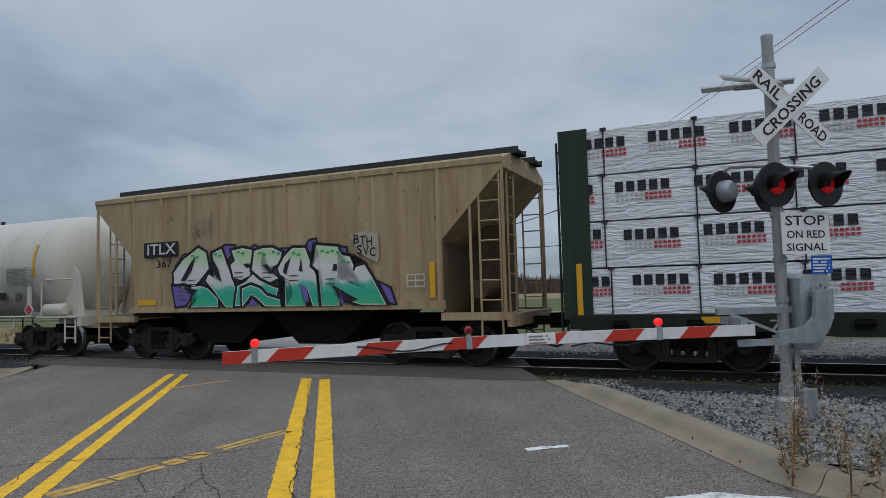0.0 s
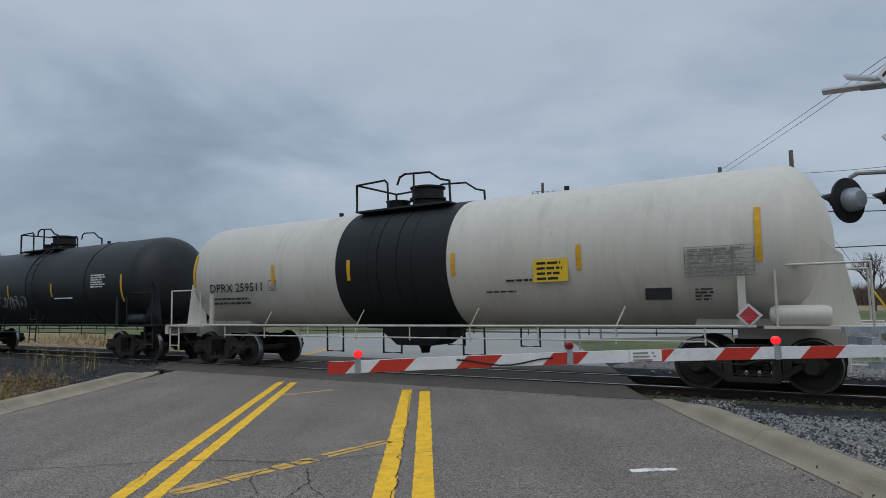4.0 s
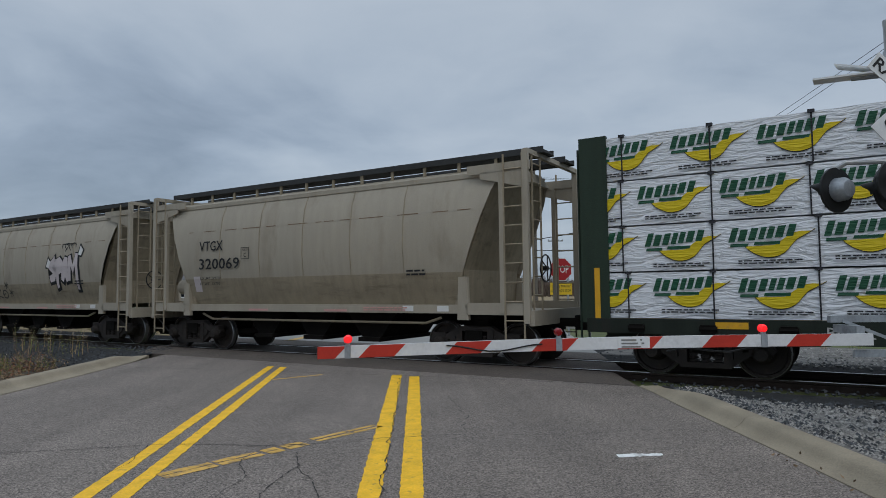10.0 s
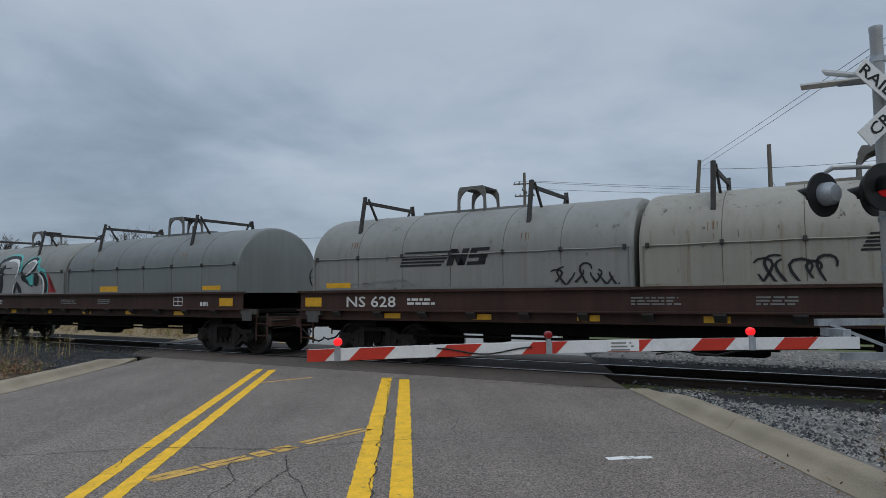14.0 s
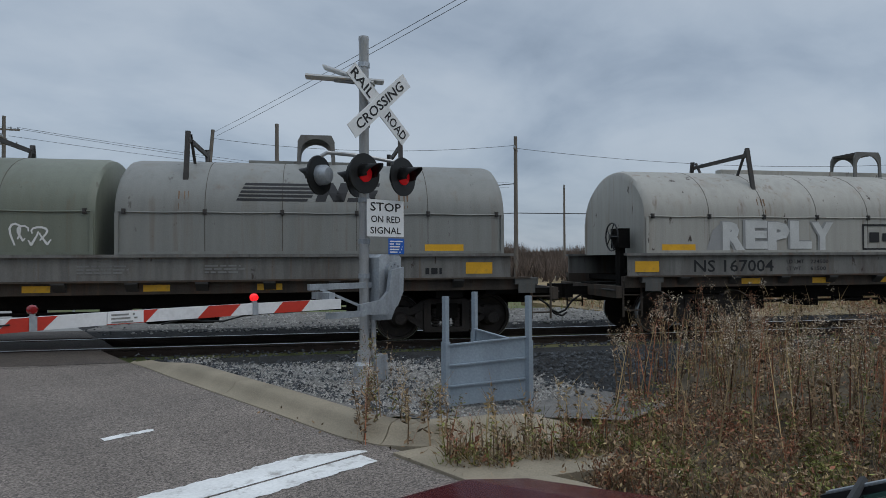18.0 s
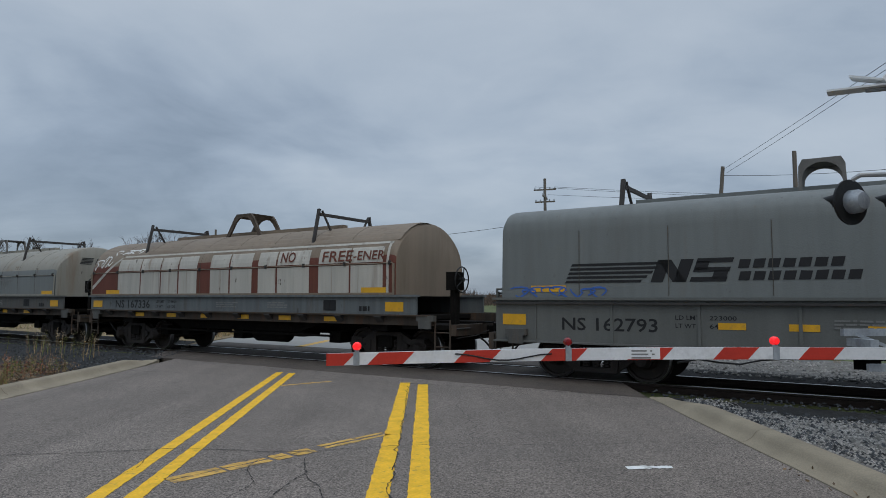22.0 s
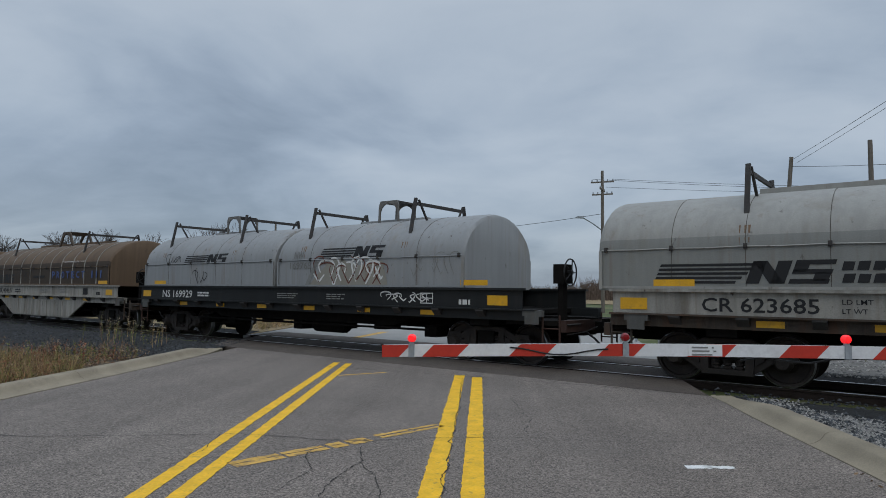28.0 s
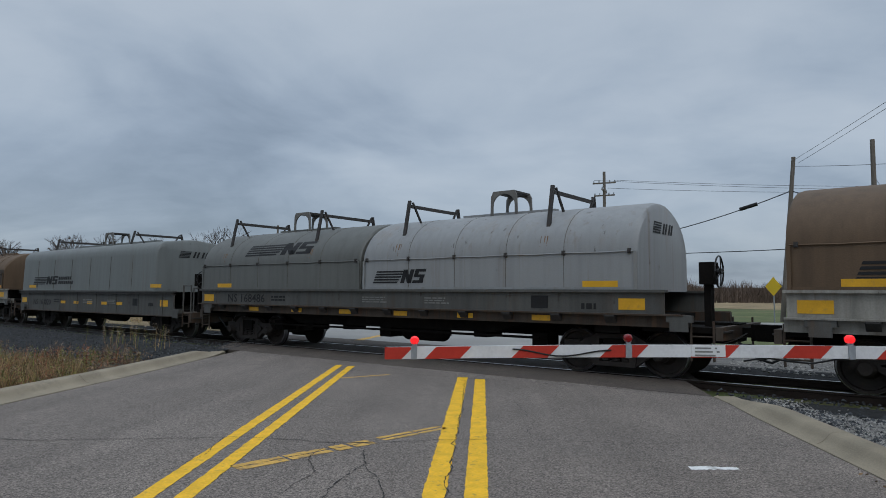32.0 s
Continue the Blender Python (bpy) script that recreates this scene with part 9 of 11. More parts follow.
decal(car, [(0.6, 1.64), (3.5, 1.64), (3.3, 2.3), (2.5, 2.2), (1.6, 2.42), (1.0, 2.0)], hood_cream, ROUND, 0.010)
tag(car, 0.9, 3.4, 1.68, 2.4, spray_white, ROUND, 51, 9, 0.03)
tag(car, 0.9, 3.4, 1.68, 2.4, hood_rust, ROUND, 52, 9, 0.02)
decal(car, [(0.45, 1.64), (0.62, 1.64), (1.0, 2.3), (0.9, 2.35)], ink_grey, ROUND, 0.012)
tag(car, 3.4, 4.9, 1.30, 1.54, ink_white, skin_of("flat", -1.526), 53, 8, 0.016)
tag(car, -6.55, -5.6, 2.34, 2.68, ink_black, ROUND, 54, 6, 0.012)
tag(car, -4.9, -4.2, 1.7, 2.2, ink_black, ROUND, 55, 4, 0.012)
tag(car, 4.2, 5.6, 1.8, 2.5, ink_grey, ROUND, 56, 7, 0.010)
emblem(cars["c486"], -5.6, -2.7, 2.62, 2.96, ROUND)
emblem(cars["c486"], -0.3, 1.3, 1.80, 2.12, ROUND)
emblem(cars["last"], -5.6, -3.2, 1.84, 2.18, BOX, words=1.4)

# the faded white panels of the rust brown hood
car = cars["c336"]
for x0, x1 in ((-5.4, -4.25), (-4.2, -3.25), (-3.2, -2.42), (-2.36, -1.55), (-0.97, -0.2), (-0.14, 0.71), (0.95, 1.6), (1.66, 2.77), (3.08, 4.05), (4.1, 5.05)):
    decal(car, rect(x0, x1, 1.66, 2.34), panel_white, ROUND, 0.008, "faded_panel")
    decal(car, rect(x0, x1, 2.40, 2.76), panel_white, ROUND, 0.008, "faded_panel")
decal(car, rect(-5.3, 5.25, 2.83, 2.88), panel_white, ROUND, 0.008, "faded_panel")
decal(car, rect(5.15, 5.22, 1.66, 2.88), panel_white, ROUND, 0.008, "faded_panel")
decal(car, rect(-6.9, 5.4, 2.92, 3.42), hood_beige, ROUND, 0.006, "faded_panel")
decal(car, [(-6.9, 1.9), (-6.8, 1.84), (-5.4, 2.76), (-5.4, 2.85)], panel_white, ROUND, 0.010, "faded_panel")
on_skin_text(car, "NO", 1.78, 2.46, 0.5, 0.28, hood_rust, ROUND, 0.03)
on_skin_text(car, "FREE", 3.2, 2.44, 0.95, 0.27, hood_rust, ROUND, 0.03)
on_skin_text(car, "-ENER", 4.18, 2.46, 0.92, 0.22, hood_rust, ROUND, 0.03)
tag(car, -6.8, -5.9, 2.5, 2.9, spray_white, ROUND, 57, 5, 0.022)
tag(car, -6.0, -4.6, 2.92, 3.1, spray_white, ROUND, 59, 5, 0.018)

# tags sprayed on hood ends
def end_tag(car, x, y0, y1, z0, z1, ink, seed):
    ob = tag(car, y0, y1, z0, z1, ink, lambda z: 0.0, seed, 6, 0.020)
    ob.matrix_basis = pose(x, 0, 0, 0, 0, 90)


end_tag(cars["c314"], 4.66, -1.05, 0.35, 2.55, 3.05, ink_black, 81)
end_tag(cars["reply"], 5.96, -1.25, -0.3, 1.70, 1.92, spray_white, 82)

# emblem on the end of the hoods that show it
for k, (x, st) in {"ca": (7.15, 0), "c486": (6.4, 0), "c906": (5.6, 0), "c685": (5.25, 0), "c785": (5.05, 1), "c793": (5.1, 1), "last": (4.7, 1)}.items():
    bm = bmesh.new()
    for i in range(5):
        slanted(bm, -0.75 + 0.02 * i, 2.78 + 0.05 * i, 0.42, 0.025, 0.5, 0)
    for o in (-0.20, -0.06, 0.14, 0.28):
        slanted(bm, o, 2.78, 0.07, 0.22, 0.4, 0)
    part("end_emblem", bm, ink_black, cars[k], at=pose(x + 0.012, 0.1, 0, 0, 0, 90))


# ---- crossing signal, gate and guard ----
def disc(bm, c, r0, r1, y0, y1, n=24, mi=0):
    return revolve(bm, [(y0, 0.0), (y0, r0), (y1, r1), (y1, 0.0)], n, centre=c, axis="y", mi=mi)


def board(p, q, w, y, t=0.012):
    d = (Vector(q) - Vector(p)).normalized()
    s = Vector((-d.y, d.x)) * w / 2
    p, q = Vector(p), Vector(q)
    return prism(bmesh.new(), [tuple(p - s), tuple(q - s), tuple(q + s), tuple(p + s)], y - t, y, "y")


MX, MY = 4.93, 6.50
signal = thing("crossing_signal", "aluminium railroad crossing signal mast with flashers and gate drive", "crossing signal")
part("mast", revolve(bmesh.new(), [(0.25, 0.062), (4.30, 0.062), (4.31, 0.066), (4.36, 0.066), (4.38, 0.0)], 18, centre=(MX, MY, 0), axis="z"), alu, signal, smooth=True)
part("mast_base", revolve(box(bmesh.new(), MX - 0.16, MX + 0.16, MY - 0.16, MY + 0.16, 0.0, 0.04), [(0.0, 0.15), (0.24, 0.13), (0.28, 0.09), (0.42, 0.085), (0.42, 0.06)], 18, centre=(MX, MY, 0), axis="z"), alu, signal, "cast junction base", smooth=True)
part("junction_box", box(bmesh.new(), MX + 0.06, MX + 0.24, MY - 0.16, MY + 0.02, 0.02, 0.36), galv, signal)
part("conduit", rod(bmesh.new(), (MX + 0.10, MY - 0.05, 0.35), (MX + 0.10, MY - 0.05, 0.95), 0.035, 10), alu, signal, smooth=True)
for z in (0.95, 1.35, 1.78, 2.30, 3.25, 3.75, 4.0):
    part("clamp", revolve(bmesh.new(), [(z - 0.03, 0.062), (z - 0.03, 0.076), (z + 0.03, 0.076), (z + 0.03, 0.062)], 14, centre=(MX, MY, 0), axis="z"), lamp_black if z == 3.25 else galv, signal)

# crossbucks: one faces the road, the other the far approach
CX, CZ, CY = 5.07, 3.50, 6.36
xb = part("crossbuck", board((CX - 0.44, CZ - 0.39), (CX + 0.44, CZ + 0.39), 0.20, CY), sign_white, signal, "white crossbuck board lettered CROSSING")
xa = part("crossbuck", board((CX - 0.44, CZ + 0.39), (CX + 0.44, CZ - 0.39), 0.20, CY + 0.013), sign_white, signal, "white crossbuck board lettered RAIL ROAD")
ang = math.degrees(math.atan2(0.78, 0.88))


def board_text(parent, s, cx, cz, a, w, h, y):
    m = Matrix.Translation((cx, y, cz)) @ Matrix.Rotation(radians(-a), 4, "Y") @ pose(-w / 2, 0, -h / 2, 90)
    part("lettering", text_mesh(s, w, h, sign_black, 0.015), sign_black, parent, at=m)


board_text(xb, "CROSSING", CX, CZ, ang, 0.96, 0.125, CY - 0.016)
board_text(xa, "RAIL", CX - 0.265, CZ + 0.235, -ang, 0.40, 0.125, CY - 0.003)
board_text(xa, "ROAD", CX + 0.265, CZ - 0.235, -ang, 0.40, 0.125, CY - 0.003)

for p, q in (((4.33, 6.90, 3.83), (5.12, 6.34, 3.79)), ((4.56, 6.84, 3.98), (5.02, 6.40, 3.76))):
    part("rear_crossbuck", beam(bmesh.new(), p, q, 0.20, 0.02), sign_white, signal, "weathered crossbuck board seen edge-on")
part("bracket", rod(bmesh.new(), (MX, MY, 3.78), (4.62, 6.70, 3.80), 0.03, 8), galv, signal)

part("crossarm", rods(bmesh.new(), [(4.40, 6.66, 2.82), (4.45, 6.60, 2.86), (4.93, 6.52, 2.86), (5.42, 6.36, 2.80)], 0.024, 8), alu, signal, smooth=True)


def flasher(x, y, z, turn, lens, name="flasher"):
    m = Matrix.Translation((x, y, z)) @ pose(0, 0, 0, 0, 0, turn)
    f = part(name, disc(bmesh.new(), (0, 0, 0), 0.245, 0.245, -0.012, 0.012, 32), lamp_black, signal, "round black backing board", at=m)
    part("housing", revolve(bmesh.new(), [(0.0, 0.13), (0.10, 0.125), (0.15, 0.09), (0.16, 0.0)], 20, axis="y"), galv if turn > 90 else lamp_black, f, smooth=True)
    part("lens", revolve(bmesh.new(), [(-0.05, 0.0), (-0.045, 0.06), (-0.025, 0.105), (0.0, 0.108)], 22, axis="y"), lens, f, smooth=True)
    bm = bmesh.new()
    rings = []
    for i in range(15):
        a = radians(-25 + i * 230 / 14)
        rings.append([bm.verts.new((r * math.cos(a), yy, r * math.sin(a))) for r, yy in ((0.125, -0.01), (0.10, -0.30 + 0.16 * (1 - math.sin(max(a, 0)) if 0 < a < math.pi else 1)))])
    for g, k in zip(rings, rings[1:]):
        bm.faces.new((g[0], g[1], k[1], k[0]))
    v = part("visor", bm, lamp_black, f, smooth=True)
    v.modifiers.new("thick", "SOLIDIFY").thickness = 0.006
    return f


flasher(4.76, 6.27, 2.60, 6, lamp_glow)
flasher(5.33, 6.22, 2.60, 10, lamp_glow)
flasher(4.45, 6.78, 2.60, 200, lamp_dark_red)
flasher(5.0, 6.74, 2.60, 200, lamp_dark_red)
sg = part("regulatory_sign", prism(bmesh.new(), [(4.82, 1.84), (5.41, 1.84), (5.41, 2.30), (4.82, 2.30)], 6.30, 6.306, "y"), sign_white, signal, "white sign reading STOP ON RED SIGNAL")
write("STOP", sg, 4.87, 6.297, 2.155, 0.49, 0.11, sign_black)
write("ON RED", sg, 4.88, 6.297, 2.015, 0.47, 0.085, sign_black)
write("SIGNAL", sg, 4.87, 6.297, 1.875, 0.49, 0.085, sign_black)
bs = part("blue_notice", prism(bmesh.new(), [(5.15, 1.62), (5.41, 1.62), (5.41, 1.82), (5.15, 1.82)], 6.29, 6.294, "y"), sign_blue, signal, "small blue notice with white bars of print")
small_print(bs, 5.17, 6.288, 1.775, 5, sign_white, 0.22, 0.016, 0.034, seed=2)

# gate drive and arm
bm = bmesh.new()
prism(bm, [(5.00, 0.80), (5.00, 1.58), (5.06, 1.62), (5.32, 1.62), (5.36, 1.58), (5.36, 1.05), (5.26, 0.92), (5.20, 0.80)], 6.30, 6.62, "y")
part("gate_drive", bm, galv, signal, "cast grey gate drive housing")
part("pivot", disc(bmesh.new(), (5.20, 6.28, 1.42), 0.105, 0.10, -0.05, 0.05, 20), galv, signal, smooth=True)

for k in range(8):
    a = k * math.tau / 8
    part("bolt", rod(bmesh.new(), (5.20 + 0.075 * math.cos(a), 6.235, 1.42 + 0.075 * math.sin(a)), (5.20 + 0.075 * math.cos(a), 6.21, 1.42 + 0.075 * math.sin(a)), 0.013, 6), galv, signal)
bm = bmesh.new()
prism(bm, [(5.10, 1.42), (5.30, 1.46), (5.29, 1.15), (5.20, 0.98), (5.02, 0.88), (4.62, 0.90), (4.62, 1.02), (4.95, 1.06), (5.06, 1.16)], 6.17, 6.23, "y")
part("arm_yoke", bm, galv, signal, "curved cast arm yoke")
bm = bmesh.new()
box(bm, 4.10, 5.05, 6.44, 6.50, 1.20, 1.27)
box(bm, 4.15, 4.70, 6.16, 6.20, 0.88, 0.95)
beam(bm, (4.20, 6.40, 1.22), (4.75, 6.20, 0.96), 0.04, 0.03)
box(bm, 4.16, 4.24, 6.14, 6.50, 1.10, 1.18)
part("arm_bracket", bm, galv, signal, "channel brackets holding the arm")

gate = thing("crossing_gate", "lowered red and white striped crossing gate arm with three lamps", "crossing gate")
A0, A1, AY = (4.28, 1.055), (-0.995, 1.0), 6.10


def arm_z(x):
    t = (A0[0] - x) / (A0[0] - A1[0])
    return A0[1] + (A1[1] - A0[1]) * t + 0.025 * math.sin(math.pi * t)


bm = bmesh.new()
ns = 24
xs = [A0[0] + (A1[0] - A0[0]) * i / ns for i in range(ns + 1)]
for a, b in zip(xs, xs[1:]):
    q = [(a, arm_z(a) - 0.056), (b, arm_z(b) - 0.056), (b, arm_z(b) + 0.056), (a, arm_z(a) + 0.056)]
    prism(bm, q, AY - 0.02, AY + 0.02, "y")
bmesh.ops.remove_doubles(bm, verts=bm.verts, dist=1e-4)
part("arm", bm, arm_white, gate, "white reflective arm")
x = -1.0
i = 0
while x < 3.9:
    w = 0.33 if i else 0.16
    pts = [(x, arm_z(x) - 0.057), (x + w, arm_z(x + w) - 0.057), (x + w + 0.11, arm_z(x + w) + 0.057), (x + (0.11 if i else 0.0), arm_z(x) + 0.057)]
    part("stripe", prism(bmesh.new(), pts, AY - 0.023, AY - 0.0205, "y"), arm_red, gate, "slanting red stripe")
    x += (0.38 if i == 0 else 0.81)
    i += 1
part("maker_plate", prism(bmesh.new(), [(1.82, arm_z(2) - 0.05), (2.12, arm_z(2) - 0.05), (2.12, arm_z(2) + 0.055), (1.82, arm_z(2) + 0.055)], AY - 0.028, AY - 0.0245, "y"), sign_white, gate, "white plate with bars of print")
small_print(gate, 1.85, AY - 0.03, arm_z(2) + 0.02, 3, ink_grey, 0.24, 0.014, 0.032, seed=3)
for x, m in ((-0.72, lamp_red), (1.26, lamp_dark_red), (3.22, lamp_red)):
    z = arm_z(x)
    lamp = part("arm_lamp", revolve(bmesh.new(), [(-0.04, 0.0), (-0.036, 0.028), (-0.01, 0.041), (0.025, 0.04), (0.04, 0.024), (0.04, 0.0)], 16, centre=(x, AY, z + 0.115), axis="y"), m, gate, smooth=True)
    part("lamp_clip", box(box(bmesh.new(), x - 0.028, x + 0.028, AY - 0.034, AY + 0.03, z - 0.06, z + 0.062), x - 0.018, x + 0.018, AY - 0.02, AY + 0.02, z + 0.06, z + 0.085), galv, lamp)
cable = [(3.9 - 0.2 * k, AY + 0.03, arm_z(3.9 - 0.2 * k) - 0.06 - (0.05 * math.sin(k * 0.9) ** 2 if 3 < k else 0)) for k in range(9)]
part("lamp_cable", rods(bmesh.new(), cable, 0.009, 5), rubber, gate)
sag = [(0.2 + 0.1 * k, AY - 0.03, arm_z(0.5) - 0.01 + 0.03 * math.cos(k * 0.7)) for k in range(10)]
part("lamp_cable", rods(bmesh.new(), sag, 0.007, 5), rubber, gate)

guard = thing("steel_guard", "blue-grey galvanised steel guard panels on square posts", "guard")
G0, G1, G2 = Vector((4.69, 4.80)), Vector((5.37, 4.25)), Vector((5.58, 5.22))
for g in (G0, G1, G2):
    part("post", box(box(bmesh.new(), g.x - 0.026, g.x + 0.026, g.y - 0.026, g.y + 0.026, -0.02, 1.17), g.x - 0.034, g.x + 0.034, g.y - 0.034, g.y + 0.034, 0.0, 0.70), guard_steel, guard)
for a, b in ((G0, G1), (G2, G1)):
    d = (b - a).normalized()
    p0, p1 = a + d * 0.036, b - d * 0.036
    for k in range(3):
        z = 0.05 + k * 0.215
        bm = bmesh.new()
        beam(bm, (*p0, z + (0.085 if a is G0 else 0.15)), (*p1, z + 0.085 + (0.07 if a is G0 else 0.0)), 0.012, 0.205)
        part("panel", bm, guard_steel, guard)
        bm = bmesh.new()
        s = Vector((d.y, -d.x)) * 0.018
        beam(bm, (*(p0 + s), z + (0.19 if a is G0 else 0.255)), (*(p1 + s), z + 0.19 + (0.07 if a is G0 else 0.0)), 0.035, 0.014)
        part("panel_rib", bm, guard_steel, guard)

# ---- signs and poles beyond the rails ----
def octagon(r):
    return [(r * math.cos(radians(22.5 + 45 * i)), r * math.sin(radians(22.5 + 45 * i))) for i in range(8)]


at = pose(4.55, 21.4, 0, 0, 0, 8)
stop = thing("stop_sign", "red octagonal stop sign over a yellow plaque on posts", "traffic sign", at=at)
part("sign_face", prism(bmesh.new(), [(a, 2.22 + b) for a, b in octagon(0.41)], 0, 0.01, "y"), sign_white, stop)
part("sign_face", prism(bmesh.new(), [(a, 2.22 + b) for a, b in octagon(0.39)], -0.004, -0.001, "y"), sign_red, stop)
write("STOP", stop, -0.27, -0.008, 2.10, 0.54, 0.25, sign_white)
pl = part("plaque", B(-0.38, 0.38, 0, 0.01, 1.38, 1.78), sign_yellow, stop, "yellow plaque with bars of print")
write("CROSS TRAFFIC", pl, -0.33, -0.004, 1.62, 0.66, 0.085, sign_black)
write("DOES NOT STOP", pl, -0.33, -0.004, 1.47, 0.66, 0.085, sign_black)
for x in (-0.25, 0.25):
    part("post", B(x - 0.03, x + 0.03, 0.012, 0.05, -0.15, 2.3), galv, stop)
bike = thing("bike_route_sign", "green bicycle route sign with an arrow plate", "traffic sign", at=pose(5.75, 22.4, 0, 0, 0, 8))
part("sign_face", B(-0.28, 0.28, 0, 0.008, 1.98, 2.42), sign_green, bike)
for c in (-0.10, 0.12):
    bm = revolve(bmesh.new(), [(-0.006, 0.06), (-0.006, 0.085), (-0.002, 0.085), (-0.002, 0.06), (-0.006, 0.06)], 16, centre=(c, 0, 2.25), axis="y")
    part("wheel_symbol", bm, sign_white, bike)
part("frame_symbol", rods(bmesh.new(), [(-0.10, -0.006, 2.25), (-0.02, -0.006, 2.36), (0.09, -0.006, 2.35), (0.12, -0.006, 2.25), (0.02, -0.006, 2.25), (-0.02, -0.006, 2.36)], 0.008, 4), sign_white, bike)
small_print(bike, -0.22, -0.004, 2.03, 1, sign_white, 0.44, 0.06, seed=4)
part("arrow_plate", B(-0.14, 0.14, 0, 0.008, 1.72, 1.95), sign_green, bike)
part("post", B(-0.03, 0.03, 0.01, 0.05, -0.15, 2.45), galv, bike)
gs = thing("green_white_sign", "small green and white roadside sign on a post", "traffic sign", at=pose(8.3, 29.5, 0, 0, 0, 10))
part("sign_face", B(-0.2, 0.2, 0, 0.01, 1.75, 2.0), sign_green, gs)
part("sign_face", B(-0.2, 0.2, 0, 0.01, 1.25, 1.74), sign_white, gs)
part("post", B(-0.025, 0.025, 0.011, 0.04, -0.15, 2.0), galv, gs)
ds = thing("diamond_sign", "yellow diamond warning sign on a post", "traffic sign", at=pose(16.2, 38.5, 0, 0, 0, -62))
part("sign_face", prism(bmesh.new(), [(0, 1.5), (0.55, 2.05), (0, 2.6), (-0.55, 2.05)], 0, 0.01, "y"), sign_yellow, ds)
part("post", B(-0.03, 0.03, 0.011, 0.05, -0.15, 2.6), galv, ds)


def pole(x, y, top, r, label, lean=(0, 0), arms=()):
    p = thing("utility_pole", label, "utility pole", "utility poles", at=pose(x, y, 0))
    part("pole", rod(bmesh.new(), (0, 0, -0.3), (lean[0], lean[1], top), r, 12, r * 0.72), pole_wood, p, smooth=True)
    for z, w, turn in arms:
        t = z / top
        c, s = math.cos(radians(turn)), math.sin(radians(turn))
        a = part("crossarm", beam(bmesh.new(), (lean[0] * t - c * w, lean[1] * t - s * w, z), (lean[0] * t + c * w, lean[1] * t + s * w, z), 0.1, 0.12), pole_wood, p)
        for k in (-0.9, -0.45, 0.45, 0.9):
            part("insulator", rod(bmesh.new(), (lean[0] * t + c * w * k, lean[1] * t + s * w * k, z + 0.05), (lean[0] * t + c * w * k, lean[1] * t + s * w * k, z + 0.22), 0.05, 6), galv, a)
    return p


def far(yaw, d, z=0.0):
    a = radians(-yaw)
    return Vector((d * math.sin(a), d * math.cos(a), z))


PA, PB, PC, PD = far(-29.7, 45), far(-23.4, 47), far(-9.85, 58), far(-50.6, 44)
pole(PA.x, PA.y, 10.7, 0.17, "weathered grey wooden utility pole")
lb = far(-24.5, 47.2) - PB
pole(PB.x, PB.y, 10.5, 0.17, "weathered wooden utility pole leaning to one side", (lb.x, lb.y))
pc = pole(PC.x, PC.y, 12.3, 0.17, "wooden utility pole with two crossarms and a street lamp", (0, 0), ((11.3, 1.0, -20), (10.6, 1.1, 70), (10.2, 0.9, -20)))
part("lamp_arm", rods(bmesh.new(), [(0, 0, 7.0), (-0.9, -0.3, 7.6), (-1.8, -0.5, 8.1)], 0.05, 6), galv, pc)
part("lamp_head", prism(bmesh.new(), [(-2.5, 8.05), (-1.7, 8.02), (-1.7, 8.22), (-2.3, 8.2)], -0.65, -0.35, "y"), galv, pc)
pole(PD.x, PD.y, 9.8, 0.16, "wooden utility pole with a crossarm", (0, 0), ((8.9, 0.6, 30),))
PE = far(-80, 60)
pole(PE.x, PE.y, 9.2, 0.16, "wooden utility pole with a crossarm", (0, 0), ((8.4, 1.1, 60),))
PF = far(18.7, 80)
pole(PF.x, PF.y, 9.6, 0.16, "thin dark utility pole beyond the rails")
PG = far(-54.8, 85)
pole(PG.x, PG.y, 11.0, 0.16, "distant utility pole with a crossarm", (0, 0), ((10.4, 1.0, 40),))
PH = far(-11.6, 85)
pole(PH.x, PH.y, 8.2, 0.14, "distant utility pole with a crossarm", (0, 0), ((7.8, 1.0, 0),))


def wire(name, a, b, sag, r, label, group="overhead wires", n=14):
    pts = [Vector(a).lerp(Vector(b), i / n) - Vector((0, 0, sag * 4 * (i / n) * (1 - i / n))) for i in range(n + 1)]
    return solid(name, rods(bmesh.new(), pts, r, 5), rubber, label, "wire", group)


tb = Vector((PB.x + lb.x, PB.y + lb.y, 10.4))
for o in (0, 0.45):
    wire("overhead_wire", tb + Vector((o * 0.6, 0, -0.1 - 0.2 * (o > 0))), (10.5 + o, -14, 10.6 + o * 0.6), 0.35, 0.011, "thin overhead wire running over the road", n=20)
for z, o in ((11.4, -0.9), (11.4, 0.9), (10.7, 0.3)):
    wire("overhead_wire", PC + Vector((o, 0, z + 0.15)), far(-50, 95, 12.2 + o * 0.4), 0.9, 0.014, "thin overhead wire between the far poles")
wire("overhead_cable", PC + Vector((0, 0, 6.0)), PB + Vector((lb.x * 0.8, lb.y * 0.8, 8.3)), 0.5, 0.035, "sagging black telephone cable between poles")
wire("overhead_cable", PB + Vector((lb.x * 0.8, lb.y * 0.8, 8.3)), PA + Vector((0, 0, 6.9)), 0.25, 0.03, "sagging black telephone cable between poles")
wire("overhead_cable", PA + Vector((0, 0, 6.9)), PD + Vector((0, 0, 6.6)), 0.5, 0.03, "sagging black telephone cable between poles")
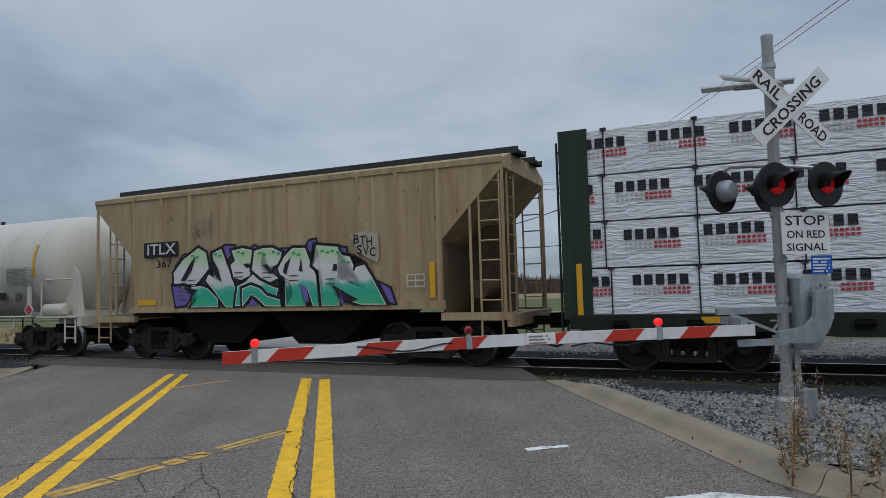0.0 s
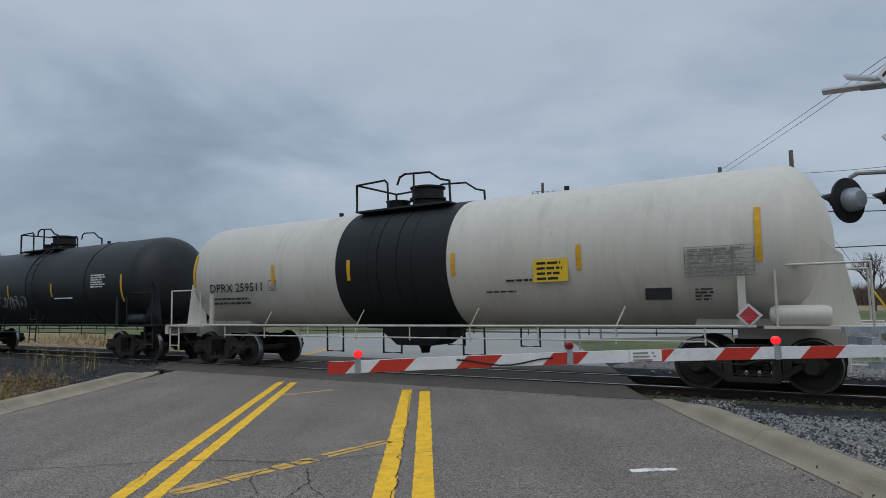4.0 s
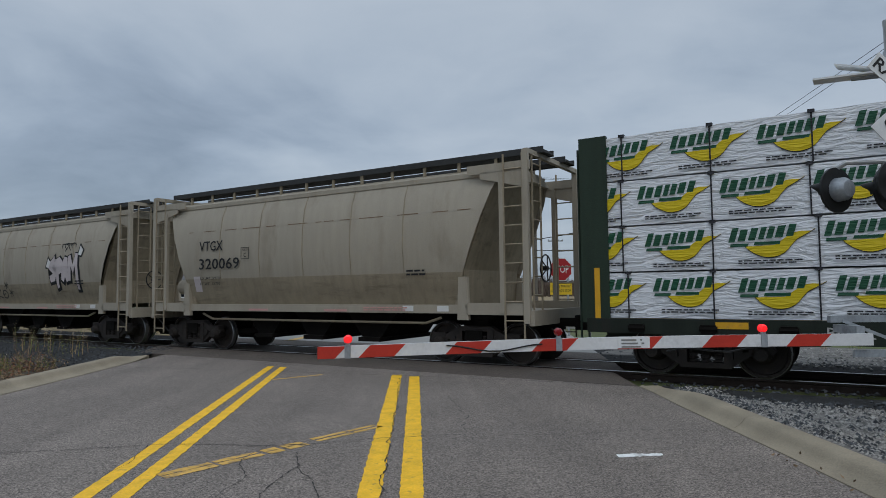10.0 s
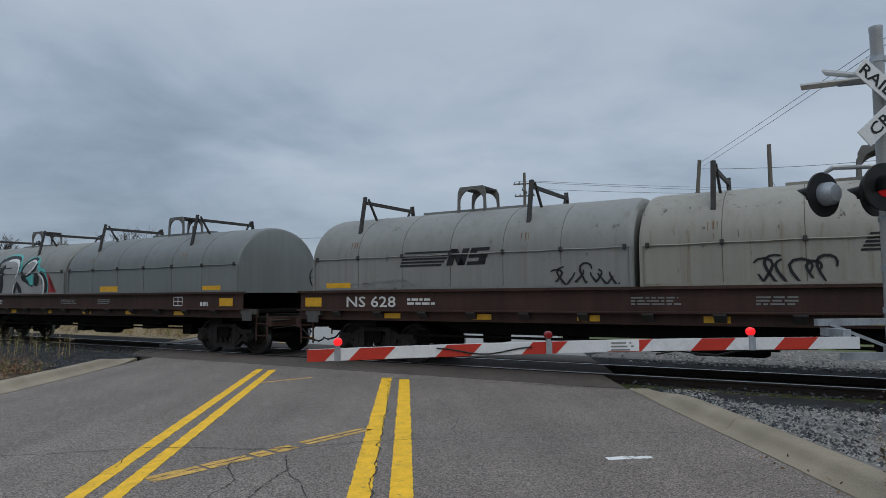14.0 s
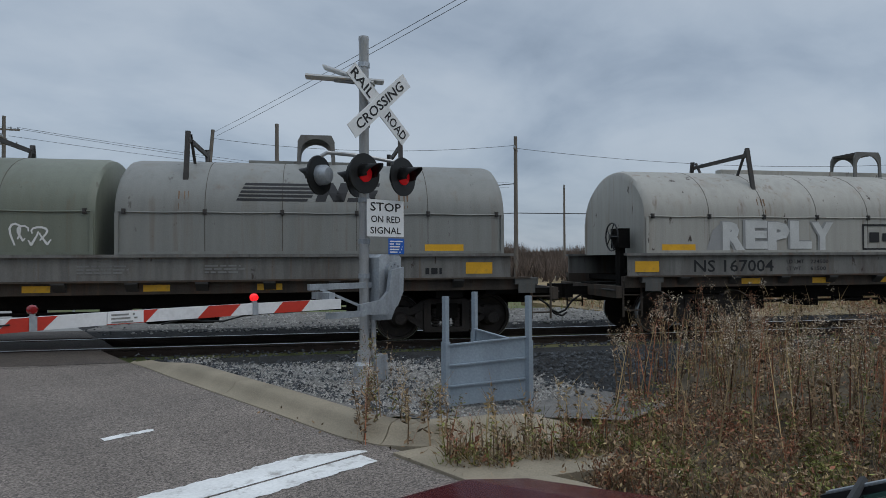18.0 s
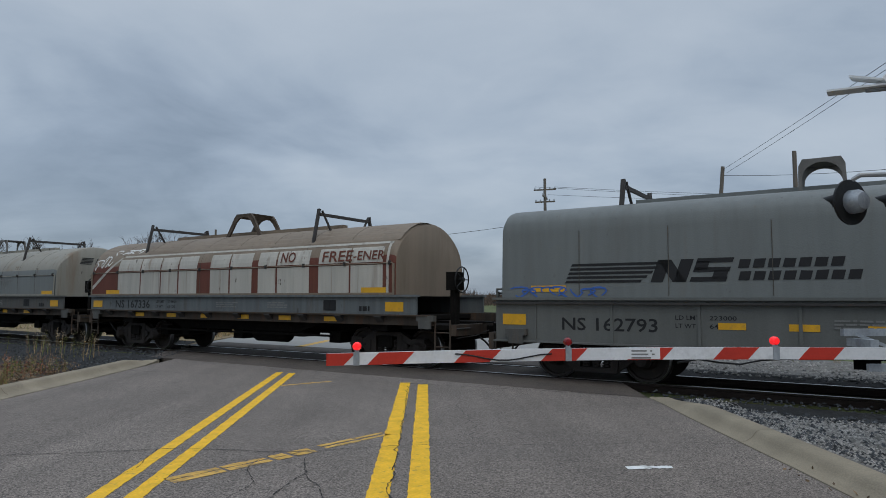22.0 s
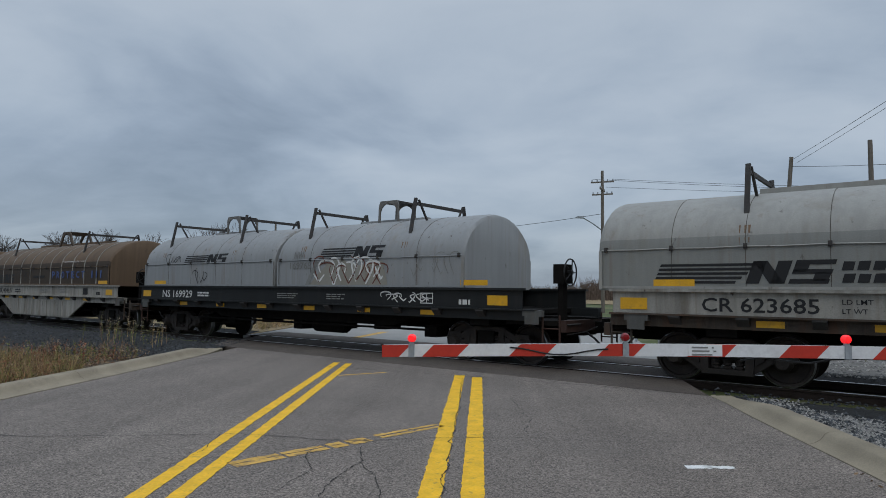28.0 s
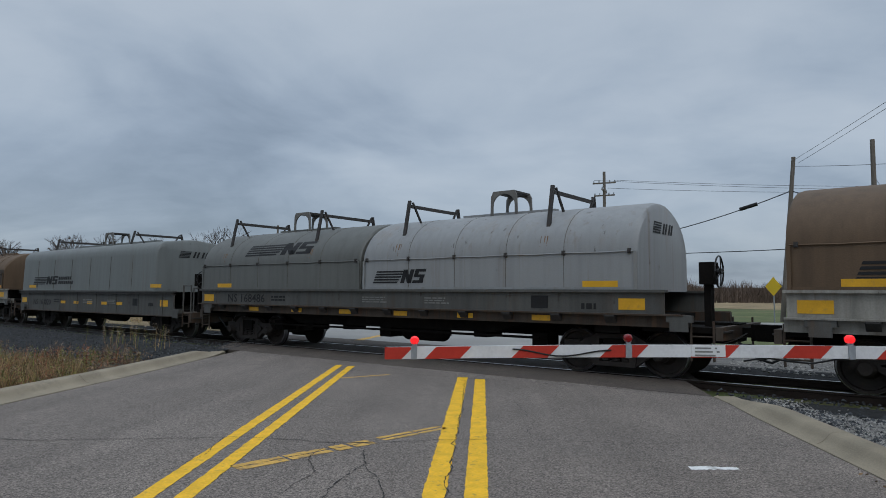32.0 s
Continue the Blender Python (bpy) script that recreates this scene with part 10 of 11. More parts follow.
wire("overhead_cable", PC + Vector((0, 0, 5.0)), PA + Vector((0, 0, 4.55)), 0.15, 0.03, "low black cable between the far poles")
wire("overhead_cable", PA + Vector((0, 0, 4.55)), PD + Vector((0, 0, 4.6)), 0.15, 0.03, "low black cable between the far poles")
wire("overhead_cable", PD + Vector((0, 0, 4.6)), PE + Vector((0, 0, 5.0)), 0.15, 0.03, "low black cable between the far poles")
wire("overhead_wire", PD + Vector((0, 0, 9.0)), PE + Vector((0, 0, 8.5)), 0.6, 0.014, "thin overhead wire between the far poles")
wire("overhead_wire", PD + Vector((0, 0, 9.2)), PB + Vector((lb.x * 0.95, lb.y * 0.95, 9.9)), 0.6, 0.014, "thin overhead wire between the far poles")
mid = (PC + Vector((0, 0, 6.0))).lerp(PB + Vector((lb.x * 0.8, lb.y * 0.8, 8.3)), 0.82)
solid("splice_case", rod(bmesh.new(), mid - Vector((0.5, -0.3, 0.42)), mid + Vector((0.45, -0.28, -0.12)), 0.13, 10), rubber, "black cable splice case hanging on the telephone cable", "splice case", smooth=True)
wire("guy_wire", PA + Vector((0, 0, 8.5)), PA + Vector((5.2, -1.0, -0.1)), 0.0, 0.012, "steel guy wire of a utility pole")
g0 = PA + Vector((5.2, -1.0, -0.1))
solid("guy_guard", rod(bmesh.new(), g0, g0.lerp(PA + Vector((0, 0, 8.5)), 0.24), 0.06, 8), sign_yellow, "yellow plastic guy wire guard", "guy guard", smooth=True)

cab = thing("utility_cabinet", "grey metal utility cabinet beside the leaning pole", "cabinet", at=pose(PB.x + 0.5, PB.y - 1.0, 0, 0, 0, 15))
part("body", B(-0.35, 0.35, -0.25, 0.25, -0.1, 1.7), galv, cab)
part("door", B(-0.31, 0.31, -0.265, -0.252, 0.05, 1.6), galv, cab)
part("meter", B(-0.6, -0.42, -0.15, 0.15, 0.8, 1.9), sign_white, cab)
pq = far(-27.7, 41)
eq = thing("blue_frame_unit", "blue boxed unit in a pale arched pipe frame", "utility box", at=pose(pq.x, pq.y, 0, 0, 0, 28))
part("box", B(-0.62, 0.62, -0.3, 0.3, 0.75, 1.2), box_blue, eq)
part("frame", rods(bmesh.new(), [(-0.6, 0, -0.1), (-0.6, 0, 2.0), (-0.3, 0, 2.45), (0.15, 0, 2.45), (0.5, 0, 2.0), (0.5, 0, -0.1)], 0.06, 6), box_blue, eq)
part("screen", B(-0.45, 0.38, 0.02, 0.06, 1.25, 2.2), sign_blue, eq)
sa, sb = far(15, 82, 8.5), far(-9.85, 58, 8.5)
sk = 0.514
tl = sa.lerp(sb, sk)
wire("span_wire", sa, sb, 0.8, 0.02, "span wire over the far road", n=30)
sl = thing("hanging_signal", "pair of yellow hanging traffic signals over the far road", "traffic light", at=pose(tl.x, tl.y, 0))
for x in (-0.4, 0.4):
    b = part("signal_head", B(x - 0.18, x + 0.18, -0.15, 0.15, 4.5, 5.34), sign_yellow, sl)
    for z in (4.68, 4.92, 5.16):
        part("signal_lens", disc(bmesh.new(), (x, -0.16, z), 0.10, 0.10, -0.01, 0.01, 12), lamp_black, b)
part("hanger", rods(bmesh.new(), [(-0.4, 0, 5.34), (-0.4, 0, 7.75), (0.4, 0, 7.75), (0.4, 0, 5.34)], 0.03, 4), rubber, sl)

hs = far(18.2, 105)
house = thing("house", "low grey house with a shingle roof behind the rails", "house", at=pose(hs.x, hs.y, 0, 0, 0, 12))
part("wall", B(-6, 6, -4, 4, -0.2, 2.9), house_wall, house)
part("roof", prism(bmesh.new(), [(-4.5, 2.8), (0, 5.0), (4.5, 2.8)], -6.4, 6.4, "x"), roof_grey, house)
for x in (-3.8, 0.6, 3.8):
    w = part("window", B(x - 0.7, x + 0.7, -4.04, -4.0, 1.0, 2.2), glass_dark, house)
    part("window_frame", B(x - 0.8, x + 0.8, -4.03, -3.99, 0.9, 2.3), sign_white, w)
part("door", B(-1.7, -0.8, -4.05, -4.0, 0.0, 2.05), sign_white, house)

# ---- woods, trees, weeds ----
def bare_tree(x, y, height, seed, spread=0.55):
    rnd = random.Random(seed)
    t = thing("tree", "leafless tree with a spreading crown of fine twigs", "tree", "bare trees", at=pose(x, y, -0.2))
    trunk, crown = bmesh.new(), bmesh.new()

    def grow(p, d, ln, r, depth):
        q = p + d * ln
        rod(trunk if depth == 0 else crown, p, q, r, 5 if depth < 2 else 3, r * 0.68)
        if depth == 6:
            return
        for _ in range((5, 3, 3, 3, 2, 2)[depth]):
            nd = (d + Vector((rnd.uniform(-1, 1), rnd.uniform(-1, 1), rnd.uniform(-0.25, 0.6))) * spread * 1.25).normalized()
            grow(p.lerp(q, rnd.uniform(0.55, 1.0)), nd, ln * rnd.uniform(0.58, 0.8), max(r * 0.58, 0.014), depth + 1)
    grow(Vector((0, 0, 0)), Vector((0, 0, 1)), height * 0.30, height * 0.022, 0)
    k = height / max(v.co.z for v in crown.verts)
    for bm in (trunk, crown):
        bmesh.ops.scale(bm, vec=(k * 0.95, k * 0.95, k), verts=bm.verts)
    part("trunk", trunk, bark, t)
    part("crown", crown, bark, t)


for i, (yaw, d, hh) in enumerate(((34.4, 105, 9.9), (31.8, 110, 10.8), (29.3, 108, 10.7), (22.7, 112, 13.2), (14.5, 100, 11.4), (41.2, 112, 10.5), (43.6, 118, 10.5), (38.6, 120, 10.0), (-34.5, 85, 6.8), (-66, 120, 8), (25.5, 130, 8.5), (-58.5, 110, 8.5))):
    p = far(yaw, d)
    bare_tree(p.x, p.y, hh, i + 3)


def thicket(name, count, yaw0, yaw1, d0, d1, h0, h1, label, seed):
    """Leafless brush: a mass of thin forked stems in one mesh."""
    rnd = random.Random(seed)
    vs, fs = [], []

    def twig(p, q, w):
        k = len(vs)
        vs.extend([(p.x - w, p.y, p.z), (p.x + w, p.y, p.z), (q.x, q.y, q.z), (p.x, p.y + w, p.z)])
        fs.extend([(k, k + 1, k + 2), (k + 1, k + 3, k + 2), (k + 3, k, k + 2)])
    for _ in range(count):
        yaw, d = rnd.uniform(yaw0, yaw1), rnd.uniform(d0, d1)
        p = far(yaw, d, -0.3)
        hh = rnd.uniform(h0, h1) * (0.8 + 0.45 * noise.noise((yaw * 0.35, d * 0.02, seed)))
        q = p + Vector((rnd.uniform(-0.5, 0.5), rnd.uniform(-0.4, 0.4), hh))
        twig(p, q, 0.10)
        for _ in range(4):
            a = p.lerp(q, rnd.uniform(0.25, 0.75))
            twig(a, a + Vector((rnd.uniform(-1.1, 1.1), rnd.uniform(-0.6, 0.6), rnd.uniform(0.6, 1.9))), 0.06)
    me = bpy.data.meshes.new(name)
    me.from_pydata(vs, [], fs)
    me.materials.append(brush)
    return tagged(new(name, me), label, "woods", kind="stuff")


thicket("far_woods", 9000, -95, -8, 135, 175, 3.6, 6.0, "brown leafless woods along the far edge of the field", 1)
thicket("far_woods", 3500, -8, 45, 150, 190, 2.6, 5.0, "brown leafless woods along the far edge of the field", 2)
thicket("near_brush", 1400, -92, -42, 42, 62, 0.8, 1.6, "dry brown brush beyond the rails", 5)
bm = bmesh.new()
for k in range(60):
    y0, y1 = -100 + k * 2.5, -100 + (k + 1) * 2.5
    a, b = far(y0, 182), far(y1, 182)
    za, zb = [2.6 + 0.9 * noise.noise((q * 0.2, 0, 4)) + (0.8 if q < -8 else 0) for q in (y0, y1)]
    vs = [bm.verts.new(p) for p in ((a.x, a.y, -0.5), (b.x, b.y, -0.5), (b.x, b.y, zb), (a.x, a.y, za), (b.x * 1.05, b.y * 1.05, -0.5), (a.x * 1.05, a.y * 1.05, -0.5))]
    bm.faces.new((vs[0], vs[1], vs[2], vs[3]))
    bm.faces.new((vs[3], vs[2], vs[4], vs[5]))
solid("woodland_backdrop", bm, brush, "dense brown undergrowth deep in the far woods", "woods", kind="structure")
bm = bmesh.new()
sheet(bm, [far(y, d) for y, d in ((-8, 95), (-95, 88), (-95, 180), (-8, 180))], -0.1)
sheet(bm, [far(y, d) for y, d in ((-40, 30), (-95, 24), (-95, 60), (-40, 55))], -0.08)
solid("dry_field", bm, dry_field, "strip of straw coloured dead grass before the woods", "field", kind="structure")


class Tuft:
    """Collects thin blades and leaves for one mesh of many plants."""

    def __init__(self):
        self.v, self.f = [], []

    def blade(self, p, q, w, bend=(0, 0, 0)):
        k = len(self.v)
        p, q = Vector(p), Vector(q)
        m = p.lerp(q, 0.55) + Vector(bend)
        s = Vector((random.uniform(-1, 1), random.uniform(-1, 1), 0)).normalized() * w
        self.v += [tuple(p - s), tuple(p + s), tuple(m + s * 0.8), tuple(m - s * 0.8), tuple(q)]
        self.f += [(k, k + 1, k + 2, k + 3), (k + 3, k + 2, k + 4)]

    def leaf(self, p, size):
        k = len(self.v)
        a, b = [Vector((random.uniform(-1, 1), random.uniform(-1, 1), random.uniform(-0.7, 0.9))).normalized() * size for _ in range(2)]
        p = Vector(p)
        self.v += [tuple(p), tuple(p + a * 0.5 + b * 0.22), tuple(p + a), tuple(p + a * 0.5 - b * 0.22)]
        self.f += [(k, k + 1, k + 2, k + 3)]

    def done(self, name, material, label):
        me = bpy.data.meshes.new(name)
        me.from_pydata(self.v, [], self.f)
        me.materials.append(material)
        return tagged(new(name, me), label, "weeds", kind="stuff")


tufts = {k: Tuft() for k in ("brown", "red", "green", "fluff", "straw")}


def weed(x, y, h, kind, leafy=18, fluff=0):
    t = tufts[kind]
    top = Vector((x + random.uniform(-0.12, 0.12) * h, y + random.uniform(-0.12, 0.12) * h, h))
    base = Vector((x, y, 0.0))
    t.blade(base, top, 0.0045 + 0.002 * h)
    for _ in range(leafy):
        a = random.uniform(0.12, 0.98)
        p = base.lerp(top, a)
        (tufts["green"] if random.random() < 0.32 and a < 0.6 else t).leaf(p, random.uniform(0.022, 0.06))
    for _ in range(int(leafy / 4)):
        p = base.lerp(top, random.uniform(0.5, 0.95))
        t.blade(p, p + Vector((random.uniform(-0.14, 0.14), random.uniform(-0.14, 0.14), random.uniform(0.04, 0.2))), 0.002)
    for _ in range(fluff):
        p = base.lerp(top, random.uniform(0.84, 1.04)) + Vector((random.uniform(-0.035, 0.035), random.uniform(-0.035, 0.035), 0))
        tufts["fluff"].leaf(p, random.uniform(0.015, 0.035))


def grass(x, y, h, n, kind="straw", spread=0.14):
    for _ in range(n):
        a = random.uniform(0, 6.28)
        tufts[kind].blade((x + random.uniform(-0.05, 0.05), y + random.uniform(-0.05, 0.05), 0), (x + spread * math.cos(a) * random.uniform(0.3, 1.6), y + spread * math.sin(a) * random.uniform(0.3, 1.6), h * random.uniform(0.6, 1.1)), 0.004)


def weed_height(x, y):
    return 0.55 + 0.35 * noise.noise((x * 0.5, y * 0.5, 2)) + min(0.35, max(0, x - 5.5) * 0.12) - 0.35 * max(0.0, min(1.0, 5.6 - x))


# tall weeds on the verge beyond the guard
def weedy(x, y):
    lim = 3.35 + (x - 5.3) * 0.24 if x > 5.3 else 2.75
    return y <= lim and math.hypot(x, y) >= 3.3 and not (x < 5.0 and y > 2.5)


n = 0
while n < 1000:
    x, y = 3.75 + 9.5 * random.random() ** 1.3, random.uniform(-5.0, 5.0)
    if not weedy(x, y):
        continue
    r = random.random()
    if math.hypot(x, y) > 7.0 and random.random() < 0.75:
        continue
    h = max(0.14, weed_height(x, y) * random.uniform(0.20, 0.48))
    weed(x, y, h, "brown" if r < 0.45 else ("red" if r < 0.80 else "green"), 20, 10 if random.random() < 0.16 else 0)
    if random.random() < 0.30:
        grass(x, y, h * 0.6, 7, random.choice(("straw", "green", "brown")))
    n += 1
# a dense low growth of leafy plants under them
n = 0
while n < 3000:
    x, y = 3.75 + 8.5 * random.random() ** 1.5, random.uniform(-4.0, 5.0)
    if not weedy(x, y) or (math.hypot(x, y) > 7.2 and random.random() < 0.6):
        continue
    h = random.uniform(0.10, 0.40) * (0.8 + 0.7 * noise.noise((x * 1.1, y * 1.1, 6)))
    kind = "green" if noise.noise((x * 1.7, y * 1.7, 8)) > 0.12 else random.choice(("brown", "brown", "red"))
    for _ in range(3):
        top = Vector((x + random.uniform(-0.15, 0.15), y + random.uniform(-0.15, 0.15), h))
        tufts[kind].blade((x, y, 0), top, 0.003)
        for _ in range(9):
            c = Vector((x, y, 0)).lerp(top, random.uniform(0.15, 1.0)) + Vector((random.uniform(-0.05, 0.05), random.uniform(-0.05, 0.05), 0))
            tufts[kind if random.random() < 0.7 else random.choice(("brown", "straw"))].leaf(c, random.uniform(0.018, 0.052))
    n += 1
# tall seeding goldenrod and dock: branched stalks under drooping tufted plumes
def plume(x, y, h, kind):
    top = Vector((x + random.uniform(-0.14, 0.14), y + random.uniform(-0.14, 0.14), h))
    base = Vector((x, y, 0.0))
    tufts["red" if kind != "fluff" else "brown"].blade(base, top, 0.008)
    for _ in range(16):
        p = base.lerp(top, random.uniform(0.1, 0.75))
        tufts["brown"].leaf(p, random.uniform(0.03, 0.075))
    for _ in range(9):
        p = base.lerp(top, random.uniform(0.62, 0.98))
        q = p + Vector((random.uniform(-0.11, 0.11), random.uniform(-0.11, 0.11), random.uniform(0.03, 0.15)))
        tufts["brown"].blade(p, q, 0.002)
        for _ in range(13):
            c = p.lerp(q, random.uniform(0.25, 1.1)) + Vector((random.uniform(-0.018, 0.018), random.uniform(-0.018, 0.018), random.uniform(-0.02, 0.02)))
            tufts[kind if random.random() < 0.72 else "brown"].leaf(c, random.uniform(0.012, 0.030))


n = 0
while n < 62:
    x, y = 5.3 + 4.6 * random.random() ** 1.2, random.uniform(-1.2, 4.3)
    if not weedy(x, y):
        continue
    n += 1
    tall = random.uniform(0.72, 1.30)
    for _ in range(random.randint(2, 5)):
        plume(x + random.uniform(-0.16, 0.16), y + random.uniform(-0.16, 0.16), tall * random.uniform(0.75, 1.08), random.choice(("red", "fluff", "fluff", "brown")))
for x, y, tall in ((3.34, 4.46, 0.88), (3.30, 4.40, 0.72), (3.40, 4.52, 0.60), (3.58, 4.12, 0.42), (3.66, 3.95, 0.50), (3.72, 3.86, 0.40)):
    for kind in ("fluff", "green"):
        plume(x + random.uniform(-0.04, 0.04), y + random.uniform(-0.04, 0.04), tall * random.uniform(0.85, 1.0), kind)
# tall bare stalks with side twigs and pale tufts
n = 0
while n < 170:
    x, y = 4.9 + 4.5 * random.random(), random.uniform(-1.5, 4.2)
    if not weedy(x, y):
        continue
    n += 1
    h = random.uniform(0.7, 1.22)
    top = Vector((x + random.uniform(-0.2, 0.2), y + random.uniform(-0.2, 0.2), h))
    tufts["straw"].blade((x, y, 0.05), top, 0.005)
    for _ in range(5):
        p = Vector((x, y, 0)).lerp(top, random.uniform(0.55, 0.95))
        q = p + Vector((random.uniform(-0.1, 0.1), random.uniform(-0.1, 0.1), random.uniform(0.08, 0.22)))
        tufts["straw"].blade(p, q, 0.002)
        if n % 3 == 0:
            for _ in range(9):
                tufts["fluff"].leaf(q + Vector((random.uniform(-0.03, 0.03), random.uniform(-0.03, 0.03), random.uniform(-0.05, 0.04))), random.uniform(0.015, 0.034))
# pale reeds with drooping plumes
for k in range(80):
    x, y = random.uniform(6.6, 8.4), random.uniform(-0.9, 0.95)
    h = random.uniform(0.85, 1.34)
    top = Vector((x - random.uniform(0.0, 0.25), y + random.uniform(-0.1, 0.15), h))
    tufts["straw"].blade((x, y, 0), top, 0.006)
    for _ in range(95):
        a = random.uniform(0, 0.36)
        p = top + Vector((-a * 0.75, a * 0.35, -a * a * 0.9)) + Vector((random.uniform(-0.03, 0.03), random.uniform(-0.03, 0.03), random.uniform(-0.04, 0.04)))
        tufts["straw"].blade(p, p + Vector((-random.uniform(0.02, 0.09), random.uniform(-0.03, 0.05), -random.uniform(0.0, 0.07))), 0.0045)
    for _ in range(5):
        p = Vector((x, y, 0)).lerp(top, random.uniform(0.2, 0.8))
        tufts["green"].blade(p, p + Vector((random.uniform(-0.35, 0.35), random.uniform(-0.35, 0.35), random.uniform(-0.1, 0.25))), 0.012)
# weeds along the kerb and the drain
for _ in range(260):
    t = random.random()
    x, y = 3.45 + 1.7 * t + random.uniform(-0.12, 0.12), 3.55 - 1.0 * t + random.uniform(-0.28, 0.2)
    weed(x, y, random.uniform(0.08, 0.34), random.choice(("brown", "green", "brown", "red")), 10)
    grass(x, y, random.uniform(0.06, 0.2), 4, random.choice(("green", "straw", "brown")))
for x, y, h in ((3.62, 4.55, 0.88), (3.72, 4.42, 0.75), (3.60, 4.7, 0.55), (3.85, 3.95, 0.62), (4.1, 3.6, 0.5), (4.3, 3.4, 0.48), (4.55, 3.2, 0.5), (4.75, 3.0, 0.5), (3.75, 4.3, 0.45)):
    for _ in range(5):
        weed(x + random.uniform(-0.09, 0.09), y + random.uniform(-0.09, 0.09), h * random.uniform(0.6, 1.05), random.choice(("brown", "brown", "straw")), 26, 12 if h > 0.7 else 3)
for _ in range(60):
    tufts["brown"].leaf((3.40 + random.uniform(-0.2, 0.15), random.uniform(3.0, 6.2), 0.02), 0.05)
# dry grass behind the far kerb
for _ in range(1900):
    x, y = -7.2 - abs(random.gauss(0, 2.4)), random.uniform(6.5, 12.8)
    if y < 13.4 + (x + 9) * -0.62 - 1.0:
        grass(x, y, 0.08 + random.uniform(0.08, 0.38), 9, random.choice(("straw", "straw", "brown", "red", "green")))
for _ in range(330):
    x, y = -7.4 - abs(random.gauss(0, 2.0)), random.uniform(8.0, 13.6)
    weed(x, y, random.uniform(0.20, 0.50), random.choice(("brown", "red", "green", "brown")), 30, 10 if random.random() < 0.3 else 0)
for _ in range(420):
    x, y = -7.3 - 3.2 * random.random() ** 1.5, random.uniform(8.5, 13.4)
    h = random.uniform(0.12, 0.42)
    kind = "green" if noise.noise((x * 1.3, y * 1.3, 5)) > 0.15 else random.choice(("brown", "red", "brown"))
    for _ in range(26):
        tufts[kind].leaf((x + random.gauss(0, 0.10), y + random.gauss(0, 0.10), h * random.uniform(0.1, 1.0)), random.uniform(0.025, 0.06))
for _ in range(34):
    x = random.uniform(-12, -8.8)
    weed(x, road_y(x, -3.0) + random.uniform(-1.6, -0.2), random.uniform(0.35, 0.75), random.choice(("brown", "green", "straw")), 22, 14)
# rough grass beyond the rails
for _ in range(700):
    p = on_track(random.uniform(-3, 38), random.uniform(5.2, 9.5))
    grass(p.x, p.y, random.uniform(0.1, 0.4), 6, random.choice(("green", "green", "straw", "brown")))
for _ in range(900):
    x = -8.6 - 14 * random.random() ** 1.6
    y = road_y(x, 2.6) + random.uniform(0.2, 9)
    grass(x, y, random.uniform(0.15, 0.5), 7, random.choice(("straw", "brown", "straw", "green")))
for _ in range(1500):
    p = on_track(random.uniform(8.2, 30), random.uniform(2.3, 8.0))
    grass(p.x, p.y, random.uniform(0.12, 0.5), 7, random.choice(("straw", "brown", "red", "brown", "green")))
tufts["brown"].done("dry_weeds", stalk_brown, "dead brown roadside weeds")
tufts["red"].done("rusty_weeds", stalk_red, "rust red seeding dock and goldenrod stalks")
tufts["green"].done("green_weeds", stalk_green, "yellow-green leaves among the dead weeds")
tufts["fluff"].done("seed_heads", seed_fluff, "pale fluffy seed heads and reed plumes")
tufts["straw"].done("dry_grass", straw, "straw coloured dry grass")

# ---- the parked car beside the viewer ----
auto = thing("car", "dark red car with a sloping windscreen, standing at the stop line", "car", at=pose(0.20, 0, 0))
bm = bmesh.new()
prof = [(1.62, 0.62), (1.58, 0.80), (1.30, 0.93), (0.50, 1.03), (0.42, 0.98), (0.42, 0.3), (1.55, 0.3)]
rings = []
for x, k, dz in ((0.0, 0.93, -0.16), (0.10, 0.97, -0.05), (0.35, 1.0, 0.0), (0.75, 1.0, 0.02), (1.15, 1.0, 0.0), (1.40, 0.97, -0.05), (1.50, 0.93, -0.16)):
    rings.append([bm.verts.new((x, 0.42 + (y - 0.42) * k, z + (dz if z > 0.5 else 0))) for y, z in prof])
for g, h in zip(rings, rings[1:]):
    for i in range(len(prof)):
        bm.faces.new((g[i], g[(i + 1) % len(prof)], h[(i + 1) % len(prof)], h[i]))
bm.faces.new(rings[0])
bm.faces.new(rings[-1][::-1])
part("bonnet", bm, car_red, auto, smooth=True)
part("body", prism(bmesh.new(), [(0.42, 0.28), (0.42, 0.98), (-2.4, 1.0), (-2.7, 0.9), (-2.8, 0.4), (-2.6, 0.28)], 0.02, 1.48, "x"), car_red, auto)
part("cowl", prism(bmesh.new(), [(0.53, 1.012), (0.38, 1.030), (0.38, 0.98), (0.53, 0.98)], 0.16, 1.36, "x"), car_trim, auto)
bm = bmesh.new()
W = [((0.14, 0.42, 1.035), (1.38, 0.42, 1.035), (1.28, -0.30, 1.40), (0.26, -0.30, 1.40))]
bm.faces.new([bm.verts.new(p) for p in W[0]])
ws = part("windscreen", bm, car_glass, auto)
ws.modifiers.new("thick", "SOLIDIFY").thickness = 0.006
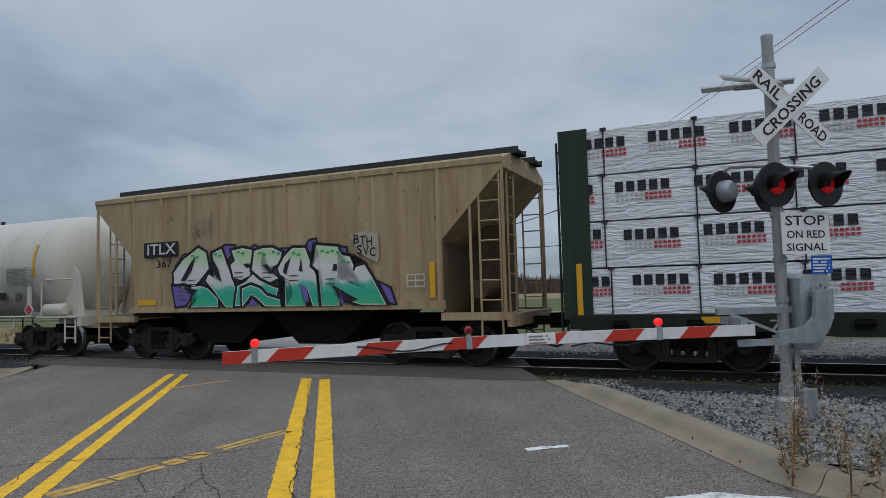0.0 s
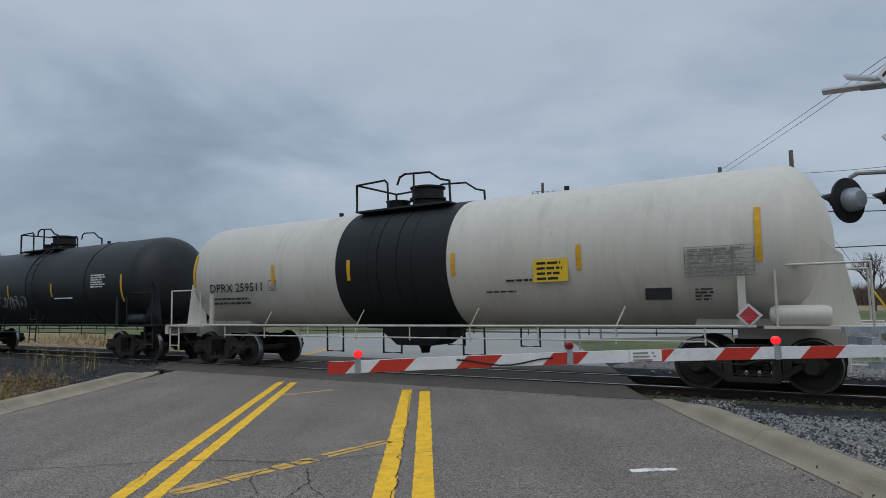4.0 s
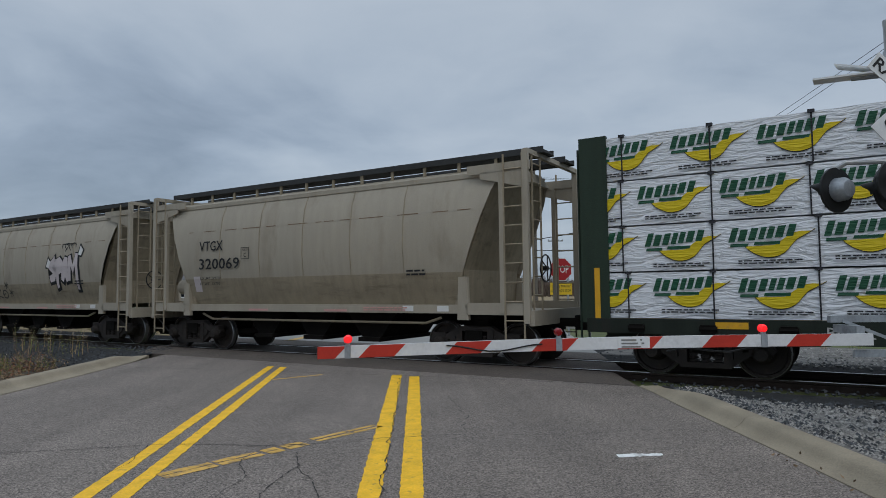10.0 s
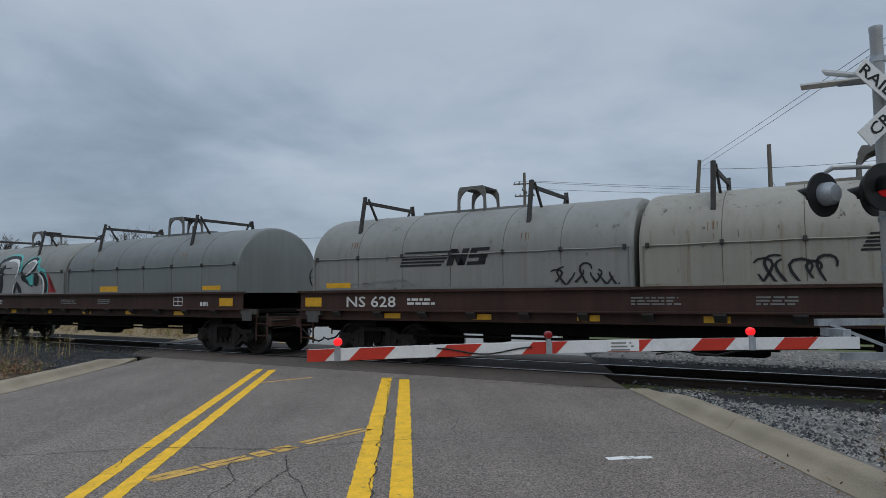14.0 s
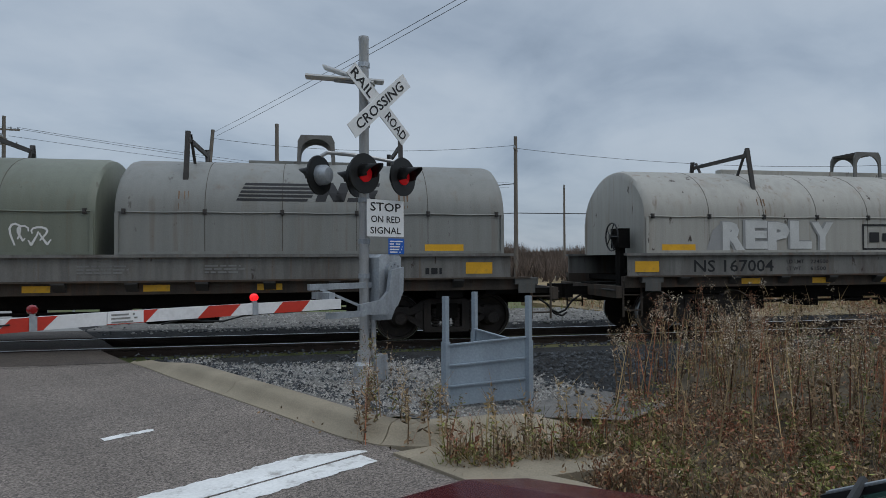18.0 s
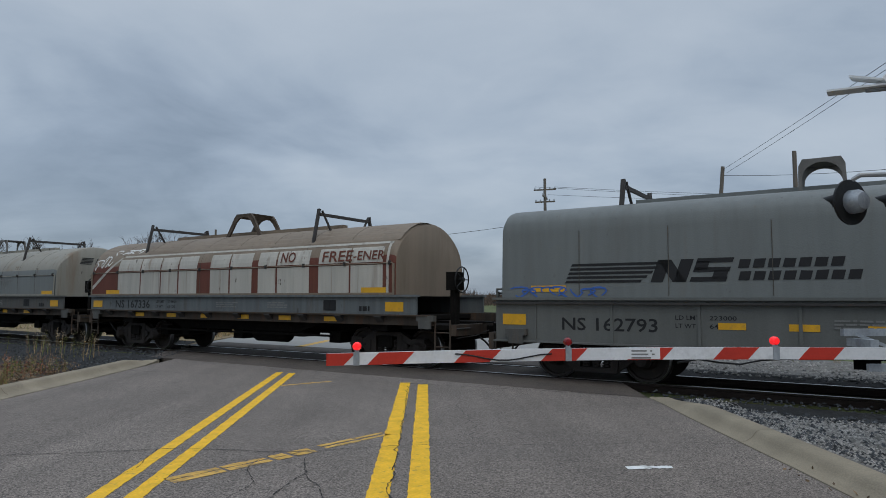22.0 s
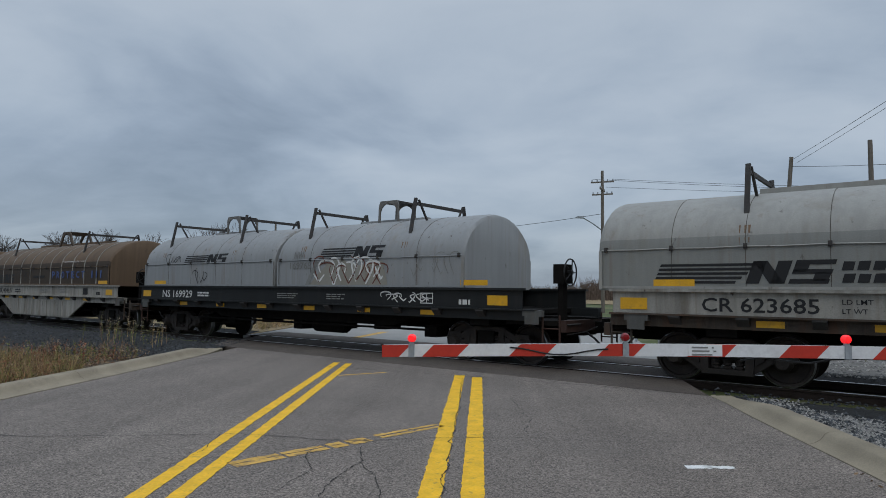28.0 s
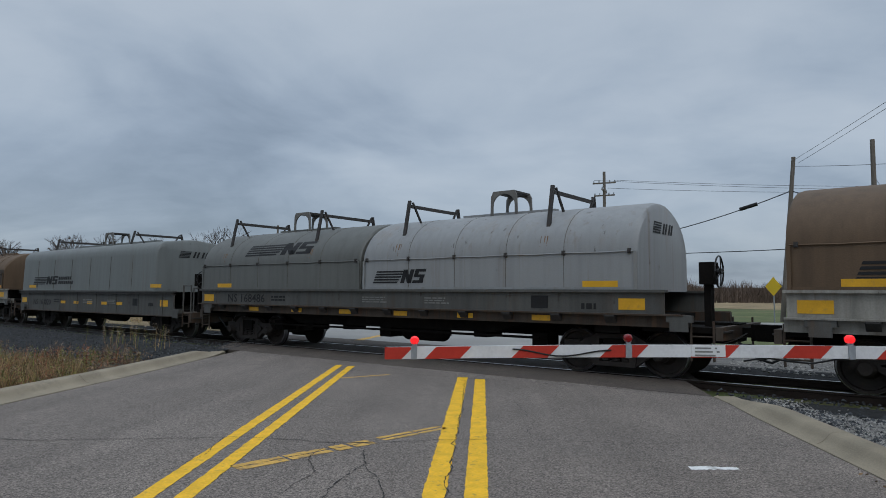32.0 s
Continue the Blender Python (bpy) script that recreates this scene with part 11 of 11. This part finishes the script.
for x0, x1 in ((0.10, 0.22), (1.42, 1.32)):
    part("pillar", beam(bmesh.new(), (x0, 0.44, 1.025), (x1, -0.32, 1.405), 0.05, 0.035), car_trim, auto)
    part("pillar_trim", beam(bmesh.new(), (x0, 0.44, 1.044), (x1, -0.32, 1.424), 0.022, 0.008), galv, auto, "bright trim strip")
part("roof", prism(bmesh.new(), [(-0.28, 1.385), (-0.30, 1.42), (-1.7, 1.43), (-1.7, 1.39)], 0.22, 1.30, "x"), car_red, auto)
for x in (0.22, 1.30):
    part("rear_pillar", beam(bmesh.new(), (x, -1.66, 1.41), (x, -2.2, 0.99), 0.05, 0.09), car_red, auto)
for x, y in ((0.6, 0.46), (1.15, 0.44)):
    part("wiper", rods(bmesh.new(), [(x, y, 1.04), (x + 0.12, y - 0.08, 1.085), (x + 0.30, y - 0.06, 1.08)], 0.009, 5), car_trim, auto)
for x in (0.08, 1.42):
    for y in (1.05, -1.75):
        part("wheel", revolve(bmesh.new(), [(x - 0.1, 0.0), (x - 0.1, 0.28), (x - 0.07, 0.31), (x + 0.07, 0.31), (x + 0.1, 0.28), (x + 0.1, 0.0)], 20, centre=(0, y, 0.31)), rubber, auto, smooth=True)


# ---- motion: the whole train rolls past at a nearly steady pace ----
KNOTS = [0.0, 0.22, 0.46, 0.70, 0.79, 0.77, 0.73, 0.44, 0.0]


def rolled(t):
    i = min(int(t / 4), 7)
    return 12.6 * t + KNOTS[i] + (KNOTS[i + 1] - KNOTS[i]) * (t / 4 - i)


def motions():
    times = [i * 4.0 for i in range(9)]
    for ob, dist, local in RIDERS:
        walk(ob, [(t, TRACK @ pose(rolled(t) + dist, 0, 0) @ local) for t in times])
    for ob, dist, dx in WHEELS:
        seen = [f / FPS for f in range(0, int(32 * FPS) + 1) if -42 < rolled(f / FPS) + dist < 20]
        if not seen:
            continue
        rows = [(t, pose(dx, 0, WHEEL_R, 0, math.degrees(rolled(t) / WHEEL_R), 0)) for t in seen]
        if seen[0] > 0:
            rows.insert(0, (0.0, rows[0][1]))
        if seen[-1] < 32:
            rows.append((32.0, rows[-1][1]))
        walk(ob, rows)


motions()
